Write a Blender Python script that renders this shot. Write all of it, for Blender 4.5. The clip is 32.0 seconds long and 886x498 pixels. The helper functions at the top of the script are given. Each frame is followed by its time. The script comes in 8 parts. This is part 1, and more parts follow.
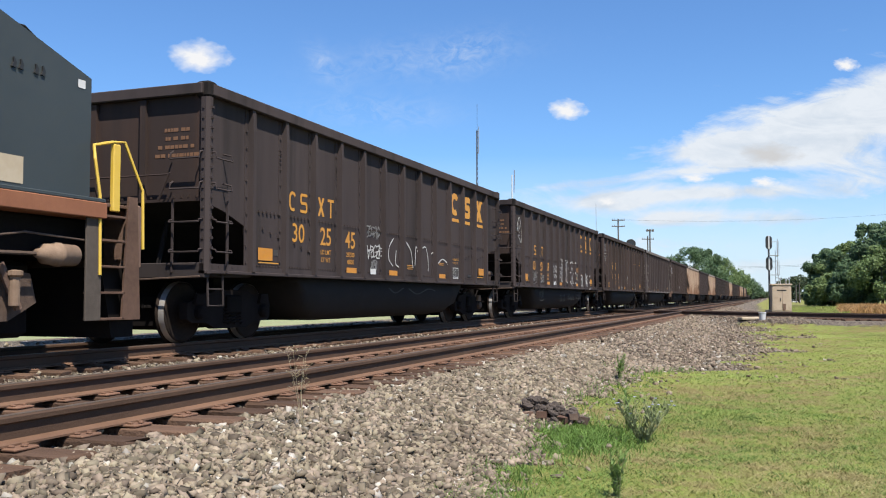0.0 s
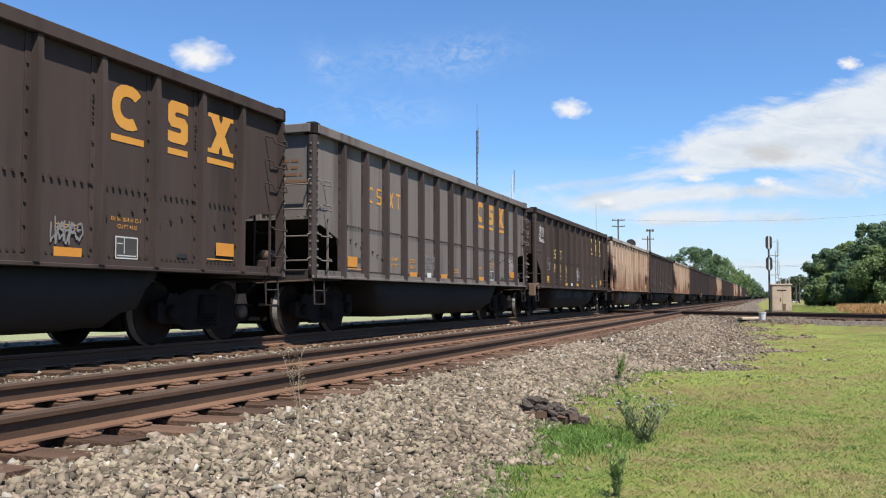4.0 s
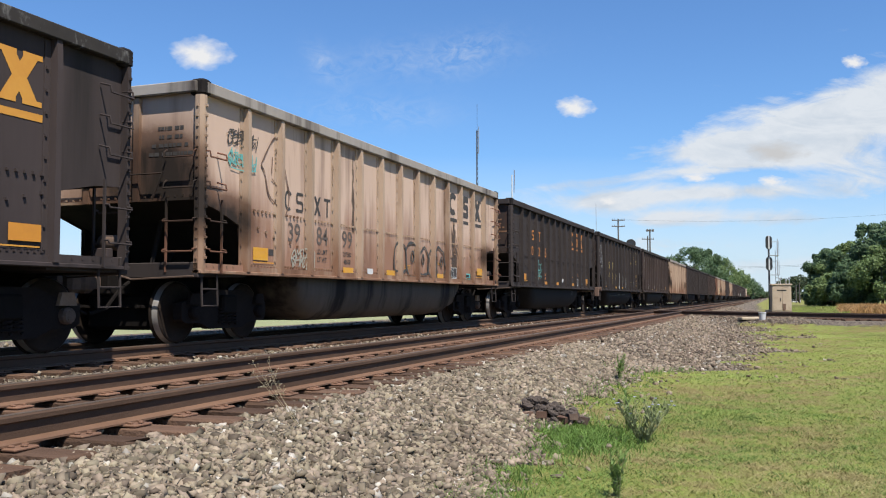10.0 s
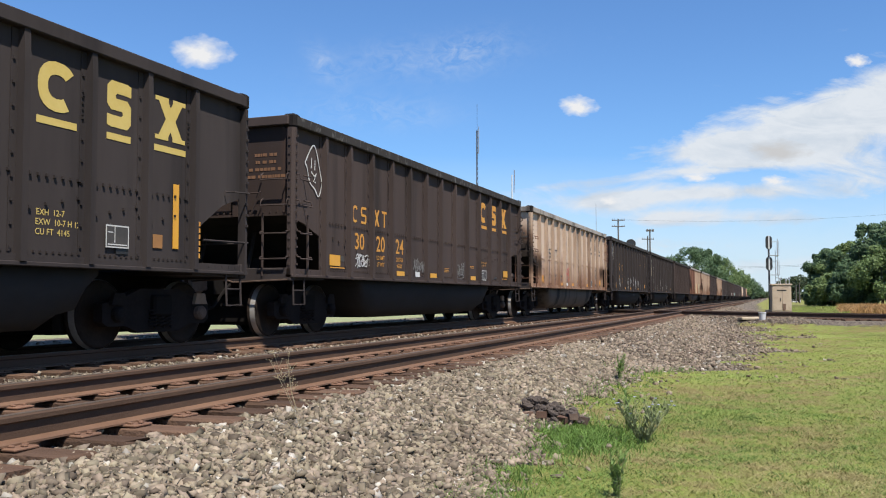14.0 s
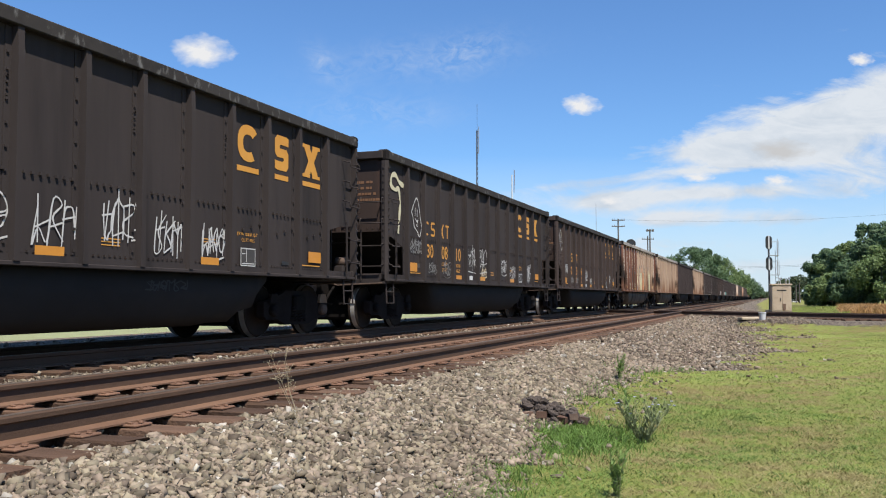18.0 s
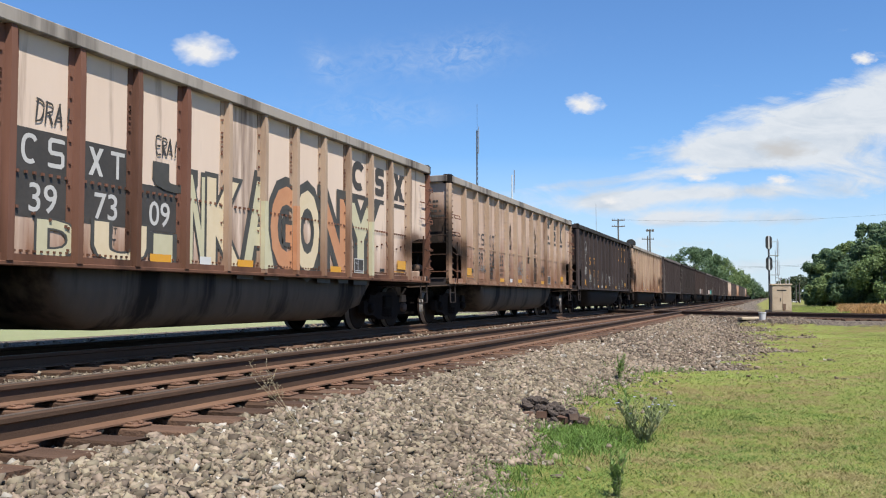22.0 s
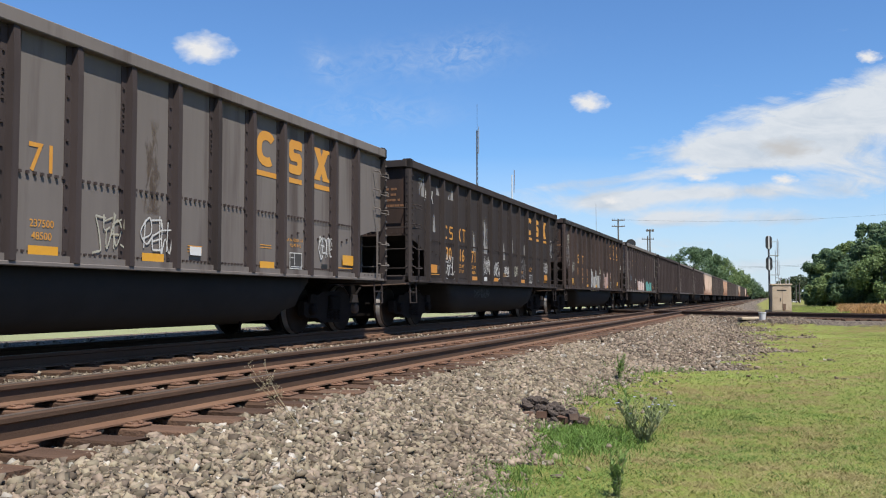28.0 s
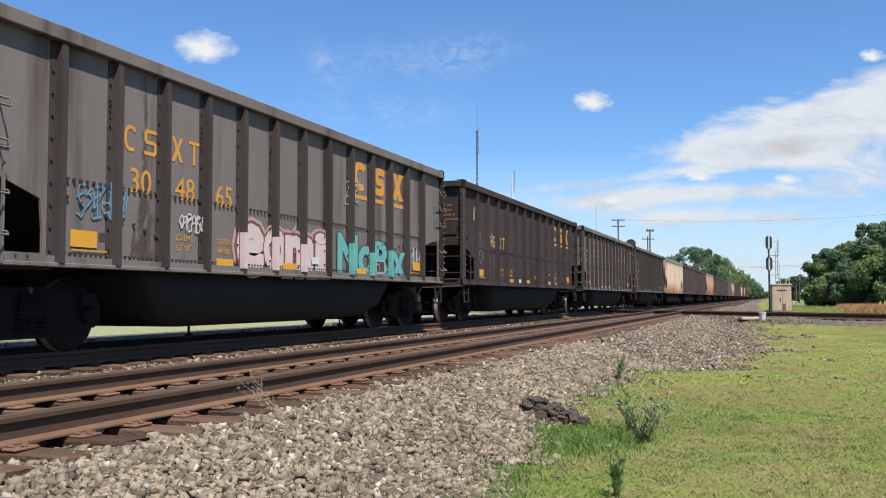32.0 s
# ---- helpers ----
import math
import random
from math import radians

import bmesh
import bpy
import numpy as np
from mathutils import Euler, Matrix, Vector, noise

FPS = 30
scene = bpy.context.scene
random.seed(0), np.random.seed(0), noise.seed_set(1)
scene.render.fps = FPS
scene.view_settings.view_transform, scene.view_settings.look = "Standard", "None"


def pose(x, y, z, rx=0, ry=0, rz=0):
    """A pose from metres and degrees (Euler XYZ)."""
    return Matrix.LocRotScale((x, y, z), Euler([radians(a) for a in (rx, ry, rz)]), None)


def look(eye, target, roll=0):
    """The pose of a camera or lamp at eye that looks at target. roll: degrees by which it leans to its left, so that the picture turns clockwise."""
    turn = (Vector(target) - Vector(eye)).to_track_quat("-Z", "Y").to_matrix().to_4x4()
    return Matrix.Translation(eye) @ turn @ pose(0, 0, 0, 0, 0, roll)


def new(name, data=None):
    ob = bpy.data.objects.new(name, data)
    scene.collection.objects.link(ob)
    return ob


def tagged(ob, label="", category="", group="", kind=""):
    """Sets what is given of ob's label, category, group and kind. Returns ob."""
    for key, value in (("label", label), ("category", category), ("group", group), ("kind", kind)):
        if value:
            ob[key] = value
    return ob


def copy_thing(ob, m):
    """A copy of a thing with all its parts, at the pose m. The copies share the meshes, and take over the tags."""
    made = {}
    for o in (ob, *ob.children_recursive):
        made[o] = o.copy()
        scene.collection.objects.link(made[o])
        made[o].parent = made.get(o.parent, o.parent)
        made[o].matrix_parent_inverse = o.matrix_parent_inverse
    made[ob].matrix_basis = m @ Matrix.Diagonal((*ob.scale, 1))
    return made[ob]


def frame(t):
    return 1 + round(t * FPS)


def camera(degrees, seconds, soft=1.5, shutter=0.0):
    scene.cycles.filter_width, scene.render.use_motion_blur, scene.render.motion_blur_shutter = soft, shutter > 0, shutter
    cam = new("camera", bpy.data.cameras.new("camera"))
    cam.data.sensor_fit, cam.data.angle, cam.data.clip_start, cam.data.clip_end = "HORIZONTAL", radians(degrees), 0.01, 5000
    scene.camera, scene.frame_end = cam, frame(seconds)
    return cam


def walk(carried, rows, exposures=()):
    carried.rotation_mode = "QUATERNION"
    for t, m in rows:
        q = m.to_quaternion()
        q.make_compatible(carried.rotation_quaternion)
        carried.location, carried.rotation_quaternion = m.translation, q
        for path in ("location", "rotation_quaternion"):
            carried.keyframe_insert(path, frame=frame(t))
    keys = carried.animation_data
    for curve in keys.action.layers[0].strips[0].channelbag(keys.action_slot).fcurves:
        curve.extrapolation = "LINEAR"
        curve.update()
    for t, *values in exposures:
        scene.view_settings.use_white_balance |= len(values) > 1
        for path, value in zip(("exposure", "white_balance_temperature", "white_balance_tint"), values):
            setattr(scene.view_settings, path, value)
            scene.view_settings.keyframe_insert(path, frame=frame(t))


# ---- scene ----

# ---------------------------------------------------------------- camera
RZ = 0.59                      # rail tops above the lawn
EYE = (0.0, 0.0, 1.25)
YAW, PITCH, ROLL = 19.97, 3.14, 0.13
cam = camera(52.55, 32.0, soft=1.1)
STAND = pose(*EYE) @ pose(0, 0, 0, 0, 0, YAW) @ pose(0, 0, 0, 90 + PITCH) @ pose(0, 0, 0, 0, 0, -ROLL)
walk(cam, [(0.0, STAND), (32.0, STAND)], exposures=[(0.0, 0.77), (1.0, 0.79), (2.0, 0.81), (3.0, 0.78), (6.0, 0.73), (7.0, 0.73), (8.0, 0.62), (9.0, 0.61), (10.0, 0.65), (11.0, 0.60), (12.0, 0.65), (14.0, 0.67), (17.0, 0.60), (18.0, 0.65), (20.0, 0.69), (22.0, 0.67), (23.0, 0.60), (24.0, 0.59), (25.0, 0.65), (28.0, 0.60), (30.0, 0.73), (32.0, 0.68)])

# ---------------------------------------------------------------- daylight
SUN = Vector((1.0, -0.85, 2.2)).normalized()
sun = new("sun", bpy.data.lights.new("sun", "SUN"))
sun.data.energy, sun.data.angle, sun.data.color = 5.0, radians(0.55), (1.0, 0.93, 0.82)
sun.matrix_world = look(SUN * 50, (0, 0, 0))


class Net:
    """Shortcuts for node trees."""

    def __init__(self, tree):
        self.tree = tree
        tree.nodes.clear()

    def add(self, kind):
        return self.tree.nodes.new(kind)

    def put(self, socket, value):
        if isinstance(value, bpy.types.NodeSocket):
            self.tree.links.new(value, socket)
        elif value is not None:
            socket.default_value = value

    def math(self, op, a, b=None, c=None, clamp=False):
        n = self.add("ShaderNodeMath")
        n.operation, n.use_clamp = op, clamp
        for s, v in zip(n.inputs, (a, b, c)):
            self.put(s, v)
        return n.outputs[0]

    def mix(self, fac, a, b, blend="MIX"):
        n = self.add("ShaderNodeMix")
        n.data_type, n.blend_type = "RGBA", blend
        self.put(n.inputs[0], fac)
        for s, v in ((n.inputs[6], a), (n.inputs[7], b)):
            self.put(s, (*v, 1.0) if isinstance(v, tuple) and len(v) == 3 else v)
        return n.outputs[2]

    def ramp(self, fac, lo, hi):
        n = self.add("ShaderNodeMapRange")
        n.clamp = True
        self.put(n.inputs[0], fac), self.put(n.inputs[1], lo), self.put(n.inputs[2], hi)
        return n.outputs[0]

    def coords(self, kind="Object", scale=(1, 1, 1), shift=(0, 0, 0)):
        c = self.add("ShaderNodeTexCoord")
        m = self.add("ShaderNodeMapping")
        self.put(m.inputs[0], c.outputs[kind])
        m.inputs["Scale"].default_value, m.inputs["Location"].default_value = scale, shift
        return m.outputs[0]

    def noise(self, vec, scale, detail=4.0, rough=0.55, warp=0.0):
        n = self.add("ShaderNodeTexNoise")
        self.put(n.inputs["Vector"], vec)
        n.inputs["Scale"].default_value, n.inputs["Detail"].default_value = scale, detail
        n.inputs["Roughness"].default_value, n.inputs["Distortion"].default_value = rough, warp
        return n.outputs[0]


def build_world():
    world = bpy.data.worlds.new("sky")
    world.use_nodes = True
    scene.world = world
    n = Net(world.node_tree)
    sky = n.add("ShaderNodeTexSky")
    sky.sky_type, sky.sun_disc = "NISHITA", False
    sky.sun_elevation, sky.sun_rotation = math.asin(SUN.z), math.atan2(SUN.x, SUN.y)
    sky.air_density, sky.dust_density, sky.ozone_density, sky.altitude = 1.0, 0.5, 2.2, 200
    blue = n.mix(1.0, sky.outputs[0], (SKY_TINT), "MULTIPLY")
    d = n.coords("Generated")
    turn = n.add("ShaderNodeVectorRotate")
    turn.rotation_type = "Z_AXIS"
    n.put(turn.inputs["Vector"], d)
    turn.inputs["Angle"].default_value = radians(-YAW)
    s = n.add("ShaderNodeSeparateXYZ")
    n.put(s.inputs[0], turn.outputs[0])
    ahead = n.math("MAXIMUM", n.math("ABSOLUTE", s.outputs[1]), 0.15)
    u, v = n.math("DIVIDE", s.outputs[0], ahead), n.math("DIVIDE", s.outputs[2], ahead)
    flat = n.add("ShaderNodeCombineXYZ")
    n.put(flat.inputs[0], u), n.put(flat.inputs[1], n.math("MULTIPLY", v, 2.6))
    n.put(flat.inputs[2], n.math("SIGN", s.outputs[1]))
    rag = n.noise(flat.outputs[0], 5.0, 9.0, 0.62, 0.4)
    wisp = n.noise(flat.outputs[0], 13.0, 8.0, 0.65, 0.8)

    def blob(u0, v0, su, sv, lean=0.0):
        a = n.math("SUBTRACT", u, u0)
        b = n.math("SUBTRACT", n.math("SUBTRACT", v, v0), n.math("MULTIPLY", a, lean))
        q = n.math("ADD", n.math("POWER", n.math("ABSOLUTE", n.math("DIVIDE", a, su)), 2.0),
                   n.math("POWER", n.math("ABSOLUTE", n.math("DIVIDE", b, sv)), 2.0))
        return n.math("EXPONENT", n.math("MULTIPLY", q, -1.0))

    cover = None
    for row in CLOUDS:
        *where, weight = row
        b = n.math("MULTIPLY", blob(*where), weight)
        cover = b if cover is None else n.math("ADD", cover, b)
    thick = n.math("ADD", cover, n.math("MULTIPLY", n.math("SUBTRACT", rag, 0.5), 2.7))
    thick = n.math("ADD", thick, n.math("MULTIPLY", n.math("SUBTRACT", wisp, 0.5), 0.9))
    mask = n.ramp(thick, 0.42, 0.98)
    mask = n.math("MULTIPLY", mask, n.math("MINIMUM", n.math("MULTIPLY", cover, 3.0), 1.0))
    # thin high veil
    veil = None
    for row in VEILS:
        b = blob(*row)
        veil = b if veil is None else n.math("ADD", veil, b)
    fray = n.add("ShaderNodeCombineXYZ")
    n.put(fray.inputs[0], u), n.put(fray.inputs[1], n.math("MULTIPLY", v, 1.5)), n.put(fray.inputs[2], n.math("SIGN", s.outputs[1]))
    curl = n.noise(fray.outputs[0], 46.0, 7.0, 0.62, 1.2)
    veil = n.math("MULTIPLY", n.math("MULTIPLY", veil, n.ramp(n.math("ADD", n.math("MULTIPLY", curl, 0.6), n.math("MULTIPLY", rag, 0.4)), 0.40, 0.66)), 0.30)
    low = n.ramp(v, 0.16, -0.01)
    haze = n.math("MULTIPLY", low, n.math("ADD", 0.58, n.math("MULTIPLY", wisp, 0.5)))
    tone = n.mix(n.ramp(n.math("ADD", n.math("MULTIPLY", wisp, 0.5), n.math("MULTIPLY", n.noise(flat.outputs[0], 9.0, 5.0, 0.55, 0.3), 0.5)), 0.40, 0.56), CLOUD_SHADE, CLOUD_LIT)
    colour = n.mix(haze, blue, HAZE)
    colour = n.mix(n.math("MINIMUM", veil, 0.4), colour, CLOUD_LIT)
    colour = n.mix(mask, colour, tone)
    bg = n.add("ShaderNodeBackground")
    n.put(bg.inputs[0], colour)
    bg.inputs[1].default_value = SKY
    out = n.add("ShaderNodeOutputWorld")
    n.put(out.inputs[0], bg.outputs[0])


SKY = 0.079
SKY_TINT = (0.685, 0.975, 1.30)
CLOUD_LIT, CLOUD_SHADE, HAZE = (5.95, 6.35, 6.85), (4.75, 5.35, 6.1), (5.8, 6.55, 7.5)
# across, up, half width, half height, lean, weight
CLOUDS = ((0.44, 0.205, 0.15, 0.045, 0.26, 1.30), (0.33, 0.165, 0.11, 0.016, 0.04, 0.85), (0.46, 0.145, 0.12, 0.020, 0.0, 0.72),
          (0.30, 0.118, 0.20, 0.010, 0.06, 0.62), (0.22, 0.135, 0.14, 0.007, 0.10, 0.60), (0.40, 0.085, 0.22, 0.010, 0.0, 0.45), (0.24, 0.062, 0.14, 0.010, 0.0, 0.5),
          (0.36, 0.035, 0.22, 0.012, 0.0, 0.5),           (0.42, 0.115, 0.16, 0.010, 0.0, 0.60), (0.30, 0.092, 0.10, 0.010, 0.0, 0.7), (0.19, 0.105, 0.035, 0.010, 0.0, 0.75), (0.235, 0.085, 0.03, 0.009, 0.0, 0.7),
          (1.2, 0.30, 0.5, 0.10, 0.0, 0.9), (-1.4, 0.35, 0.5, 0.09, 0.0, 0.8))
VEILS = ((-0.02, 0.272, 0.09, 0.020, 0.10), (-0.07, 0.210, 0.075, 0.016, -0.04), (-0.13, 0.262, 0.020, 0.018, -0.7), (0.03, 0.275, 0.035, 0.020, 0.3))
build_world()

# ---------------------------------------------------------------- materials


def surface(name, base, other=None, rough=0.7, metal=0.0, big=0.6, small=14.0, amount=0.5, stretch=(1, 1, 1), bump=0.15, bump_scale=60.0,
            dirt=None, dirt_lo=0.55, dirt_hi=0.7, dirt_scale=1.0, dirt_stretch=(1, 1, 1), vary=0.0, islands=0.0, seed=0.0, spec=0.5, rust=None, bleach=None, earth=None, rust_lo=0.40):
    """A worn surface: two colours mixed at two scales, dirt in patches, fine relief."""
    m = bpy.data.materials.new(name)
    m.use_nodes = True
    n = Net(m.node_tree)
    vec = n.coords("Object", stretch, (seed, seed * 1.7, seed * 0.6))
    a, b = n.noise(vec, big, 5.0), n.noise(vec, small, 5.0)
    f = n.ramp(n.math("ADD", n.math("MULTIPLY", a, 0.6), n.math("MULTIPLY", b, 0.4)), 0.5 - amount * 0.4, 0.5 + amount * 0.4)
    colour = n.mix(f, base, other or tuple(min(1.0, c * 1.35 + 0.01) for c in base))
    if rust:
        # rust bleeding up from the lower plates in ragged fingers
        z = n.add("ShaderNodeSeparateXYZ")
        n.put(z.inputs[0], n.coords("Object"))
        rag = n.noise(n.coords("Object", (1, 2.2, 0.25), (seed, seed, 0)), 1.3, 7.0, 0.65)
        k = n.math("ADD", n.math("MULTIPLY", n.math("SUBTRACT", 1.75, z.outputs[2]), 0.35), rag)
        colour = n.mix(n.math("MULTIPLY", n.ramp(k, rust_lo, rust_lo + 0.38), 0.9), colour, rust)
        # coal soot blown round the end openings
        lobes = None
        for (cx, cy, cz), (wx, wy, wz) in (((0.8, 0.0, 2.12), (1.2, 0.3, 0.40)), ((0.75, 0.0, 2.62), (0.75, 0.3, 0.46)), ((1.5, 0.75, 1.82), (0.5, 0.75, 0.36)), ((-1.5, 0.8, 1.6), (0.4, 1.1, 0.6)), ((-0.4, 14.65, 2.2), (1.1, 0.3, 0.34)), ((1.5, 13.9, 1.80), (0.5, 0.6, 0.30)), ((-1.5, 14.0, 1.6), (0.4, 1.1, 0.6))):
            q = None
            for axis, c, w in ((0, cx, wx), (1, cy, wy), (2, cz, wz)):
                d = n.math("POWER", n.math("ABSOLUTE", n.math("DIVIDE", n.math("SUBTRACT", z.outputs[axis], c), w)), 2.0)
                q = d if q is None else n.math("ADD", q, d)
            e = n.math("EXPONENT", n.math("MULTIPLY", q, -1.0))
            lobes = e if lobes is None else n.math("ADD", lobes, e)
        spots = n.noise(n.coords("Object", (1, 1, 1), (seed, 0, seed)), 4.0, 6.0, 0.65)
        k = n.math("MULTIPLY", lobes, n.math("ADD", 0.55, spots))
        colour = n.mix(n.math("MULTIPLY", n.ramp(k, 0.04, 0.36), 0.8), colour, tuple(c * 0.62 for c in rust))
        colour = n.mix(n.ramp(k, 0.20, 0.85), colour, (0.026, 0.020, 0.017))
    if dirt:
        vec2 = n.coords("Object", dirt_stretch, (seed * 2.1, seed, seed * 0.3))
        d = n.ramp(n.noise(vec2, dirt_scale, 6.0, 0.6), dirt_lo, dirt_hi)
        colour = n.mix(d, colour, dirt)
    if earth:
        # red-brown earth trodden between the stones further along
        e = n.add("ShaderNodeSeparateXYZ")
        n.put(e.inputs[0], n.coords("Object"))
        k = n.math("ADD", n.ramp(e.outputs[1], 8.0, 20.0), n.math("MULTIPLY", n.math("SUBTRACT", n.noise(n.coords("Object"), 0.9, 5.0), 0.5), 2.2))
        colour = n.mix(n.math("MULTIPLY", n.ramp(k, 0.3, 1.0), 0.6), colour, earth)
    if vary:
        info = n.add("ShaderNodeObjectInfo")
        h = n.add("ShaderNodeHueSaturation")
        n.put(h.inputs["Value"], n.math("ADD", 1.0 - vary, n.math("MULTIPLY", info.outputs["Random"], 2 * vary)))
        n.put(h.inputs["Color"], colour)
        colour = h.outputs[0]
    if islands:
        g = n.add("ShaderNodeNewGeometry")
        h = n.add("ShaderNodeHueSaturation")
        r = g.outputs["Random Per Island"]
        n.put(h.inputs["Value"], n.math("ADD", 1.0 - islands, n.math("MULTIPLY", r, 2 * islands)))
        if bleach:
            colour = n.mix(n.math("MULTIPLY", n.math("GREATER_THAN", n.math("FRACT", n.math("MULTIPLY", r, 91.7)), 0.962), 0.8), colour, bleach)
        n.put(h.inputs["Hue"], n.math("ADD", 0.5 - islands * 0.03, n.math("MULTIPLY", n.math("FRACT", n.math("MULTIPLY", r, 17.3)), islands * 0.06)))
        n.put(h.inputs["Color"], colour)
        colour = h.outputs[0]
    p = n.add("ShaderNodeBsdfPrincipled")
    n.put(p.inputs["Base Color"], colour)
    n.put(p.inputs["Roughness"], n.math("ADD", rough - 0.1, n.math("MULTIPLY", b, 0.2)))
    p.inputs["Metallic"].default_value = metal
    p.inputs["Specular IOR Level"].default_value = spec
    if bump:
        k = n.add("ShaderNodeBump")
        k.inputs["Strength"].default_value, k.inputs["Distance"].default_value = bump, 0.02
        n.put(k.inputs["Height"], n.noise(n.coords("Object"), bump_scale, 4.0))
        n.put(p.inputs["Normal"], k.outputs[0])
    out = n.add("ShaderNodeOutputMaterial")
    n.put(out.inputs[0], p.outputs[0])
    return m


def ground_material():
    """Lawn with dry and fresh patches, and crushed stone where the sheet says so."""
    m = bpy.data.materials.new("lawn_and_crushed_stone")
    m.use_nodes = True
    n = Net(m.node_tree)
    vec = n.coords("Object")
    at, dry = n.add("ShaderNodeAttribute"), n.add("ShaderNodeAttribute")
    at.attribute_name, dry.attribute_name = "gravel", "dry"
    big, mid, fine = n.noise(vec, 0.25, 5.0), n.noise(vec, 1.6, 6.0, 0.65), n.noise(vec, 28.0, 5.0, 0.7)
    green = n.mix(n.ramp(mid, 0.35, 0.68), (0.124, 0.151, 0.03), (0.228, 0.231, 0.0672))
    green = n.mix(n.ramp(big, 0.42, 0.60), green, (0.207, 0.235, 0.0648))
    straw = n.math("ADD", n.math("MULTIPLY", n.ramp(n.math("ADD", n.math("MULTIPLY", n.noise(vec, 1.7, 5.0, 0.65, 0.5), 0.55), n.math("MULTIPLY", n.noise(vec, 0.55, 4.0), 0.45)), 0.47, 0.57), 0.85), dry.outputs["Fac"])
    green = n.mix(n.math("MINIMUM", straw, 0.85), green, (0.182, 0.131, 0.064))
    green = n.mix(n.ramp(fine, 0.50, 0.30), green, (0.0948, 0.111, 0.0316))
    pale = n.add("ShaderNodeAttribute")
    pale.attribute_name = "pale"
    green = n.mix(n.math("MULTIPLY", pale.outputs["Fac"], 0.75), green, n.mix(mid, (0.198, 0.225, 0.118), (0.3, 0.316, 0.198)))
    v = n.add("ShaderNodeTexVoronoi")
    v.feature = "F1"
    n.put(v.inputs["Vector"], vec)
    v.inputs["Scale"].default_value = 17.0
    cell = n.add("ShaderNodeSeparateColor")
    n.put(cell.inputs[0], v.outputs["Color"])
    stone = n.mix(cell.outputs[0], (0.107, 0.0837, 0.0656), (0.273, 0.233, 0.194))
    stone = n.mix(n.ramp(v.outputs["Distance"], 0.35, 0.75), stone, (0.03, 0.0245, 0.0198))
    stone = n.mix(n.math("MULTIPLY", n.ramp(n.noise(vec, 0.5, 5.0), 0.5, 0.68), 0.5), stone, (0.148, 0.116, 0.092))
    edge = n.math("ADD", at.outputs["Fac"], n.math("MULTIPLY", n.math("SUBTRACT", n.noise(vec, 3.5, 6.0, 0.7), 0.5), 1.1))
    f = n.ramp(edge, 0.42, 0.58)
    p = n.add("ShaderNodeBsdfPrincipled")
    n.put(p.inputs["Base Color"], n.mix(f, green, stone))
    p.inputs["Roughness"].default_value = 0.95
    p.inputs["Specular IOR Level"].default_value = 0.15
    k = n.add("ShaderNodeBump")
    k.inputs["Strength"].default_value, k.inputs["Distance"].default_value = 0.7, 0.05
    high = n.math("ADD", n.math("MULTIPLY", n.math("SUBTRACT", 1.0, v.outputs["Distance"]), f), n.math("MULTIPLY", fine, 0.8))
    n.put(k.inputs["Height"], high)
    n.put(p.inputs["Normal"], k.outputs[0])
    out = n.add("ShaderNodeOutputMaterial")
    n.put(out.inputs[0], p.outputs[0])
    return m


def leaf_material(name, dark, light, islands=0.35, passing=0.35):
    """Leaves: part of the light goes through."""
    m = surface(name, dark, light, rough=0.6, big=0.25, small=2.0, amount=0.7, bump=0.0, islands=islands, spec=0.25)
    tree = m.node_tree
    p = next(x for x in tree.nodes if x.type == "BSDF_PRINCIPLED")
    out = next(x for x in tree.nodes if x.type == "OUTPUT_MATERIAL")
    t, mix = tree.nodes.new("ShaderNodeBsdfTranslucent"), tree.nodes.new("ShaderNodeMixShader")
    tree.links.new(p.inputs["Base Color"].links[0].from_socket, t.inputs[0])
    mix.inputs[0].default_value = passing
    tree.links.new(p.outputs[0], mix.inputs[1])
    tree.links.new(t.outputs[0], mix.inputs[2])
    tree.links.new(mix.outputs[0], out.inputs[0])
    return m


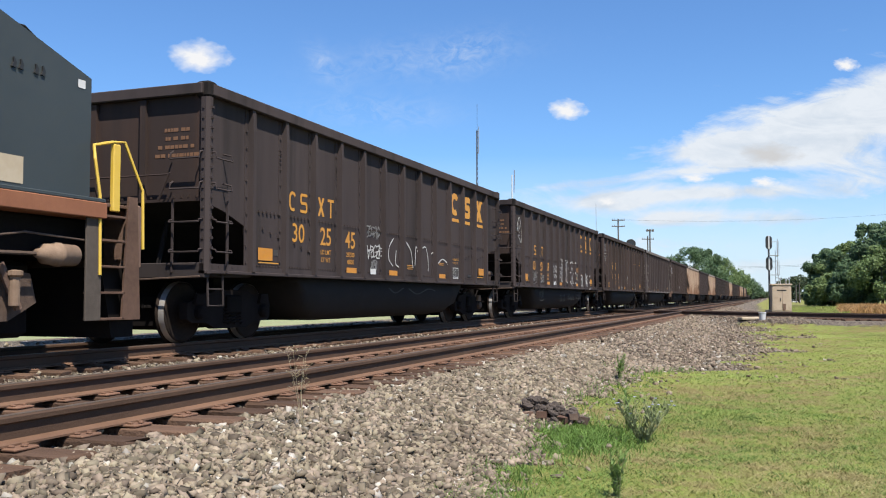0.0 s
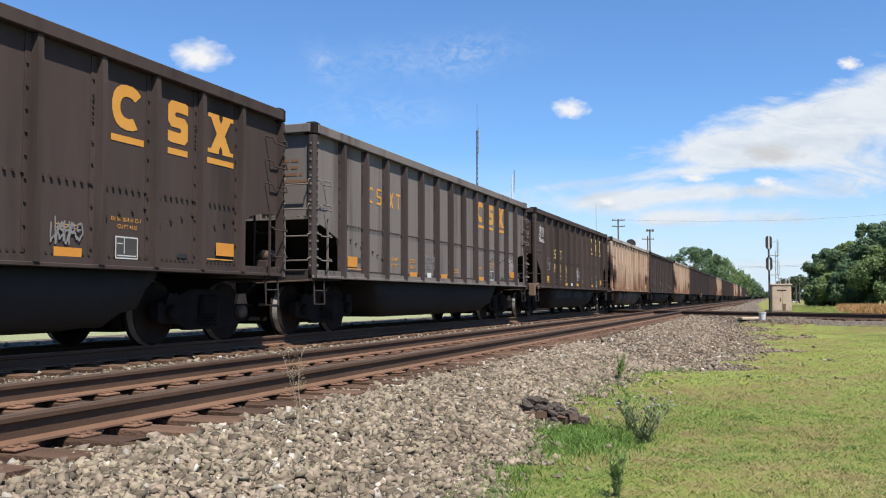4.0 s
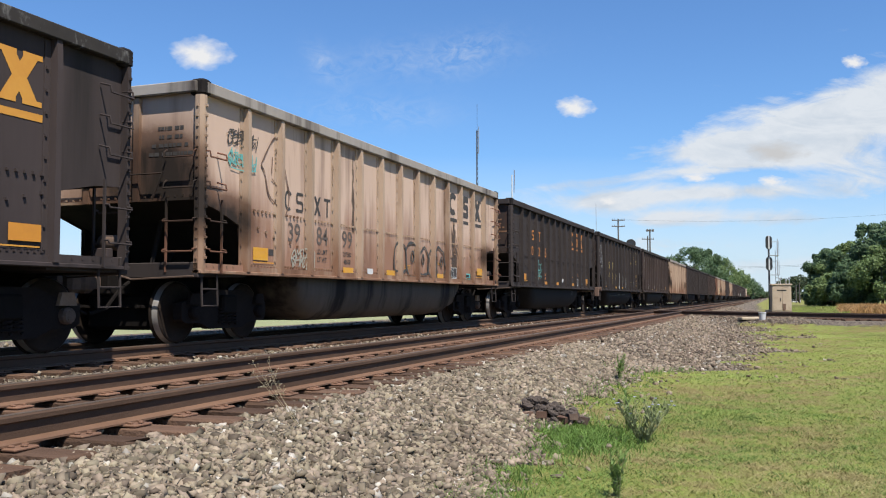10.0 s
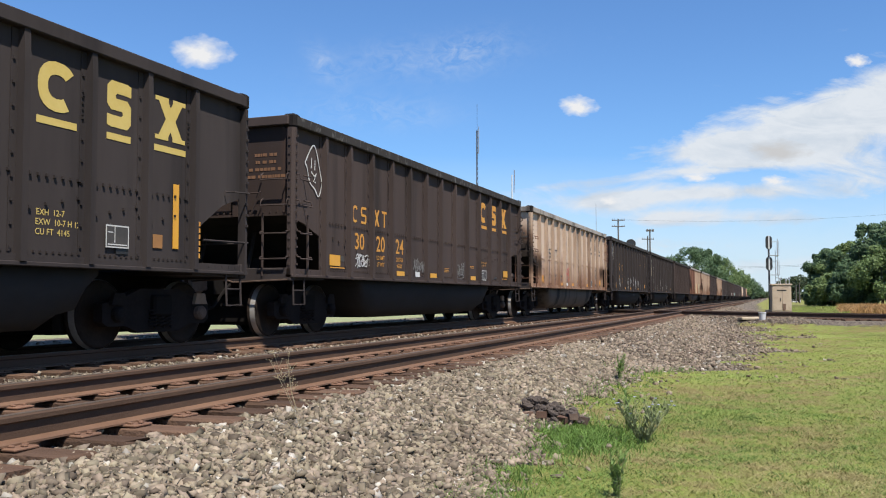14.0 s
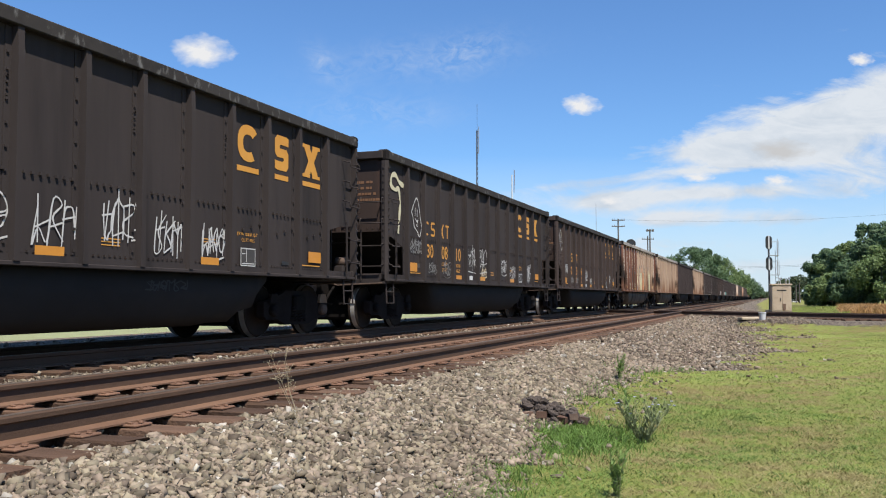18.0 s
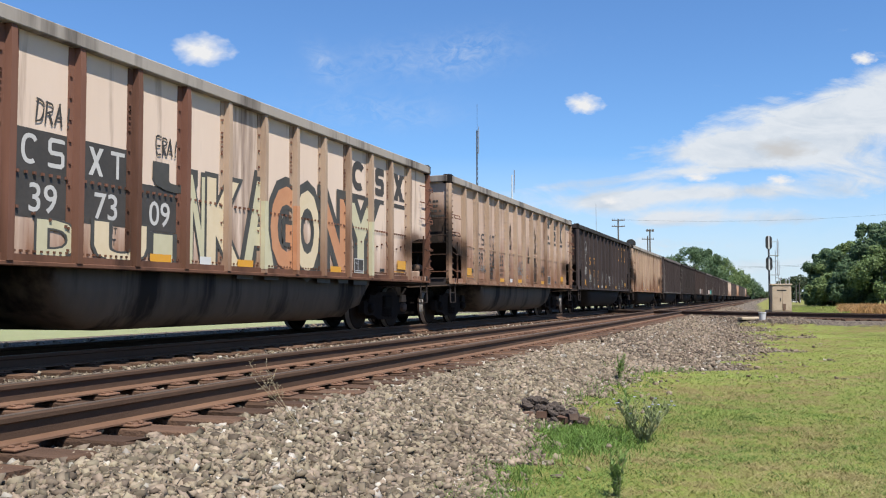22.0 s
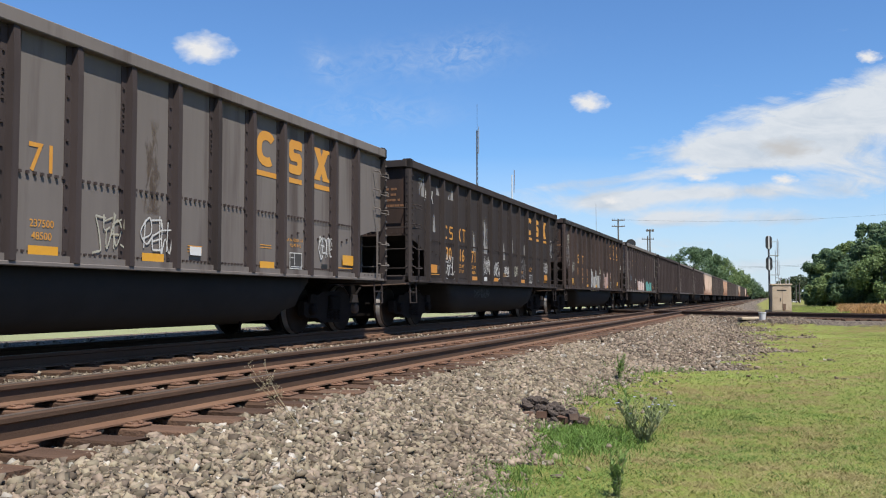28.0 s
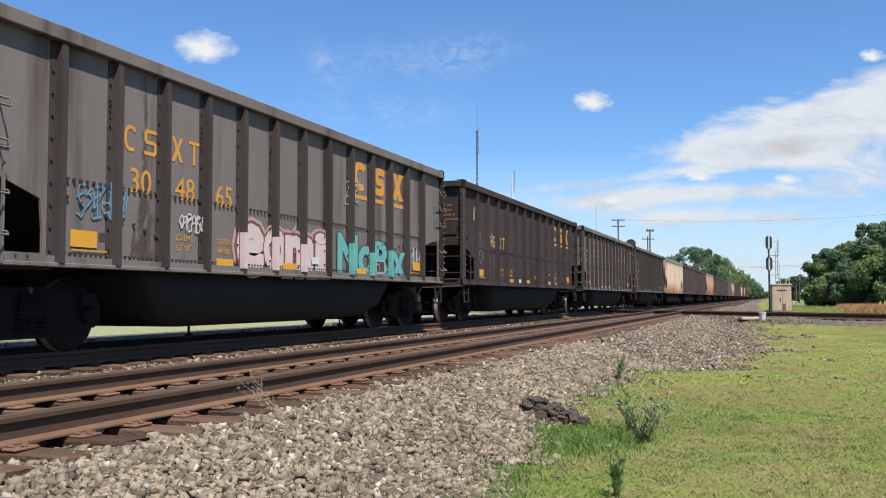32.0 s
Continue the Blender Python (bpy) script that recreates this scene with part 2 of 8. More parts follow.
def lawn_material():
    """Mown blades, in green and straw-dry patches."""
    m = bpy.data.materials.new("lawn_grass_blades")
    m.use_nodes = True
    n = Net(m.node_tree)
    vec = n.coords("Object")
    g = n.add("ShaderNodeNewGeometry")
    r = g.outputs["Random Per Island"]
    green = n.mix(r, (0.098, 0.150, 0.0345), (0.225, 0.292, 0.078))
    clump = n.ramp(n.noise(vec, 7.5, 3.0, 0.6, 0.4), 0.36, 0.64)
    green = n.mix(n.math("MULTIPLY", clump, 0.85), green, (0.062, 0.112, 0.0255))
    green = n.mix(n.math("MULTIPLY", n.ramp(n.noise(vec, 0.9, 4.0), 0.45, 0.57), 0.8), green, (0.128, 0.205, 0.046))
    green = n.mix(n.math("MULTIPLY", n.ramp(n.noise(vec, 0.28, 4.0, 0.6), 0.47, 0.57), 0.7), green, (0.235, 0.288, 0.066))
    at = n.add("ShaderNodeSeparateXYZ")
    n.put(at.inputs[0], vec)
    parched = n.math("MULTIPLY", n.math("MULTIPLY", n.ramp(at.outputs[1], 12.0, 5.5), n.ramp(at.outputs[0], -1.0, 0.6)), 0.13)
    bright = n.math("MULTIPLY", n.math("MULTIPLY", n.ramp(at.outputs[1], 11.0, 17.0), n.ramp(n.noise(vec, 0.45, 4.0, 0.6), 0.40, 0.60)), 0.7)
    green = n.mix(bright, green, (0.270, 0.335, 0.066))
    patchy = n.math("ADD", n.math("MULTIPLY", n.noise(vec, 1.7, 5.0, 0.65, 0.5), 0.55), n.math("MULTIPLY", n.noise(vec, 0.55, 4.0), 0.45))
    dry = n.ramp(n.math("ADD", patchy, n.math("ADD", parched, n.math("ADD", n.math("MULTIPLY", n.math("SUBTRACT", r, 0.5), 0.12), n.math("MULTIPLY", n.math("SUBTRACT", n.noise(vec, 6.0, 4.0, 0.6, 0.3), 0.5), 0.62)))), 0.48, 0.60)
    colour = n.mix(n.math("MULTIPLY", dry, 0.78), green, n.mix(n.math("FRACT", n.math("MULTIPLY", r, 13.7)), (0.17, 0.13, 0.0632), (0.363, 0.304, 0.158)))
    p = n.add("ShaderNodeBsdfPrincipled")
    n.put(p.inputs["Base Color"], colour)
    p.inputs["Roughness"].default_value = 0.8
    p.inputs["Specular IOR Level"].default_value = 0.2
    out = n.add("ShaderNodeOutputMaterial")
    n.put(out.inputs[0], p.outputs[0])
    return m


def run_material(name, dark, light):
    """Soot that has run down a sheet: thick in the middle and below, frayed to nothing at its rim."""
    m = bpy.data.materials.new(name)
    m.use_nodes = True
    n = Net(m.node_tree)
    c, info = n.add("ShaderNodeTexCoord"), n.add("ShaderNodeObjectInfo")
    g, move = n.add("ShaderNodeSeparateXYZ"), n.add("ShaderNodeVectorMath")
    n.put(g.inputs[0], c.outputs["Generated"])
    n.put(move.inputs[0], c.outputs["Object"])
    shift = n.add("ShaderNodeCombineXYZ")
    n.put(shift.inputs[2], n.math("MULTIPLY", info.outputs["Random"], 40.0))
    n.put(move.inputs[1], shift.outputs[0])
    stretch = n.add("ShaderNodeMapping")
    n.put(stretch.inputs[0], move.outputs[0])
    stretch.inputs["Scale"].default_value = (1.0, 0.32, 1.0)
    ragged, fine = n.noise(stretch.outputs[0], 7.0, 6.0, 0.62, 0.4), n.noise(stretch.outputs[0], 30.0, 4.0)
    side = n.math("ABSOLUTE", n.math("MULTIPLY", n.math("SUBTRACT", g.outputs[0], 0.5), 2.0))
    keep = n.math("SUBTRACT", n.math("SUBTRACT", 0.95, n.math("MULTIPLY", n.math("POWER", g.outputs[1], 1.4), 0.55)), side)
    ends = n.math("MULTIPLY", n.ramp(g.outputs[1], 1.0, 0.82), n.ramp(g.outputs[1], 0.0, 0.04))
    a = n.ramp(n.math("ADD", n.math("MULTIPLY", keep, 0.9), n.math("MULTIPLY", n.math("SUBTRACT", ragged, 0.5), 3.2)), 0.05, 0.55)
    a = n.math("MULTIPLY", n.math("MULTIPLY", a, ends), n.math("MULTIPLY", n.ramp(side, 1.0, 0.8), 0.93))
    p, t, x = n.add("ShaderNodeBsdfPrincipled"), n.add("ShaderNodeBsdfTransparent"), n.add("ShaderNodeMixShader")
    n.put(p.inputs["Base Color"], n.mix(fine, dark, light))
    p.inputs["Roughness"].default_value = 0.9
    p.inputs["Specular IOR Level"].default_value = 0.15
    n.put(x.inputs[0], a), n.put(x.inputs[1], t.outputs[0]), n.put(x.inputs[2], p.outputs[0])
    out = n.add("ShaderNodeOutputMaterial")
    n.put(out.inputs[0], x.outputs[0])
    return m


def cloud_material(name, glow):
    """Soft white puff, ragged towards its rim."""
    m = bpy.data.materials.new(name)
    m.use_nodes = True
    n = Net(m.node_tree)
    c = n.add("ShaderNodeTexCoord")
    s = n.add("ShaderNodeSeparateXYZ")
    n.put(s.inputs[0], c.outputs["Object"])
    r = n.math("SQRT", n.math("ADD", n.math("POWER", s.outputs[0], 2.0), n.math("POWER", s.outputs[1], 2.0)))
    ragged = n.noise(c.outputs["Object"], 1.9, 6.0, 0.52, 0.15)
    a = n.math("ADD", n.math("SUBTRACT", 0.74, r), n.math("MULTIPLY", n.math("SUBTRACT", ragged, 0.5), 1.05))
    a = n.math("MULTIPLY", n.ramp(a, 0.0, 0.55), n.ramp(r, 1.0, 0.8))
    e, t, x = n.add("ShaderNodeEmission"), n.add("ShaderNodeBsdfTransparent"), n.add("ShaderNodeMixShader")
    e.inputs[0].default_value, e.inputs[1].default_value = (0.98, 0.985, 1.0, 1), glow
    n.put(x.inputs[0], a), n.put(x.inputs[1], t.outputs[0]), n.put(x.inputs[2], e.outputs[0])
    out = n.add("ShaderNodeOutputMaterial")
    n.put(out.inputs[0], x.outputs[0])
    return m


M = {
    "ground": ground_material(),
    "stone": surface("crushed_stone", (0.092, 0.073, 0.054), (0.250, 0.209, 0.157), rough=0.9, big=2.0, small=30, amount=0.8, bump=0.08, islands=0.55, spec=0.15, bleach=(0.332, 0.312, 0.276), earth=(0.178, 0.138, 0.108)),
    "rail": surface("rusty_rail", (0.107, 0.0553, 0.0316), (0.17, 0.0948, 0.0569), rough=0.75, metal=0.1, big=1.2, small=24, stretch=(1, 0.3, 1), bump=0.2),
    "railtop": surface("worn_rail_head", (0.0695, 0.0506, 0.0379), (0.122, 0.0924, 0.0711), rough=0.55, metal=0.2, big=0.8, small=10, stretch=(1, 0.1, 1), bump=0.05),
    "railweb": surface("dark_brown_rail_web", (0.052, 0.031, 0.021), (0.092, 0.056, 0.038), rough=0.85, big=1.2, small=24, stretch=(1, 0.3, 1), bump=0.2, spec=0.2),
    "darkrail": surface("dark_rusty_rail", (0.0474, 0.0292, 0.0213), (0.0869, 0.0537, 0.0379), rough=0.8, metal=0.1, big=1.2, small=24, bump=0.2),
    "tie": surface("weathered_tie_wood", (0.056, 0.033, 0.0225), (0.122, 0.074, 0.050), rough=0.9, big=2.0, small=30, stretch=(0.25, 2, 1), bump=0.6, bump_scale=40, vary=0.35, spec=0.2),
    "plate": surface("rusty_plate", (0.118, 0.0585, 0.0348), (0.19, 0.103, 0.0632), rough=0.85, metal=0.1, big=3, small=40, bump=0.2, vary=0.15),
    # steel, frame and wheel: near-black, with the shade beneath the train in their colour
    "steel": surface("shaded_underframe_steel", (0.008, 0.007, 0.007), (0.015, 0.013, 0.012), rough=0.9, big=1, small=12, bump=0.2, spec=0.04),
    "belly": surface("black_belly_steel", (0.019, 0.0172, 0.0168), (0.040, 0.036, 0.0345), rough=0.85, big=0.6, small=6, stretch=(1, 0.6, 1), amount=0.9, bump=0.1, bump_scale=6, spec=0.05),
    "frame": surface("grimy_shaded_truck_steel", (0.011, 0.009, 0.009), (0.023, 0.019, 0.018), rough=0.85, big=2, small=20, bump=0.3, spec=0.04),
    "rust_steps": surface("rusty_brown_step_paint", (0.0672, 0.0395, 0.0284), (0.126, 0.0751, 0.0537), rough=0.85, big=3, small=20, bump=0.2, spec=0.2),
    "case_grey": surface("grey_brown_step_paint", (0.0592, 0.049, 0.0411), (0.0988, 0.0822, 0.0695), rough=0.85, big=2, small=14, bump=0.2, spec=0.1),
    "cap": surface("grimy_bearing_cap", (0.060, 0.042, 0.034), (0.130, 0.095, 0.076), rough=0.85, big=3, small=20, bump=0.2, spec=0.08),
    "ghost": surface("grime_covered_spray", (0.015, 0.015, 0.015), (0.030, 0.030, 0.030), rough=0.8, big=3, small=20, amount=0.9, bump=0.0),
    "tan_cast": surface("tan_dusty_casting", (0.158, 0.107, 0.0751), (0.245, 0.174, 0.126), rough=0.85, big=3, small=18, bump=0.2, spec=0.1),
    "castiron": surface("brown_cast_steel", (0.060, 0.041, 0.033), (0.120, 0.086, 0.068), rough=0.85, big=2, small=20, bump=0.3, spec=0.1),
    "wheel": surface("grimy_shaded_wheel", (0.0100, 0.0080, 0.0070), (0.034, 0.024, 0.019), rough=0.8, metal=0.0, big=2, small=20, bump=0.1, spec=0.08),
    "tread": surface("polished_tread", (0.26, 0.24, 0.23), (0.40, 0.38, 0.36), rough=0.4, metal=0.35, big=3, small=30, bump=0.0),
    "soot": surface("coal_dust", (0.010, 0.009, 0.009), (0.024, 0.020, 0.019), rough=0.95, big=2, small=15, bump=0.2, spec=0.1),
    "orange": surface("orange_yellow_paint", (0.458, 0.194, 0.0221), (0.537, 0.265, 0.0395), rough=0.6, big=2, small=20, bump=0.0),
    "yellow": surface("pale_yellow_paint", (0.442, 0.316, 0.0672), (0.506, 0.387, 0.126), rough=0.6, big=2, small=20, bump=0.0),
    "red_orange": surface("red_orange_paint", (0.411, 0.138, 0.0237), (0.49, 0.198, 0.0395), rough=0.6, big=2, small=20, bump=0.0),
    "dull_orange": surface("grimy_orange_paint", (0.182, 0.0829, 0.0277), (0.316, 0.15, 0.0435), rough=0.7, big=4, small=26, amount=0.9, bump=0.0),
    "soot_letters": surface("sooty_letter_paint", (0.0592, 0.0458, 0.0395), (0.126, 0.0964, 0.079), rough=0.8, big=4, small=26, amount=0.9, bump=0.0),
    "faded": surface("faded_orange_stencil", (0.134, 0.064, 0.03), (0.201, 0.101, 0.0506), rough=0.7, big=3, small=20, bump=0.0),
    "cream_stencil": surface("cream_stencil_paint", (0.228, 0.188, 0.134), (0.309, 0.262, 0.194), rough=0.7, big=3, small=20, bump=0.0),
    "sticker": surface("yellow_reflective_sheet", (0.521, 0.237, 0.0111), (0.585, 0.296, 0.0205), rough=0.35, big=2, small=20, bump=0.0),
    "orange_sheet": surface("grimy_orange_sheet", (0.42, 0.165, 0.016), (0.55, 0.235, 0.026), rough=0.5, big=4, small=20, amount=0.8, bump=0.0),
    "blackpaint": surface("black_letter_paint", (0.025, 0.024, 0.022), (0.059, 0.051, 0.047), rough=0.7, big=2, small=20, bump=0.0),
    "white": surface("white_spray", (0.37, 0.363, 0.349), (0.51, 0.503, 0.491), rough=0.7, big=3, small=20, amount=0.8, bump=0.0),
    "dim": surface("faded_white_spray", (0.107, 0.101, 0.0972), (0.228, 0.222, 0.215), rough=0.7, big=3, small=20, amount=0.8, bump=0.0),
    "pale": surface("thin_cream_spray", (0.242, 0.228, 0.182), (0.37, 0.356, 0.295), rough=0.7, big=3, small=20, amount=0.8, bump=0.0),
    "amber": surface("rust_orange_spray", (0.395, 0.174, 0.0829), (0.474, 0.245, 0.134), rough=0.7, big=2, small=9, bump=0.0),
    "maroon": surface("dark_red_spray", (0.134, 0.03, 0.034), (0.201, 0.06, 0.06), rough=0.7, big=2, small=9, bump=0.0),
    "stain": run_material("yellow_green_stain", (0.316, 0.261, 0.079), (0.411, 0.34, 0.158)),
    "sage": surface("greenish_cream_spray", (0.411, 0.379, 0.245), (0.49, 0.458, 0.324), rough=0.7, big=2, small=9, bump=0.0),
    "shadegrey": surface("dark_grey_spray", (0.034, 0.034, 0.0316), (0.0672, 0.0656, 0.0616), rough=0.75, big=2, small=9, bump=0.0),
    "grey_scar": run_material("peeled_grey_paint", (0.158, 0.154, 0.15), (0.284, 0.276, 0.273)),
    "chalk": surface("chalky_white_spray", (0.229, 0.225, 0.221), (0.371, 0.363, 0.356), rough=0.7, big=3, small=12, amount=0.9, bump=0.0),
    "dustpink": surface("dusty_pink_spray", (0.284, 0.186, 0.162), (0.395, 0.284, 0.253), rough=0.7, big=3, small=12, amount=0.9, bump=0.0),
    "coalrun": run_material("black_coal_slurry", (0.012, 0.0105, 0.010), (0.045, 0.037, 0.032)),
    "sootrun": run_material("brown_black_soot", (0.040, 0.031, 0.027), (0.090, 0.070, 0.060)),
    "teal": surface("teal_spray", (0.0672, 0.282, 0.269), (0.148, 0.376, 0.349), rough=0.7, big=3, small=20, bump=0.0),
    "pink": surface("pink_spray", (0.443, 0.322, 0.303), (0.537, 0.483, 0.47), rough=0.7, big=2, small=9, amount=0.8, bump=0.0),
    "red": surface("red_spray", (0.322, 0.0403, 0.034), (0.389, 0.0806, 0.06), rough=0.7, big=2, small=9, bump=0.0),
    "tan": surface("peach_cream_spray", (0.521, 0.419, 0.269), (0.585, 0.498, 0.356), rough=0.7, big=2, small=9, bump=0.0),
    "blue": surface("blue_spray", (0.0672, 0.161, 0.255), (0.134, 0.242, 0.336), rough=0.7, big=2, small=9, bump=0.0),
    "loco": surface("dark_blue_grey_paint", (0.0269, 0.0348, 0.0379), (0.0403, 0.0482, 0.0498), rough=0.55, big=0.7, small=8, bump=0.05),
    "locosill": surface("faded_orange_stripe", (0.174, 0.0616, 0.0269), (0.245, 0.0988, 0.0474), rough=0.7, big=1, small=12, bump=0.1),
    "safety": surface("safety_yellow_paint", (0.571, 0.37, 0.034), (0.604, 0.416, 0.0806), rough=0.5, big=2, small=14, bump=0.0),
    "paper": surface("buff_placard", (0.363, 0.292, 0.198), (0.427, 0.356, 0.261), rough=0.7, big=3, small=14, bump=0.0),
    "case": surface("tan_weathered_steel", (0.348, 0.265, 0.194), (0.427, 0.34, 0.257), rough=0.7, big=1, small=8, bump=0.1, dirt=(0.175, 0.114, 0.0735), dirt_lo=0.55, dirt_hi=0.8, dirt_scale=2.0),
    "black": surface("flat_black_enamel", (0.010, 0.010, 0.011), (0.019, 0.019, 0.019), rough=0.6, big=2, small=10, bump=0.0),
    "galv": surface("galvanised_steel", (0.282, 0.288, 0.295), (0.37, 0.376, 0.382), rough=0.5, metal=0.5, big=2, small=10, bump=0.0),
    "whitepaint": surface("white_paint", (0.497, 0.497, 0.491), (0.551, 0.551, 0.544), rough=0.6, big=2, small=10, bump=0.0),
    "pole": surface("brown_pole_wood", (0.0672, 0.0569, 0.0506), (0.107, 0.094, 0.0837), rough=0.9, big=1, small=12, stretch=(1, 1, 0.2), bump=0.2),
    "bark": surface("grey_brown_bark", (0.0506, 0.0403, 0.0324), (0.0877, 0.0735, 0.06), rough=0.95, big=1, small=8, stretch=(1, 1, 0.3), bump=0.5, bump_scale=12),
    "leaf": leaf_material("green_foliage", (0.068, 0.115, 0.060), (0.132, 0.200, 0.100), 0.25, 0.38),
    "leaf_light": leaf_material("yellow_green_foliage", (0.103, 0.154, 0.0569), (0.186, 0.253, 0.0988), 0.25, 0.38),
    "leaf_far": leaf_material("hazy_green_foliage", (0.0672, 0.0909, 0.049), (0.0988, 0.126, 0.0672)),
    "grass": lawn_material(),
    "tuft": leaf_material("pale_green_tuft", (0.158, 0.213, 0.0672), (0.269, 0.308, 0.118), 0.3),
    "clover": leaf_material("dark_green_clover", (0.058, 0.112, 0.026), (0.118, 0.190, 0.046), 0.3),
    "fresh": leaf_material("fresh_green_grass", (0.0972, 0.178, 0.0371), (0.167, 0.262, 0.064), 0.3),
    "straw": leaf_material("dry_straw", (0.336, 0.182, 0.0703), (0.416, 0.262, 0.121), 0.25),
    "weed": leaf_material("grey_green_weed", (0.130, 0.165, 0.078), (0.235, 0.265, 0.145), 0.3),
    "thistle": leaf_material("mid_green_weed", (0.142, 0.229, 0.0632), (0.229, 0.316, 0.103), 0.3),
    "stalk": leaf_material("pale_dry_stalk", (0.316, 0.261, 0.158), (0.442, 0.395, 0.284), 0.25),
    "petal": surface("pale_blue_petal", (0.235, 0.255, 0.416), (0.336, 0.349, 0.483), rough=0.7, big=2, small=10, bump=0.0),
    "debris": surface("rotten_dark_wood", (0.030, 0.0235, 0.020), (0.095, 0.072, 0.060), rough=0.95, big=4, small=30, amount=0.9, bump=0.8, bump_scale=30),
    "clay": surface("rust_brown_scrap", (0.101, 0.0569, 0.0403), (0.161, 0.101, 0.0735), rough=0.9, big=4, small=30, bump=0.4),
    "cloud": cloud_material("cloud_vapour", 0.55),
    "grey_cloud": cloud_material("shaded_cloud_vapour", 0.385),
    "wire": surface("black_cable", (0.034, 0.034, 0.0348), (0.0537, 0.0537, 0.0553), rough=0.7, big=1, small=4, bump=0.0),
    "lens": surface("dark_lens_glass", (0.017, 0.017, 0.019), (0.034, 0.034, 0.036), rough=0.1, big=1, small=4, bump=0.0),
}


def paint(name, base, other, dirt, lo, hi, seed, rough=0.8, rust=None, rust_lo=0.40):
    return surface(name, base, other, rough=rough, big=0.5, small=5.0, amount=0.8, stretch=(1, 1.4, 0.22), bump=0.12, bump_scale=4.0,
                   dirt=dirt, dirt_lo=lo, dirt_hi=hi, dirt_scale=1.0, dirt_stretch=(1, 1.5, 0.13), seed=seed, vary=0.06, spec=0.12, rust=rust, rust_lo=rust_lo)


PAINTS = {
    "brown": paint("sooty_brown_paint", (0.0345, 0.0270, 0.0266), (0.0645, 0.0510, 0.0500), (0.0215, 0.0186, 0.0174), 0.5, 0.75, 1.0),
    "dark": paint("sooty_black_paint", (0.0285, 0.0235, 0.0228), (0.0500, 0.0412, 0.0396), (0.0182, 0.0158, 0.0162), 0.5, 0.75, 5.0),
    "rusty": paint("rusty_brown_paint", (0.0385, 0.0287, 0.0262), (0.0675, 0.0500, 0.0455), (0.0235, 0.0186, 0.0166), 0.5, 0.72, 9.0),
    "grey": paint("dusty_grey_paint", (0.116, 0.101, 0.094), (0.170, 0.152, 0.142), (0.056, 0.0403, 0.0363), 0.54, 0.74, 13.0),
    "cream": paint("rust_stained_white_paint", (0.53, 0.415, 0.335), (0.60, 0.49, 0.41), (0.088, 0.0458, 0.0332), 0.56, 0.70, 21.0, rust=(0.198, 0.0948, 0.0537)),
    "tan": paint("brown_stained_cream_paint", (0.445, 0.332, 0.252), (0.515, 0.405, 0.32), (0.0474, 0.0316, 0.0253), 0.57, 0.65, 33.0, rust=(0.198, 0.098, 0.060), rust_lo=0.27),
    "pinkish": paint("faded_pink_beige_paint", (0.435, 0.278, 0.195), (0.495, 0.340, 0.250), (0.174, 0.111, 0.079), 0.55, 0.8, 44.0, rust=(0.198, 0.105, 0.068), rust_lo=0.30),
    # brown lightened by distance haze put into the colour, for far cars only
    "dusty_brown": paint("hazed_brown_paint", (0.0672, 0.0553, 0.0521), (0.103, 0.0853, 0.079), (0.0435, 0.0355, 0.0332), 0.5, 0.75, 17.0),
    "scuffed_rim": surface("scuffed_dark_rim_paint", (0.0205, 0.0182, 0.0174), (0.0474, 0.0427, 0.0395), rough=0.8, big=0.7, small=9.0, amount=0.7, bump=0.1, bump_scale=5.0, dirt=(0.120, 0.116, 0.111), dirt_lo=0.56, dirt_hi=0.70, dirt_scale=9.0, dirt_stretch=(1, 1.0, 0.55), seed=71.0, spec=0.12),
    "sooty_rim": paint("sooty_grey_rim_paint", (0.235, 0.210, 0.187), (0.345, 0.315, 0.285), (0.060, 0.050, 0.045), 0.52, 0.68, 61.0),
    "rusty_end": paint("rust_bitten_end_paint", (0.0285, 0.0205, 0.0185), (0.052, 0.037, 0.033), (0.072, 0.042, 0.031), 0.54, 0.76, 83.0),
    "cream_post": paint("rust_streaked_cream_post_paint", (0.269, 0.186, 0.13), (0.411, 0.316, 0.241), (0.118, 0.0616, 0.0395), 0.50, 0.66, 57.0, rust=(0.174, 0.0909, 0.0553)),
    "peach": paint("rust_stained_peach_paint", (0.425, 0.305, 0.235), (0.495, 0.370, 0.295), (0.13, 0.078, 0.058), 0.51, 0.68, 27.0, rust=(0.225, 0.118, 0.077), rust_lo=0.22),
    "dusty_belly": paint("dusty_black_belly_paint", (0.050, 0.040, 0.033), (0.125, 0.098, 0.078), (0.018, 0.015, 0.014), 0.48, 0.60, 91.0),
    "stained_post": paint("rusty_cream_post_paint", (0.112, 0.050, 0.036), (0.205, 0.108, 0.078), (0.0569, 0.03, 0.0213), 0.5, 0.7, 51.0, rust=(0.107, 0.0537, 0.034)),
}

# ---------------------------------------------------------------- mesh building


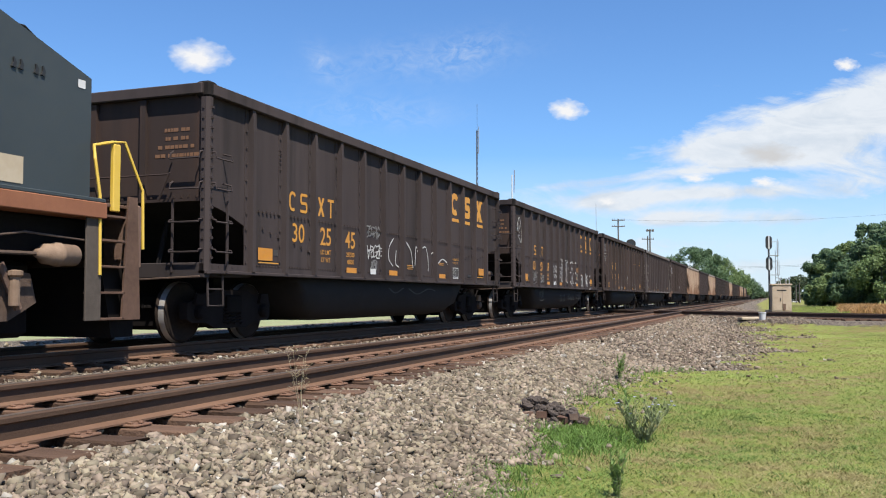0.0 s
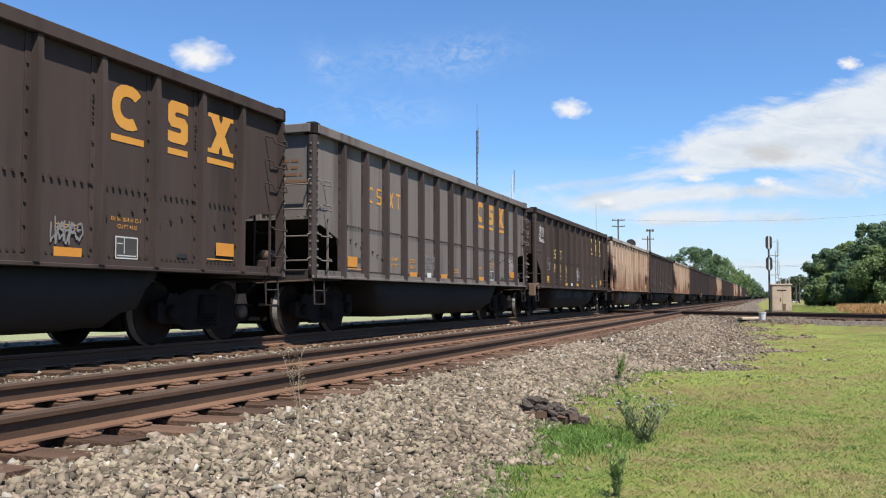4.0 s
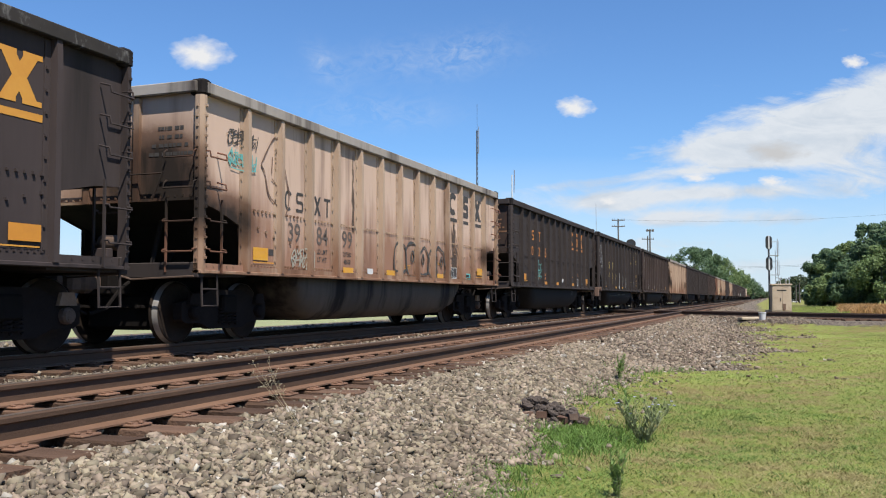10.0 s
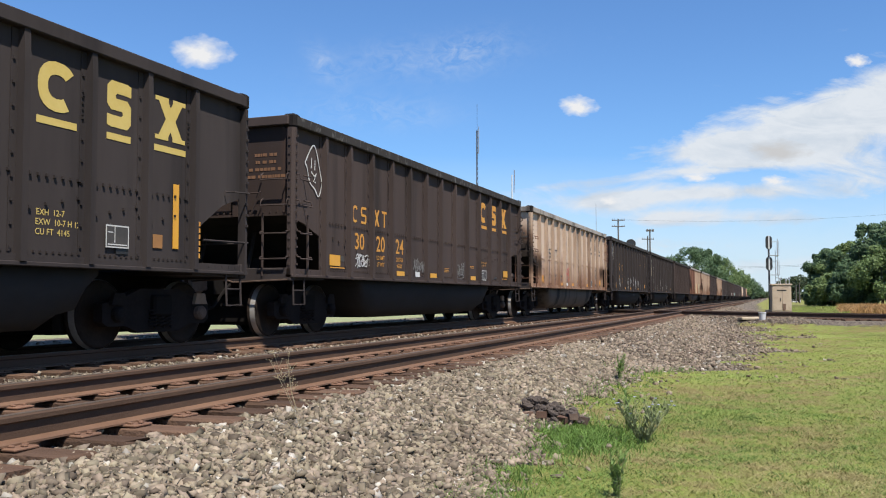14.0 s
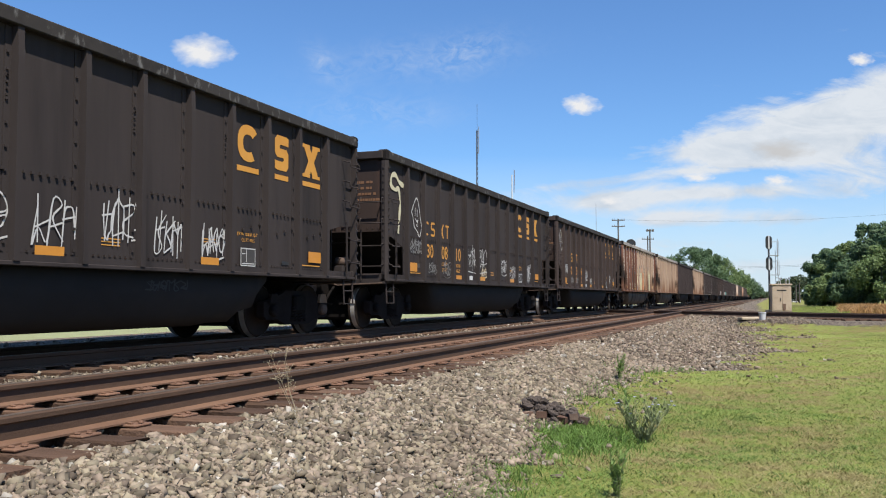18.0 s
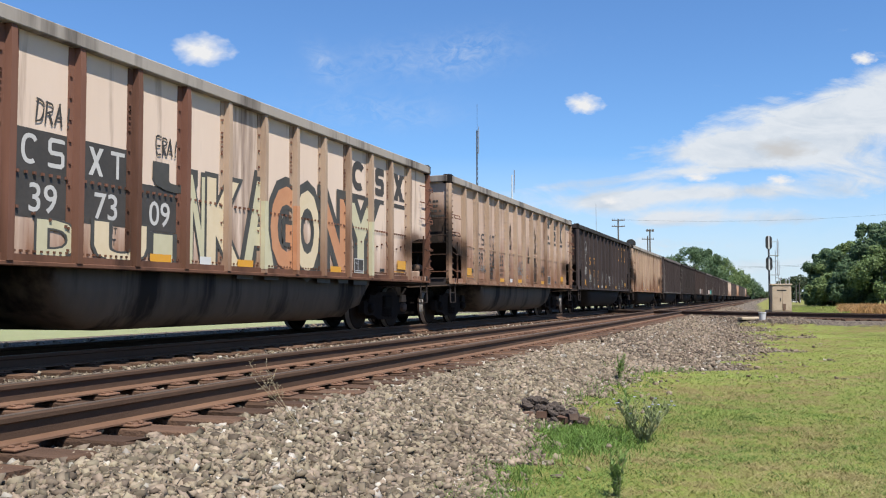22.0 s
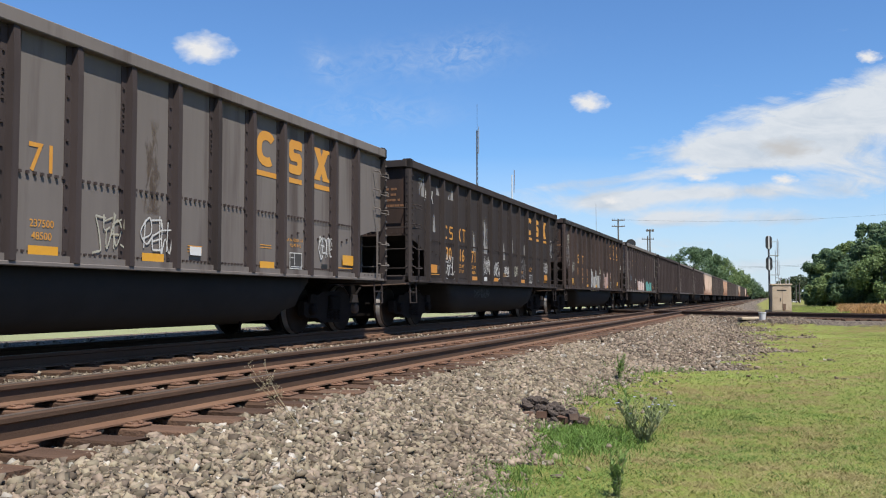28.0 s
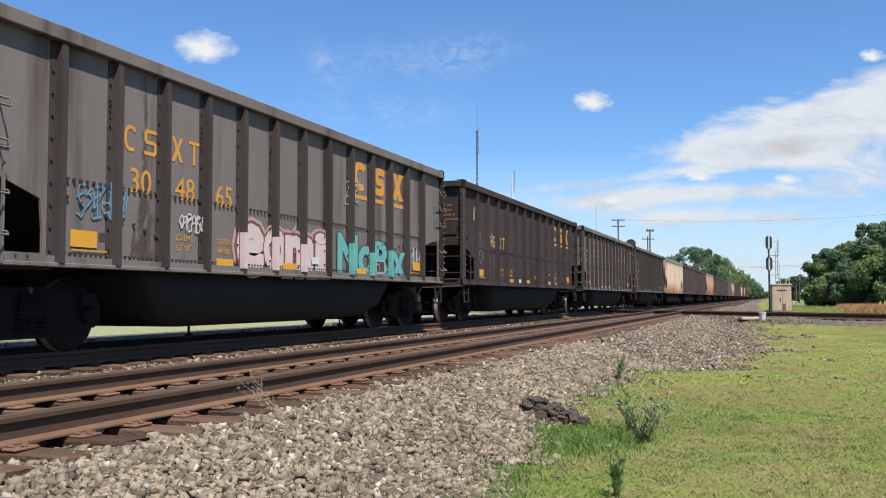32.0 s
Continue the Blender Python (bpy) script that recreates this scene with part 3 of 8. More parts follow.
class Shape:
    """Collects boxes, tubes and prisms into one mesh."""

    def __init__(self):
        self.v, self.f = [], []

    def add(self, verts, faces):
        k = len(self.v)
        self.v += [tuple(p) for p in verts]
        self.f += [tuple(i + k for i in q) for q in faces]
        return self

    def box(self, x0, x1, y0, y1, z0, z1, c=0.0):
        """A box, its long edges cut by c."""
        if c <= 0:
            p = [(x, y, z) for z in (z0, z1) for y in (y0, y1) for x in (x0, x1)]
            return self.add(p, [(0, 2, 3, 1), (4, 5, 7, 6), (0, 1, 5, 4), (2, 6, 7, 3), (0, 4, 6, 2), (1, 3, 7, 5)])
        ring = [(x0 + c, y0), (x1 - c, y0), (x1, y0 + c), (x1, y1 - c), (x1 - c, y1), (x0 + c, y1), (x0, y1 - c), (x0, y0 + c)]
        mid = ((x0 + x1) / 2, (y0 + y1) / 2)
        sx, sy = (x1 - x0 - 2 * c) / (x1 - x0), (y1 - y0 - 2 * c) / (y1 - y0)
        small = [(mid[0] + (x - mid[0]) * sx, mid[1] + (y - mid[1]) * sy) for x, y in ring]
        p = [(x, y, z0) for x, y in small] + [(x, y, z0 + c) for x, y in ring] + [(x, y, z1 - c) for x, y in ring] + [(x, y, z1) for x, y in small]
        f = [tuple(range(7, -1, -1)), tuple(range(24, 32))]
        for k in range(3):
            f += [(8 * k + i, 8 * k + (i + 1) % 8, 8 * k + 8 + (i + 1) % 8, 8 * k + 8 + i) for i in range(8)]
        return self.add(p, f)

    def prism(self, outline, axis, a, b):
        """An outline (u, v) pushed along an axis from a to b; u, v are the other two axes in order."""
        n = len(outline)
        put = {"x": lambda u, v, w: (w, u, v), "y": lambda u, v, w: (u, w, v), "z": lambda u, v, w: (u, v, w)}[axis]
        p = [put(u, v, a) for u, v in outline] + [put(u, v, b) for u, v in outline]
        area = sum(outline[i][0] * outline[(i + 1) % n][1] - outline[(i + 1) % n][0] * outline[i][1] for i in range(n))
        flip = (area > 0) ^ (axis == "y") ^ (b < a)
        f = [tuple(range(n)), tuple(range(2 * n - 1, n - 1, -1))] + [(i, n + i, n + (i + 1) % n, (i + 1) % n) for i in range(n)]
        return self.add(p, [q[::-1] for q in f] if flip else f)

    def tube(self, points, r, sides=6, closed=False):
        """A round bar along points; r may be one number or one for each point."""
        pts = [Vector(p) for p in points]
        rs = r if isinstance(r, (list, tuple)) else [r] * len(pts)
        k, n = len(self.v), len(pts)
        side = None
        for i, p in enumerate(pts):
            d = (pts[min(i + 1, n - 1)] - pts[max(i - 1, 0)]).normalized()
            if side is None or abs(side.dot(d)) > 0.95:
                side = d.orthogonal().normalized()
            side = (side - d * side.dot(d)).normalized()
            other = d.cross(side)
            for j in range(sides):
                a = 2 * math.pi * j / sides
                self.v.append(tuple(p + (side * math.cos(a) + other * math.sin(a)) * rs[i]))
        for i in range(n - 1):
            for j in range(sides):
                q = (j + 1) % sides
                self.f.append((k + i * sides + j, k + i * sides + q, k + (i + 1) * sides + q, k + (i + 1) * sides + j))
        self.f.append(tuple(k + j for j in range(sides - 1, -1, -1)))
        self.f.append(tuple(k + (n - 1) * sides + j for j in range(sides)))
        return self

    def lathe(self, profile, axis="x", centre=(0, 0, 0), sides=24, caps=True):
        """A profile (along, radius) turned about an axis; open radii are closed by caps."""
        k = len(self.v)
        cx, cy, cz = centre
        for a, r in profile:
            for j in range(sides):
                t = 2 * math.pi * j / sides
                c, s = r * math.cos(t), r * math.sin(t)
                self.v.append({"x": (cx + a, cy + c, cz + s), "y": (cx + s, cy + a, cz + c), "z": (cx + c, cy + s, cz + a)}[axis])
        n = len(profile)
        for i in range(n - 1):
            for j in range(sides):
                q = (j + 1) % sides
                self.f.append((k + i * sides + j, k + i * sides + q, k + (i + 1) * sides + q, k + (i + 1) * sides + j))
        if caps:
            self.f.append(tuple(k + j for j in range(sides - 1, -1, -1)))
            self.f.append(tuple(k + (n - 1) * sides + j for j in range(sides)))
        return self

    def mesh(self, name, material, smooth=False):
        me = bpy.data.meshes.new(name)
        me.from_pydata(self.v, [], self.f)
        me.materials.append(material)
        if smooth:
            me.polygons.foreach_set("use_smooth", [True] * len(me.polygons))
        me.update()
        return me


def part(name, shape, material, parent, label="", smooth=False):
    """Links a shape or a mesh as one mesh object under a thing or a part."""
    me = shape.mesh(name, material, smooth) if isinstance(shape, Shape) else shape
    ob = new(name, me)
    ob.parent = parent
    return tagged(ob, label) if label else ob


def root(name, label, category, group="", kind="", m=None):
    ob = new(name)
    ob.empty_display_size = 0.3
    if m is not None:
        ob.matrix_basis = m
    return tagged(ob, label, category, group, kind)


def bulk(name, verts, faces, material, smooth=False):
    """A mesh from numpy arrays: verts (n, 3), faces (m, 3 or 4)."""
    me = bpy.data.meshes.new(name)
    n, k = faces.shape
    me.vertices.add(len(verts)), me.loops.add(n * k), me.polygons.add(n)
    me.vertices.foreach_set("co", np.ascontiguousarray(verts, dtype=np.float32).ravel())
    me.loops.foreach_set("vertex_index", np.ascontiguousarray(faces, dtype=np.int32).ravel())
    me.polygons.foreach_set("loop_start", np.arange(0, n * k, k, dtype=np.int32))
    me.materials.append(material)
    me.update(calc_edges=True)
    if smooth:
        me.polygons.foreach_set("use_smooth", np.ones(n, dtype=bool))
    return me


# ---------------------------------------------------------------- ground
NEAR_X, FAR_X = -4.84, -9.10          # middles of the two tracks
CROSS = Vector((-2.8, 45.3, 0)), Vector((7.08, -6.7, 0)).normalized()   # the track that crosses them
TIE_STEP, TIE_AT = 0.497, 3.9855       # spacing of the ties, and where one lies
rng = np.random.default_rng(7)


def step(a, b, x):
    t = np.clip((x - a) / (b - a), 0, 1)
    return t * t * (3 - 2 * t)


def cross_distance(x, y):
    p, d = CROSS
    return np.abs((x - p.x) * d.y - (y - p.y) * d.x)


def ground_height(x, y):
    bed = 0.355 * step(-1.75, -3.30, x) * step(-15.5, -12.9, x) + 0.14 * step(-10.6, -11.3, x) * step(-15.5, -12.9, x)
    other = 0.36 * step(3.6, 1.5, cross_distance(x, y))
    wave = 0.03 * np.sin(x * 1.3 + y * 0.7) * np.sin(y * 0.9 - x * 0.4) * (1 - step(-1.6, -2.4, x) * step(-17, -16, x))
    return np.maximum(bed, other) + wave * step(90, 30, np.hypot(x, y))


def gravel_amount(x, y):
    edge = np.interp(y, [0, 5.5, 7.2, 11, 14, 15.5, 17, 19, 22, 26, 28, 30, 200], [-1.62, -1.65, -1.85, -2.15, -2.05, -1.8, -1.0, -0.2, -0.2, -0.4, -0.45, -0.7, -1.9])
    edge = edge + 0.10 * np.sin(y * 3.1 + x) + 0.07 * np.sin(y * 7.3 + 2 * x) + 0.05 * np.sin(y * 15.1 - 5 * x)
    edge = edge + step(13, 17, y) * (0.45 * np.sin(y * 0.9 + x * 0.7) + 0.28 * np.sin(y * 2.3 - x))
    wide = 0.32 + 0.075 * np.clip(y - 10, 0, 14)
    g = step(1.0, -1.0, (x - edge) / wide) * step(-13.5, -12.9, x)
    drift = 0.9 * np.sin(x * 1.3 + 0.6) + 0.5 * np.sin(x * 3.1) + 0.4 * np.sin(y * 2.3 + x)
    g = np.maximum(g, 0.75 * step(1.6, 0.3, np.abs(y - 0.35 * x - 31 + drift)) * step(0, 1, x + 1) * (0.55 + 0.45 * np.sin(x * 0.9 + 2.0)))
    g = np.maximum(g, step(3.2, 2.0, cross_distance(x, y)) * 0.75)
    g = np.maximum(g, 0.8 * step(4.5, 2.0, np.abs(x - 5.5)) * step(3, 1, np.abs(y - 41.0)))
    return g


def build_ground():
    xs = np.unique(np.concatenate([np.linspace(-3000, -120, 8), np.linspace(-120, -26, 14), np.linspace(-26, -14, 13), np.linspace(-14, 9, 128), np.linspace(9, 40, 20), np.linspace(40, 3000, 10)]))
    ys = np.unique(np.concatenate([np.linspace(-3000, -60, 8), np.linspace(-60, 2, 20), np.linspace(2, 56, 240), np.linspace(56, 160, 40), np.linspace(160, 3000, 14)]))
    X, Y = np.meshgrid(xs, ys)
    Z = ground_height(X, Y)
    nx, ny = len(xs), len(ys)
    i = (np.arange(ny - 1)[:, None] * nx + np.arange(nx - 1)[None]).ravel()
    me = bulk("ground", np.stack([X.ravel(), Y.ravel(), Z.ravel()], 1), np.stack([i, i + 1, i + nx + 1, i + nx], 1), M["ground"], True)
    for name, values in (("gravel", gravel_amount(X, Y)), ("dry", 0.25 * step(8, 4, Y) * step(-1, 1, X)), ("pale", step(-12.5, -14.5, X) * step(-90, -50, X))):
        at = me.attributes.new(name, "FLOAT", "POINT")
        at.data.foreach_set("value", values.ravel().astype(np.float32))
    tagged(new("ground", me), "mown yellow-green lawn and grey crushed stone beside the tracks", "ground", kind="structure")


def stones(name, x, y, z, size, label):
    """Broken stones at the given places, one mesh."""
    cube = np.array([(x, y, z) for z in (-1, 1) for y in (-1, 1) for x in (-1, 1)]) * 0.66
    tri = np.array([(0, 2, 3), (0, 3, 1), (4, 5, 7), (4, 7, 6), (0, 1, 5), (0, 5, 4), (2, 6, 7), (2, 7, 3), (0, 4, 6), (0, 6, 2), (1, 3, 7), (1, 7, 5)])
    n = len(x)
    shape = (cube[None] + rng.uniform(-0.36, 0.36, (n, 8, 3))) * rng.uniform(0.55, 1.45, (n, 1, 3)) * np.array([1.28, 0.92, 0.58]) * np.asarray(size)[:, None, None]
    shape[:, 4:, :2] *= rng.uniform(0.15, 1.0, (n, 4, 1))
    turn, lean, side = rng.uniform(0, 6.283, n), rng.normal(0, 0.5, n), rng.normal(0, 0.5, n)
    ca, sa, cb, sb, cc, sc = np.cos(turn), np.sin(turn), np.cos(lean), np.sin(lean), np.cos(side), np.sin(side)
    R = np.stack([ca * cb, ca * sb * sc - sa * cc, ca * sb * cc + sa * sc, sa * cb, sa * sb * sc + ca * cc, sa * sb * cc - ca * sc, -sb, cb * sc, cb * cc], 1).reshape(n, 3, 3)
    v = np.einsum("nij,nkj->nki", R, shape) + np.stack([x, y, z], 1)[:, None]
    f = (np.arange(n)[:, None, None] * 8 + tri[None]).reshape(-1, 3)
    return tagged(new(name, bulk(name, v.reshape(-1, 3), f, M["stone"])), label, "ballast", kind="stuff")


def scatter(n, x0, x1, y0, y1, power=1.0):
    return rng.uniform(x0, x1, n), y0 + (y1 - y0) * rng.uniform(0, 1, n) ** power


def build_ballast():
    bx, by = [], []
    for n, box, power in ((84000, (-3.75, -1.25, 2.0, 17.0), 1.3), (28000, (-3.7, 1.4, 15.0, 44.0), 1.3), (5000, (-3.7, -1.0, 44.0, 90.0), 1.5), (5000, (-6.1, -3.3, 2.5, 16), 1.3), (4200, (-8.0, -5.9, 3, 30), 1.2), (3000, (-12.0, -8.0, 6, 40), 1.2)):
        x, y = scatter(n, *box, power)
        keep = rng.uniform(0, 1, n) < np.clip(gravel_amount(x, y) * 1.5 - 0.30, 0.012, 1)
        # the ties lie bare between the stones
        middle = np.where(x > -6.9, NEAR_X, FAR_X)
        off = np.abs((y - TIE_AT + 0.5 * TIE_STEP) % TIE_STEP - 0.5 * TIE_STEP)
        keep &= ~((off < 0.125) & (rng.uniform(0, 1, n) < 0.90) & (np.abs(x - middle) < 1.26 - 0.42 * rng.uniform(0, 1, n) ** 2) & (y < 62))
        bx.append(x[keep]), by.append(y[keep])
    x, y = np.concatenate(bx), np.concatenate(by)
    size = (0.013 + 0.025 * rng.uniform(0, 1, len(x)) ** 1.6) * (1 + 0.014 * y)
    z = ground_height(x, y) + size * rng.uniform(-0.3, 0.65, len(x))
    stones("ballast_stones", x, y, z, size, "loose angular grey crushed stone of the track bed")


def blades(name, x, y, z, height, width, lean, material, label, category="grass", parent=None):
    """Upright blades, one triangle pair each, as one mesh."""
    n = len(x)
    a = rng.uniform(0, 2 * math.pi, n)
    b = rng.uniform(0, 2 * math.pi, n)
    base = np.stack([x, y, z], 1)
    w = np.stack([np.cos(a), np.sin(a), np.zeros(n)], 1) * (np.asarray(width) * 0.5)[:, None]
    tip = np.stack([np.cos(b) * lean * height, np.sin(b) * lean * height, height], 1)
    mid = base + tip * 0.55 * np.array([0.6, 0.6, 1.0])
    v = np.stack([base - w, base + w, mid + w * 0.8, mid - w * 0.8, base + tip], 1).reshape(-1, 3)
    k = np.arange(n)[:, None] * 5
    f = np.concatenate([k + [0, 1, 2], k + [0, 2, 3], k + [3, 2, 4]], 0)
    ob = new(name, bulk(name, v, f, material))
    if parent:
        ob.parent = parent
        return ob
    return tagged(ob, label, category, kind="stuff")


def build_lawn():
    for n, box, power, tall, wide in ((290000, (-2.3, 4.8, 3.4, 15.0), 1.35, 0.034, 0.0052), (170000, (-2.3, 9.5, 9.0, 42.0), 1.3, 0.028, 0.013)):
        x, y = scatter(n, *box, power)
        keep = (rng.uniform(0, 1, n) < np.clip(1.1 - gravel_amount(x, y) * 1.9, 0, 1)) & (x < 0.8 + 0.34 * y)
        fade = step(15, 9, y) if wide < 0.01 else step(9, 15, y)
        keep &= rng.uniform(0, 1, n) < fade
        x, y = x[keep], y[keep]
        clump = 0.5 + 0.5 * np.sin(x * 9.1 + 2.1 * np.sin(y * 5.3)) * np.sin(y * 7.7 + 1.7 * np.sin(x * 6.1))
        h = rng.uniform(0.30, 1.0, len(x)) * tall * (0.6 + 0.75 * clump)
        blades("lawn_grass", x, y, ground_height(x, y) - 0.004, h, rng.uniform(0.7, 1.4, len(x)) * wide, rng.uniform(0.8, 3.6, len(x)), M["grass"], "short mown grass, patchy green and straw")
    n = 4200
    x, y = rng.normal(-1.58, 0.25, n), rng.normal(8.0, 0.50, n)
    keep = (x > -2.2) & (gravel_amount(x, y) < 0.8)
    x, y = x[keep], y[keep]
    blades("fresh_grass_tufts", x, y, ground_height(x, y) - 0.01, rng.uniform(0.03, 0.095, len(x)), rng.uniform(0.006, 0.012, len(x)), rng.uniform(0.4, 1.4, len(x)), M["fresh"], "long bright green grass beside the scrap heap")
    # longer tufts that the mower left, pale ones and dark clover
    for count, many, spread, tall, key, label in ((90, 4500, 0.10, 0.06, "tuft", "longer pale green tufts in the mown grass"), (200, 12000, 0.06, 0.034, "clover", "low dark green clover clumps in the mown grass")):
        c = np.stack([rng.uniform(-1.3, 4.6, count), 3.8 + (14 if key == "tuft" else 6.5) * rng.uniform(0, 1, count) ** 1.3], 1)
        k = rng.integers(0, count, many)
        x, y = c[k, 0] + rng.normal(0, spread, many), c[k, 1] + rng.normal(0, spread * 1.4, many)
        keep = gravel_amount(x, y) < 0.5
        x, y = x[keep], y[keep]
        blades("lawn_tufts" if key == "tuft" else "clover_clumps", x, y, ground_height(x, y) - 0.006, rng.uniform(0.4, 1.0, len(x)) * tall, rng.uniform(0.004, 0.010, len(x)), rng.uniform(0.5, 1.8, len(x)), M[key], label)
    n = 1500
    x, y = rng.normal(-1.72, 0.13, n), rng.uniform(4.0, 6.4, n)
    blades("verge_grass_tufts", x, y, ground_height(x, y) - 0.01, rng.uniform(0.03, 0.08, n), rng.uniform(0.005, 0.010, n), rng.uniform(0.4, 1.5, n), M["fresh"], "sparse green grass creeping into the stone")
    n = 6000
    x, y = rng.uniform(-2.6, -1.2, n), rng.uniform(4, 20, n)
    keep = np.abs(gravel_amount(x, y) - 0.4) < 0.35
    x, y = x[keep], y[keep]
    blades("edge_grass_tufts", x, y, ground_height(x, y) - 0.01, rng.uniform(0.04, 0.11, len(x)), rng.uniform(0.006, 0.012, len(x)), rng.uniform(0.2, 1.0, len(x)), M["fresh"], "ragged green grass along the edge of the stone")


# ---------------------------------------------------------------- tracks
RAIL = ((-0.075, 0), (0.075, 0), (0.075, 0.012), (0.012, 0.03), (0.010, 0.115), (0.036, 0.128), (0.037, 0.155), (0.028, 0.166), (-0.028, 0.166), (-0.037, 0.155), (-0.036, 0.128), (-0.010, 0.115), (-0.012, 0.03), (-0.075, 0.012))


def tie_mesh(seed):
    r = random.Random(seed)
    s = Shape()
    s.box(-1.30, 1.30, -0.115, 0.115, -0.18, 0.0, 0.012)
    s.v = [(x + (r.uniform(-0.02, 0.02) if abs(x) > 1.2 else 0), y + r.uniform(-0.008, 0.008), z + r.uniform(-0.008, 0.004)) for x, y, z in s.v]
    return s.mesh("tie", M["tie"])


def plate_mesh():
    s = Shape()
    s.box(-0.17, 0.17, -0.09, 0.09, 0.0, 0.018, 0.006)
    for x, y in ((-0.10, -0.05), (-0.10, 0.05), (0.10, -0.05), (0.10, 0.05), (0.145, 0.0)):
        s.box(x - 0.018, x + 0.018, y - 0.014, y + 0.014, 0.018, 0.030, 0.004)
    return s.mesh("tie_plate", M["plate"])


def build_track(name, label, middle, y0, y1, ties_from, ties_to, plates_to):
    track = root(name, label, "railway track", kind="structure", m=pose(middle, 0, RZ))
    for side in (-1, 1):
        rail = part("rail", Shape().prism([(u + side * 0.7525, v - 0.166) for u, v in RAIL if v > 0.02], "y", y0, y1), M["railweb"], track, "dark brown running rail")
        part("rail_foot", Shape().prism([(u * k + side * 0.7525, v - 0.166) for u, v, k in [(a, b, 1.0) for a, b in RAIL[:4]] + [(RAIL[12][0], RAIL[12][1], 1.0), (RAIL[13][0], RAIL[13][1], 1.0)]], "y", y0, y1), M["rail"], rail, "rust-orange rail foot")
        part("rail_head", Shape().box(side * 0.7525 - 0.027, side * 0.7525 + 0.027, y0, y1, 0.0, 0.003), M["railtop"], track)
    tops = [tie_mesh(k) for k in range(6)]
    plate = plate_mesh()
    r = random.Random(middle)
    k, y = 0, TIE_AT - 24 * TIE_STEP
    rest = Shape()
    while y < ties_to:
        if y >= ties_from:
            turn = r.uniform(-0.8, 0.8)
            shift = r.uniform(-0.06, 0.06)
            if y < plates_to:
                t = part("tie", tops[r.randrange(6)], None, track)
                t.matrix_basis = pose(shift, y, -0.184, 0, 0, turn)
                for side in (-1, 1):
                    p = part("tie_plate", plate, None, t)
                    p.matrix_basis = pose(side * 0.7525 - shift, 0, 0.0, 0, 0, 180 if side < 0 else 0)
            else:
                rest.box(-1.3 + shift, 1.3 + shift, y - 0.115, y + 0.115, -0.36, -0.184)
        y += TIE_STEP
    if rest.v:
        tagged(part("far_ties", rest, M["tie"], track), kind="stuff")
    return track


def build_crossing():
    """The single track that crosses both others on the skew, with its diamond."""
    p, d = CROSS
    turn = math.degrees(math.atan2(d.y, d.x)) - 90
    track = root("crossing_track", "rusty single track crossing the others at a skew diamond", "railway track", kind="structure", m=pose(p.x, p.y, RZ + 0.004, 0, 0, turn))
    for side in (-1, 1):
        part("rail", Shape().prism([(u + side * 0.7525, v - 0.166) for u, v in RAIL], "y", -60, 60), M["darkrail"], track)
        part("rail_head", Shape().box(side * 0.7525 - 0.027, side * 0.7525 + 0.027, -60, 60, 0.0, 0.003), M["darkrail"], track)
        part("guard_rail", Shape().prism([(u + side * 0.60, v - 0.170) for u, v in RAIL], "y", -10, 3), M["darkrail"], track)
    me = [tie_mesh(40 + k) for k in range(4)]
    r = random.Random(3)
    for k in range(70):
        t = part("tie", me[r.randrange(4)], None, track)
        t.matrix_basis = pose(r.uniform(-0.08, 0.08), -14 + k * 0.52, -0.186, 0, 0, r.uniform(-2, 2))
    for y, w in ((1.2, 0.5), (2.6, 0.35), (-1.4, 0.6)):
        part("frog_plate", Shape().box(-0.7, 0.7, y, y + w, -0.16, -0.03, 0.02), M["darkrail"], track)


# ---------------------------------------------------------------- the train
PITCH_LENGTH = 16.0605
LENGTHS = {"A": 14.784, "B": 14.53, "C": 14.08, "far": 14.784}   # bodies of the three makes of car
POSTS = [1.25 + 1.0237 * k for k in range(13)]
POSTS_B = [1.56, 2.58, 3.60, 4.62, 5.65, 6.77, 7.91, 9.04, 10.11, 11.15, 12.18, 13.20]
POSTS_C = [1.36 + 0.947 * k for k in range(13)]
POST_ROWS = {"A": POSTS, "B": POSTS_B, "C": POSTS_C}
ROW = list(POSTS)              # posts of the car in hand
SHEET, OUT, RIM_Z, SILL_Z = 1.49, 1.595, 3.77, 1.02
BELLY_OUT = -0.088             # the belly lies behind the side sheets


def train_at(t):
    """Where the leading end of the first hopper car stands along the track at t seconds."""
    return 10.9775 - 11.3327 * t + 0.0047 * t * t


def slack(i):
    """How far the couplings have run in or out before the i-th car."""
    runs = (-0.15, 0.23, 0.40, 0.13, 0.07, -0.07, -0.05, 0.14, 0.39, -0.40, -0.56, -0.4, -0.20, -0.08, 0.05, 0.20, 0.33, 0.43, 0.38, 0.65, -0.02, 0.10, 0.22, -0.23, -0.15, -0.1)
    return runs[i] if i < len(runs) else 0.0


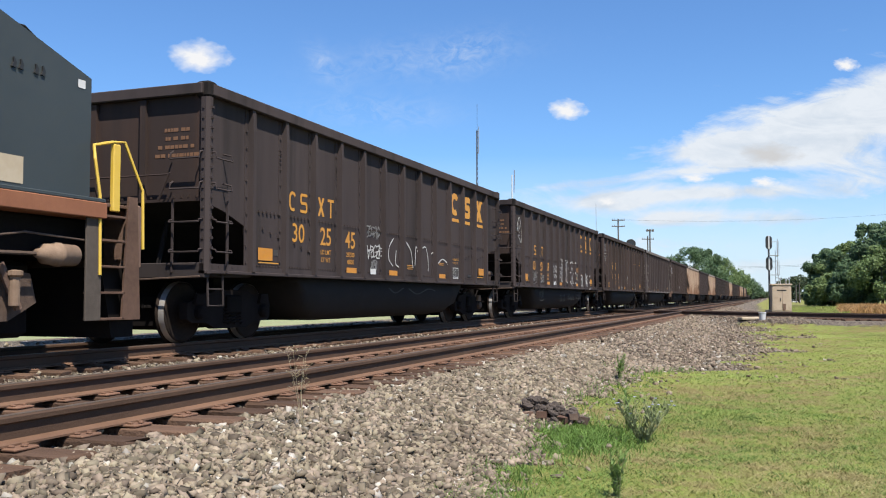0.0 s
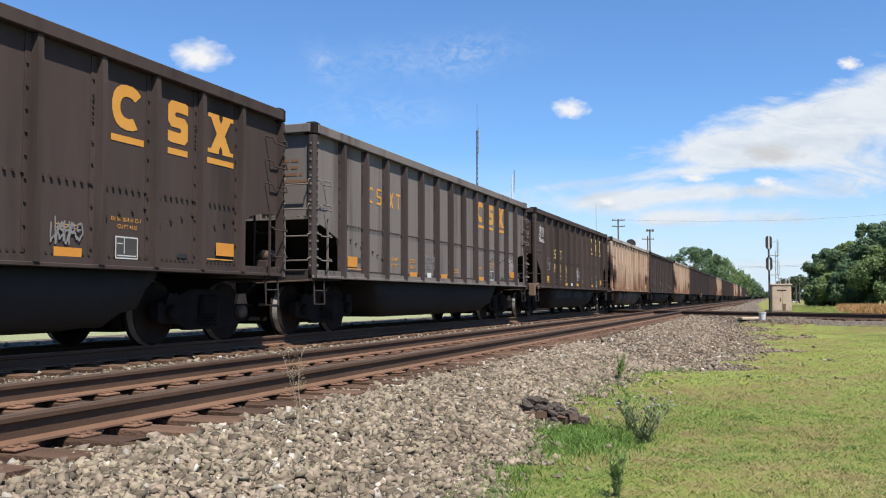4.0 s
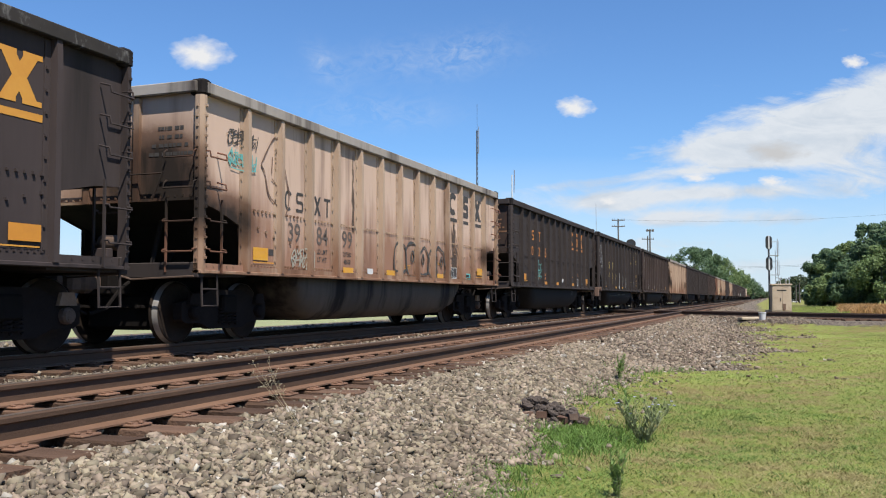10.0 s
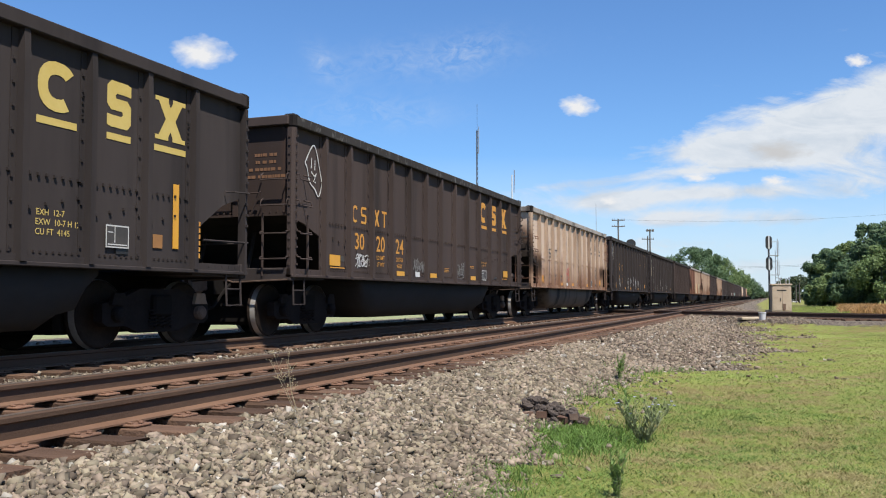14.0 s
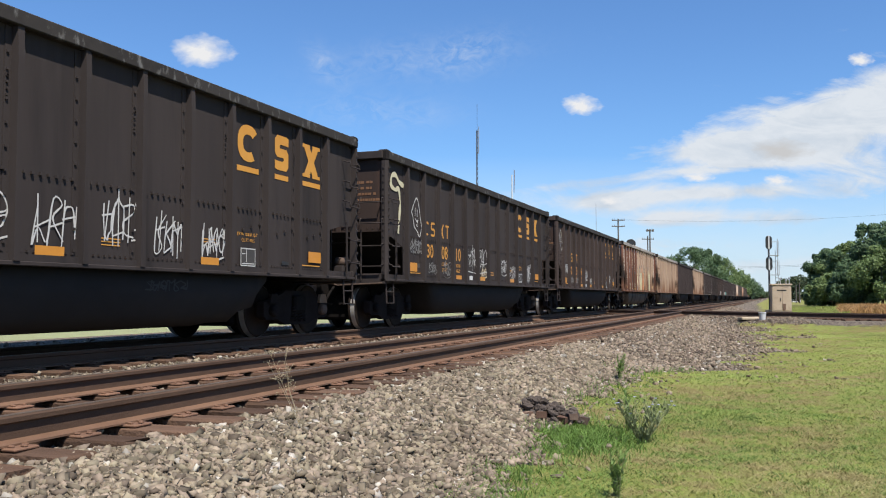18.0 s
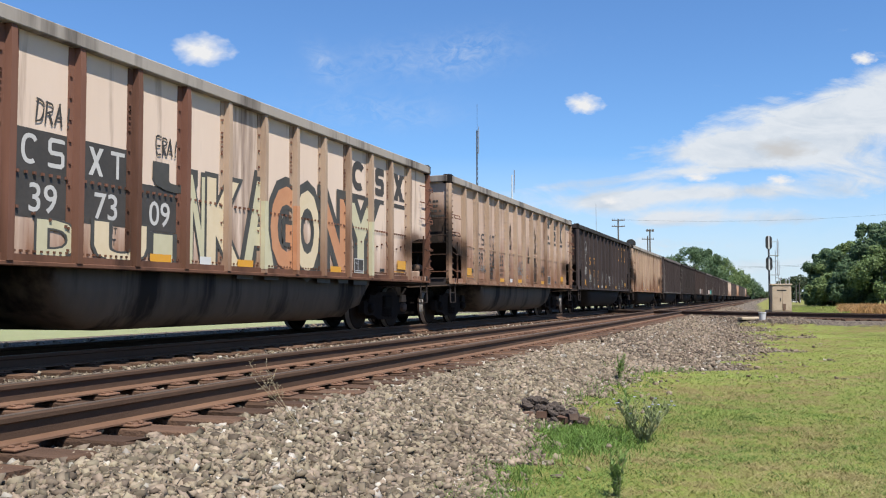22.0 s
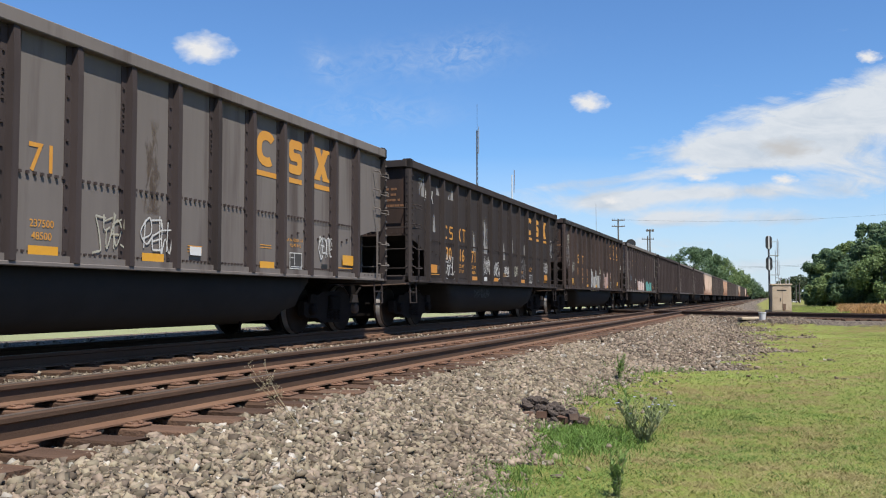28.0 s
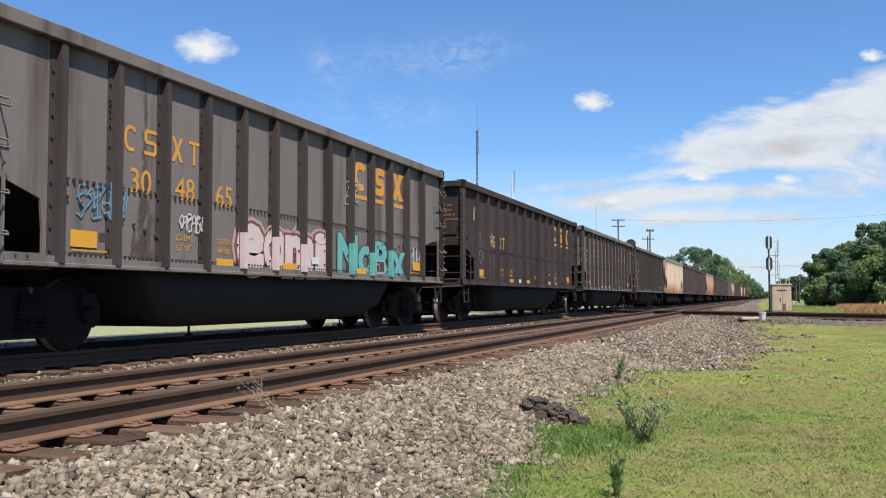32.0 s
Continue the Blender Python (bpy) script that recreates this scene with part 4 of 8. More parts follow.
def truck(car, y, detail=True, trailing=False):
    """Two-axle truck with its middle at y along the car; the last bearing of a car is coloured paler, as if sunlit."""
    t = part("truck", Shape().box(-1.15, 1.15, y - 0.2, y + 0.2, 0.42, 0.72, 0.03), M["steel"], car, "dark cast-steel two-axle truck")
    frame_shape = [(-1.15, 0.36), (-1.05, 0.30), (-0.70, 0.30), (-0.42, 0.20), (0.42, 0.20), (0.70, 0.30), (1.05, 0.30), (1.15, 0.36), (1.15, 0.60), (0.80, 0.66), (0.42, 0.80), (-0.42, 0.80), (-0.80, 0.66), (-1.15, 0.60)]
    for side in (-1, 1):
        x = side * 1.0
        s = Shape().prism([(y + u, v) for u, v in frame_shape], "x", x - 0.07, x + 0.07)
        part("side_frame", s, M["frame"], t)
        if detail:
            s = Shape()
            for k in (-0.17, 0.0, 0.17):
                pts = [(x + 0.085 + 0.05 * math.cos(a), y + k + 0.06 * math.sin(a), 0.26 + 0.05 * a / 6.28) for a in [q * 0.7 for q in range(45)]]
                s.tube(pts, 0.014, 4)
            part("spring_nest", s, M["frame"], t)
    for a in (-0.89, 0.89):
        # sun on the last axle's bearing is painted in by paler castings
        paler = trailing and a > 0
        prof = [(-1.06, 0.075), (-0.82, 0.08), (-0.80, 0.16), (-0.795, 0.37), (-0.81, 0.40), (-0.80, 0.452), (-0.70, 0.462), (-0.675, 0.49), (-0.66, 0.485), (-0.66, 0.40), (-0.70, 0.36), (-0.70, 0.15), (-0.64, 0.085)]
        s = Shape().lathe(prof + [(-x, r) for x, r in reversed(prof)], "x", (0, 0, 0), 32 if detail else 16)
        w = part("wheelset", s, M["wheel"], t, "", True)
        w.matrix_basis = pose(0, y + a, 0.457)
        if detail:
            for side in (-1, 1):
                b = Shape().lathe([(side * 1.06, 0.10), (side * 1.14, 0.105), (side * 1.17, 0.085), (side * 1.18, 0.04)], "x", (0, 0, 0), 14)
                for k in range(3):
                    q = 2 * math.pi * k / 3
                    b.box(side * 1.17 - 0.012, side * 1.17 + 0.012, 0.05 * math.cos(q) - 0.014, 0.05 * math.cos(q) + 0.014, 0.05 * math.sin(q) - 0.014, 0.05 * math.sin(q) + 0.014)
                part("bearing_cap", b, M["cap" if paler else "frame"], w)
                x0, x1 = sorted((side * 1.075, side * 1.13))
                plate = Shape().prism([(y + a - 0.15, 0.58), (y + a + 0.15, 0.58), (y + a + 0.10, 0.74), (y + a - 0.10, 0.74)], "x", x0, x1)
                part("adapter", plate, M["tan_cast" if paler else "frame"], t, "brown bearing adapter" if paler else "")
                part("tread", Shape().lathe([(side * 0.705, 0.4655), (side * 0.735, 0.4640), (side * 0.798, 0.4560)], "x", (0, 0, 0), 32, False), M["tread"], w, "polished running tread", True)
    return t


def hopper_parts(car, style, detail=True):
    """The parts of one open-top coal car; makes A and C have ladders at the corners, B a single bar."""
    P = PAINTS["brown"]
    posts, BODY = POST_ROWS[style], LENGTHS[style]
    ladders = style != "B"
    for side in (-1, 1):
        X = side * SHEET
        # the side sheet, cut away over the ends
        cut = 2.06 if ladders else 2.20
        mid = 1.96 if ladders else 1.98
        deep = 1.78 if ladders else 1.57
        edge = 1.12
        out = [(0.06, RIM_Z - 0.17), (0.06, cut), (0.56, mid), (edge, deep), (1.16, 1.42), (1.16, SILL_Z + 0.04), (BODY - 1.16, SILL_Z + 0.04), (BODY - 1.16, 1.42), (BODY - edge, deep + 0.12), (BODY - 0.56, mid + 0.06), (BODY - 0.06, cut), (BODY - 0.06, RIM_Z - 0.17)]
        part("side_wall", Shape().prism(out, "x", X - side * 0.03, X), P, car)
        part("top_chord", Shape().box(min(X - side * 0.06, side * 1.605), max(X - side * 0.06, side * 1.605), 0.10, BODY - 0.10, RIM_Z - 0.17, RIM_Z, 0.012), P, car)
        s = Shape().box(min(X - side * 0.05, side * 1.58), max(X - side * 0.05, side * 1.58), 0.0, BODY, SILL_Z, SILL_Z + 0.05, 0.008)
        s.box(min(X, side * 1.53), max(X, side * 1.53), 1.2, BODY - 1.2, SILL_Z + 0.05, SILL_Z + 0.13)
        part("side_sill", s, P, car)
        for y0, y1 in ((0.12, 1.2), (BODY - 1.2, BODY - 0.12)):
            part("sill_web", Shape().box(min(X - side * 0.02, side * 1.515), max(X - side * 0.02, side * 1.515), y0, y1, SILL_Z + 0.05, SILL_Z + 0.15), P, car)
        for k, y in enumerate(posts):
            w = 0.055
            s = Shape()
            ring = [(X, y - w), (side * OUT, y - w * 0.8), (side * OUT, y + w * 0.8), (X, y + w)]
            top = [(X, y - w), (X + side * 0.045, y - w * 0.8), (X + side * 0.045, y + w * 0.8), (X, y + w)]
            p = [(a, b, SILL_Z + 0.05) for a, b in ring] + [(a, b, RIM_Z - 0.50) for a, b in ring] + [(side * 1.58, b, RIM_Z - 0.172) if i in (1, 2) else (a, b, RIM_Z - 0.172) for i, (a, b) in enumerate(ring)]
            q = []
            for lv in (0, 4):
                q += [(lv + i, lv + (i + 1) % 4, lv + 4 + (i + 1) % 4, lv + 4 + i) for i in range(4)]
            q += [(3, 2, 1, 0), (8, 9, 10, 11)]
            s.add(p, q if side > 0 else [f[::-1] for f in q])
            s.box(min(X, X + side * 0.012), max(X, X + side * 0.012), y - 0.14, y + 0.14, SILL_Z + 0.06, RIM_Z - 0.18)
            part("post", s, P, car)
        if detail:
            s = Shape()

            def bolt(y, z, r=0.0165):
                s.box(min(X, X + side * 0.032), max(X, X + side * 0.032), y - r, y + r, z - r, z + r)

            last = len(posts) - 1
            for k, y in enumerate(posts):
                # bolts down the flange of every post, doubled near the top of every other one
                for j in range(9):
                    bolt(y - 0.112, 1.22 + j * 0.255 + (0.05 if k % 2 else 0), 0.015)
                if k % 2:
                    for j in range(5):
                        bolt(y - 0.112, 3.12 - j * 0.07, 0.013)
            for k in range(last):
                wide = posts[k + 1] - posts[k] - 0.30
                for j in range(7):
                    y = posts[k] + 0.15 + wide * j / 6
                    bolt(y, 2.05)
                    # a second row slants down towards the nearer end in the outer bays
                    if j % 2 == 0 and (k < 2 or k > last - 4):
                        bolt(y, 1.84 - (j if k < 2 else 6 - j) * 0.028 - (0.18 if k == 1 else 0.0))
                for j in range(9):
                    bolt(posts[k] + 0.13 + (wide + 0.04) * j / 8, SILL_Z + 0.165, 0.013)
            for y in (BODY - 0.25, BODY - 0.42, BODY - 0.59, BODY - 0.76, BODY - 0.93):
                bolt(y, SILL_Z + 0.11, 0.013), bolt(BODY - y, SILL_Z + 0.11, 0.013)
            tagged(part("bolt_seam", s, P, car), kind="stuff")
    for end in (0, 1):
        Y = (lambda y: y) if end == 0 else (lambda y: BODY - y)

        def span(a, b):
            return min(Y(a), Y(b)), max(Y(a), Y(b))

        low = 2.07 if ladders else 2.20
        reach = 0.28 if style == "C" and end == 0 else 0.0
        s = Shape().box(-SHEET, SHEET, *span(0.06, 0.09), low, RIM_Z - 0.16)
        part("end_wall", s, P, car)
        s = Shape()
        for x in (-0.45, 0.45):
            s.box(x - 0.05, x + 0.05, *span(0.0, 0.06), low, RIM_Z - 0.18)
        for j in range(22):
            x = -1.36 + j * 0.13
            s.box(x - 0.013, x + 0.013, *span(0.03, 0.06), low + 0.05, low + 0.08)
        s.box(-1.45, 1.45, *span(0.035, 0.06), low, low + 0.04)
        part("end_stiffener", s, P, car)
        part("end_chord", Shape().box(-1.5, 1.5, *span(-0.045, 0.12), RIM_Z - 0.16, RIM_Z + 0.0, 0.012), P, car)
        # slope sheet running in under the end wall
        drop = 0.0 if end == 0 else 0.12
        knees = [(0.08, low + 0.01), (0.56, (1.98 if ladders else 2.0) + drop / 2), (1.14, (1.80 if ladders else 1.60) + drop), (2.3, 1.05)]
        for (a, z0), (b, z1) in zip(knees, knees[1:]):
            a, b = Y(a), Y(b)
            s = Shape().add([(-1.46, a, z0), (1.46, a, z0), (1.46, b, z1), (-1.46, b, z1), (-1.46, a, z0 + 0.04), (1.46, a, z0 + 0.04), (1.46, b, z1 + 0.04), (-1.46, b, z1 + 0.04)],
                  [(0, 1, 2, 3), (7, 6, 5, 4), (0, 4, 5, 1), (1, 5, 6, 2), (2, 6, 7, 3), (3, 7, 4, 0)])
            part("slope_sheet", s, M["soot"], car, "steep sheet black with coal dust")
        s = Shape().prism([(Y(1.25), SILL_Z + 0.05), (Y(2.2), SILL_Z + 0.05), (Y(1.45), 1.42)], "x", -0.08, 0.08)
        part("shear_plate", s, M["soot"], car)
        for x in (-0.5, 0.5):
            part("slope_strut", Shape().tube([(x, Y(0.3), SILL_Z + 0.02), (x, Y(0.55), 1.84)], 0.035, 6), M["soot"], car)
        s = Shape().box(-1.55, 1.55, *span(0.0, 0.14), SILL_Z - 0.06, SILL_Z + 0.16, 0.012)
        s.box(-1.5, 1.5, *span(0.14, 1.3), SILL_Z - 0.03, SILL_Z + 0.03)
        part("end_sill", s, PAINTS["dark"], car)
        s = Shape().box(-0.22, 0.22, *span(-0.25, 2.2), 0.72, 1.02, 0.02)
        part("draft_sill", s, M["steel"], car)
        # coupler: shank, head and knuckle
        s = Shape().box(-0.08, 0.08, *span(-0.52 - reach, -0.2), 0.80, 0.98, 0.02)
        s.box(-0.16, 0.20, *span(-0.74 - reach, -0.48 - reach), 0.74, 1.04, 0.05)
        s.box(-0.20, -0.06, *span(-0.78 - reach, -0.60 - reach), 0.76, 1.02, 0.04)
        part("coupler", s, M["castiron"], car)
        s = Shape().tube([(0.35, Y(0.02), 0.90), (0.38, Y(-0.20), 0.80), (0.34, Y(-0.45), 0.52), (0.28, Y(-0.70), 0.46)], 0.028, 6)
        part("brake_hose", s, M["steel"], car)
        if detail:
            s = Shape().tube([(1.5, Y(-0.03), 0.98), (0.5, Y(-0.10), 0.94), (0.25, Y(-0.4), 1.06)], 0.014, 5)
            part("uncoupling_lever", s, M["castiron"], car)
        for side in (-1, 1):
            # folded corner post with its flanges
            x, w = side * OUT, 0.11
            s = Shape().add([(side * 1.47, Y(0.0), SILL_Z), (side * 1.55, Y(0.0), SILL_Z), (x, Y(0.05), SILL_Z), (x, Y(w), SILL_Z), (side * 1.47, Y(w), SILL_Z),
                             (side * 1.47, Y(0.0), RIM_Z - 0.2), (side * 1.55, Y(0.0), RIM_Z - 0.2), (x, Y(0.05), RIM_Z - 0.2), (x, Y(w), RIM_Z - 0.2), (side * 1.47, Y(w), RIM_Z - 0.2)],
                            [(0, 1, 6, 5), (1, 2, 7, 6), (2, 3, 8, 7), (3, 4, 9, 8), (4, 0, 5, 9), (5, 6, 7, 8, 9), (4, 3, 2, 1, 0)])
            part("corner_post", s, P, car)
            s = Shape()
            lo = min(side * 1.36, side * 1.60)
            s.box(lo, lo + 0.24, *span(0.005, 0.22), RIM_Z - 0.20, RIM_Z + 0.035, 0.03)
            part("corner_cap", s, M["soot"], car)
            if detail:
                s = Shape()
                for j in range(16 if ladders else 11):
                    z = RIM_Z - 0.35 - j * (0.145 if ladders else 0.165)
                    yy = Y(0.085)
                    s.box(min(side * 1.59, side * 1.625), max(side * 1.59, side * 1.625), yy - 0.016, yy + 0.016, z - 0.020, z + 0.016)
                    xx = side * 1.515
                    s.box(xx - 0.016, xx + 0.016, *span(-0.015, 0.03), z - 0.022, z + 0.016)
                tagged(part("bolt_strip", s, P, car), kind="stuff")
            if ladders:
                # ladders round the corner
                for face in ("side", "end"):
                    g = Shape()
                    if face == "side":
                        f0, f1, o = 0.10, 0.50, side * 1.66
                        put = lambda u, d, z: (side * (1.60 + d), Y(u), z)
                    else:
                        f0, f1 = 1.50, 1.00
                        put = lambda u, d, z: (side * u, Y(-0.005 - d), z)
                    p0, p1 = put(f1 - 0.012, -0.02, SILL_Z + 0.02), put(f1 + 0.012, 0.012, 2.10)
                    g.box(min(p0[0], p1[0]), max(p0[0], p1[0]) + 0.001, min(p0[1], p1[1]), max(p0[1], p1[1]) + 0.001, p0[2], p1[2])
                    st = part("ladder_stile", g, P, car)
                    for z in (1.33, 1.76):
                        r = Shape().tube([put(f0, 0.0, z + 0.04), put(f0, 0.07, z + 0.03), put(f0, 0.08, z), put(f1, 0.08, z), put(f1, 0.07, z + 0.03), put(f1, 0.0, z + 0.04)], 0.0135, 5)
                        part("rung", r, P, st)
                    high = (2.24, 2.68) if end == 0 else (2.40, 2.78, 3.16)
                    for z in high if face == "side" or end == 0 else ():
                        d = -0.09 if face == "side" else -0.005
                        r = Shape().tube([put(f0, d, z + 0.10), put(f0, 0.06, z + 0.08), put(f0, 0.075, z), put(f1, 0.075, z), put(f1, 0.06, z + 0.08), put(f1, d, z + 0.12)], 0.0135, 5)
                        part("grab_iron", r, P, car)
            elif side > 0 or end == 0:
                r = Shape().tube([(side * 1.58, Y(0.0), 1.51), (side * 1.58, Y(1.15), 1.49)], 0.016, 5)
                part("side_bar", r, P, car)
                r = Shape().tube([(side * 1.60, Y(0.10), 2.28), (side * 1.67, Y(0.12), 2.26), (side * 1.67, Y(0.52), 2.24), (side * 1.52, Y(0.53), 2.25)], 0.013, 5)
                part("grab_iron", r, P, car)
            # sill step
            s = Shape().tube([(side * 1.52, Y(0.12), SILL_Z), (side * 1.54, Y(0.12), 0.56), (side * 1.54, Y(0.50), 0.56), (side * 1.52, Y(0.50), SILL_Z)], 0.018, 5)
            s.tube([(side * 1.53, Y(0.12), 0.80), (side * 1.53, Y(0.50), 0.80)], 0.014, 5)
            part("sill_step", s, PAINTS["dark"], car)
        if end == 1 and style == "A":
            part("brake_cylinder", Shape().lathe([(-0.22, 0.03), (-0.20, 0.09), (0.08, 0.10), (0.13, 0.085), (0.15, 0.03)], "y", (1.20, BODY + 0.14, 1.38), 16), M["castiron"], car, "dusty brown brake cylinder", True)
            part("cylinder_bracket", Shape().box(1.10, 1.30, BODY - 0.10, BODY + 0.02, 1.18, 1.30, 0.01), P, car)
        if style == "B" and end == 0:
            for side in (-1, 1):
                a, b = sorted((side * 1.36, side * 1.57))
                part("corner_bracket", Shape().box(a, b, -0.17, 0.0, 0.74, 1.16, 0.015), M["clay"], car, "rust-brown lifting bracket")
                part("bracket_eye", Shape().lathe([(side * 0.0, 0.10), (side * 0.09, 0.11), (side * 0.095, 0.055), (side * 0.02, 0.05)], "x", (side * 1.55, 0.10, 1.08), 16), M["clay"], car)
        if style == "B":
            s = Shape().tube([(-1.5, Y(-0.02), 1.51), (1.5, Y(-0.02), 1.51)], 0.016, 5)
            part("end_bar", s, P, car)
            for x in (-0.45, 0.45):
                part("end_strut", Shape().box(x - 0.035, x + 0.035, *span(0.0, 0.06), SILL_Z, low), P, car)
        elif detail:
            s = Shape().tube([(-1.0, Y(-0.06), 2.46), (0.98, Y(-0.06), 2.46)], 0.013, 5)
            s.tube([(1.0, Y(-0.08), 2.48), (0.82, Y(-0.09), 2.08)], 0.018, 5)
            part("end_grab", s, P, car)
    # the rounded tub between the trucks
    half = [(1.41, 1.06), (1.395, 0.72), (1.31, 0.45), (1.14, 0.30), (0.88, 0.25)]
    ring = half + [(-x, z) for x, z in reversed(half)]
    s = Shape()
    stations = [(3.05, 0.70), (3.35, 0.28), (3.8, 0.05), (4.4, 0.0), (BODY - 4.4, 0.0), (BODY - 3.8, 0.05), (BODY - 3.35, 0.28), (BODY - 3.05, 0.70)]
    k = len(ring)
    s.v = [(x, y, max(z, 0.25 + up) if z < 1.0 else z) for y, up in stations for x, z in ring]
    for i in range(len(stations) - 1):
        s.f += [(i * k + j, (i + 1) * k + j, (i + 1) * k + (j + 1) % k, i * k + (j + 1) % k) for j in range(k)]
    s.f += [tuple(range(k)), tuple(range(len(stations) * k - 1, (len(stations) - 1) * k - 1, -1))]
    part("belly_tub", s, M["belly"], car, "black rounded underbelly with grime", True)
    # solid dark block under each end, added to close off the bright ground beyond
    for y0, y1 in ((0.25, 2.9), (BODY - 2.9, BODY - 0.25)):
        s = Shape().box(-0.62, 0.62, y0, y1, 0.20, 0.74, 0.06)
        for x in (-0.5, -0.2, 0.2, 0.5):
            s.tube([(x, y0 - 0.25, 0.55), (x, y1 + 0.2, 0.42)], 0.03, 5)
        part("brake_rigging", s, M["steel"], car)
    for y in (4.4, 9.3) if style == "C" else ():
        s = Shape().box(1.1, 1.125, y - 0.015, y + 0.015, 0.14, 0.30)
        s.box(1.08, 1.15, y - 0.045, y + 0.045, 0.12, 0.155)
        part("door_latch", s, M["steel"], car)
    part("floor_sheet", Shape().box(-1.46, 1.46, 2.2, BODY - 2.2, 1.06, 1.10), M["soot"], car)
    for y in (1.44, BODY - 1.44):
        truck(car, y, detail, y > 5)


def far_hopper(car):
    """The same car in few parts, for those that stay far off."""
    BODY = LENGTHS["far"]
    P = PAINTS["brown"]
    s = Shape()
    for side in (-1, 1):
        X = side * SHEET
        out = [(0.06, RIM_Z - 0.17), (0.06, 2.06), (1.0, 1.62), (1.16, 1.06), (BODY - 1.16, 1.06), (BODY - 1.0, 1.62), (BODY - 0.06, 2.06), (BODY - 0.06, RIM_Z - 0.17)]
        s.prism(out, "x", X - side * 0.03, X)
        s.box(min(X, side * 1.58), max(X, side * 1.58), 0, BODY, SILL_Z, SILL_Z + 0.06)
        for y in POSTS:
            s.box(min(X, side * OUT), max(X, side * OUT), y - 0.05, y + 0.05, SILL_Z + 0.05, RIM_Z - 0.172)
        for y in (0.0, BODY - 0.11):
            s.box(side * 1.47 if side > 0 else -OUT, OUT if side > 0 else -1.47, y, y + 0.11, SILL_Z, RIM_Z - 0.2)
    for y in (0.06, BODY - 0.09):
        s.box(-SHEET, SHEET, y, y + 0.03, 2.07, RIM_Z - 0.16)
    part("body", s, P, car)
    s = Shape()
    for side in (-1, 1):
        s.box(min(side * 1.43, side * 1.605), max(side * 1.43, side * 1.605), 0.0, BODY, RIM_Z - 0.17, RIM_Z)
    for y in (0, BODY - 0.12):
        s.box(-1.42, 1.42, y, y + 0.12, RIM_Z - 0.165, RIM_Z - 0.005)
    part("top_chord", s, P, car)
    s = Shape().box(-1.42, 1.42, 3.2, BODY - 3.2, 0.28, 1.05, 0.1)
    s.box(-0.2, 0.2, -0.7, BODY + 0.7, 0.75, 1.0)
    for a, b in ((0.1, 2.3), (BODY - 0.1, BODY - 2.3)):
        s.add([(-1.46, a, 2.08), (1.46, a, 2.08), (1.46, b, 1.05), (-1.46, b, 1.05)], [(0, 1, 2, 3)])
    part("underframe", s, M["steel"], car)
    for y in (1.44, BODY - 1.44):
        o = [(y + 1.34, 0.62), (y - 1.34, 0.62)]
        for a in (-0.89, 0.89):
            o += [(y + a + 0.457 * math.cos(q), 0.457 + 0.457 * math.sin(q)) for q in [math.pi * (1 + k / 6) for k in range(7)]]
        t = Shape().prism(o, "x", -1.07, 1.07)
        part("truck", t, M["steel"], car)


# lettering and spray paint, each laid a few millimetres proud of the sheet
TEXT = {}


def text_mesh(words, height, material, key):
    k = (words, height, key)
    if k not in TEXT:
        c = bpy.data.curves.new("text", "FONT")
        c.body, c.size, c.align_x, c.align_y = words, height * 1.42, "CENTER", "BOTTOM_BASELINE"
        c.resolution_u, c.offset = 3, height * 0.012
        ob = bpy.data.objects.new("text", c)
        me = bpy.data.meshes.new_from_object(ob)
        bpy.data.objects.remove(ob)
        me.materials.clear()
        me.materials.append(material)
        TEXT[k] = me
    return TEXT[k]


FACE_SIDE = Matrix(((0, 0, 1, 0), (1, 0, 0, 0), (0, 1, 0, 0), (0, 0, 0, 1)))     # x along the car, y up, z out of its side
FACE_END = Matrix(((1, 0, 0, 0), (0, 0, -1, 0), (0, 1, 0, 0), (0, 0, 0, 1)))      # x across, y up, z out of its leading end


def on_side(ob, y, z, out=0.006):
    ob.matrix_basis = Matrix.Translation((SHEET + out, y, z)) @ FACE_SIDE
    return ob


def words(car, name, text, height, y, z, key):
    me = text_mesh(text, height, M[key], key)
    return on_side(part(name, me, None, car), y, z)


def flat(outlines):
    """Flat patches in x, y from outlines."""
    s = Shape()
    for o in outlines:
        s.add([(x, y, 0.0006 * outlines.index(o)) for x, y in o], [tuple(range(len(o)))])
    return s


def ring_patch(w, h, t):
    """A rounded ring, open to one side."""
    turn = [math.radians(q) for q in range(38, 323, 19)]
    outer = [(0.5 * w * math.copysign(abs(math.cos(q)) ** 0.85, math.cos(q)), 0.5 * h * math.copysign(abs(math.sin(q)) ** 0.85, math.sin(q))) for q in turn]
    inner = [(x * (w - 2 * t) / w, y * (h - 2 * t) / h) for x, y in outer]
    return [outer + inner[::-1]]


def bar_stack(w, h, t):
    """Three bars joined at alternate ends, their corners cut."""
    q, r, m, c = w / 2, h / 2, t / 2, min(w, h) * 0.16
    half = [(q, r - t * 1.05), (q, r - c * 0.3), (q - c, r), (-q + c, r), (-q, r - c), (-q, c - m), (-q + c, -m), (q - t - c * 0.2, -m), (q - t, -m - c * 0.5), (q - t, -r + t + c * 0.4), (q - t - c * 0.4, -r + t), (-q + t * 0.8, -r + t)]
    return [half + [(-x, -y) for x, y in half]]


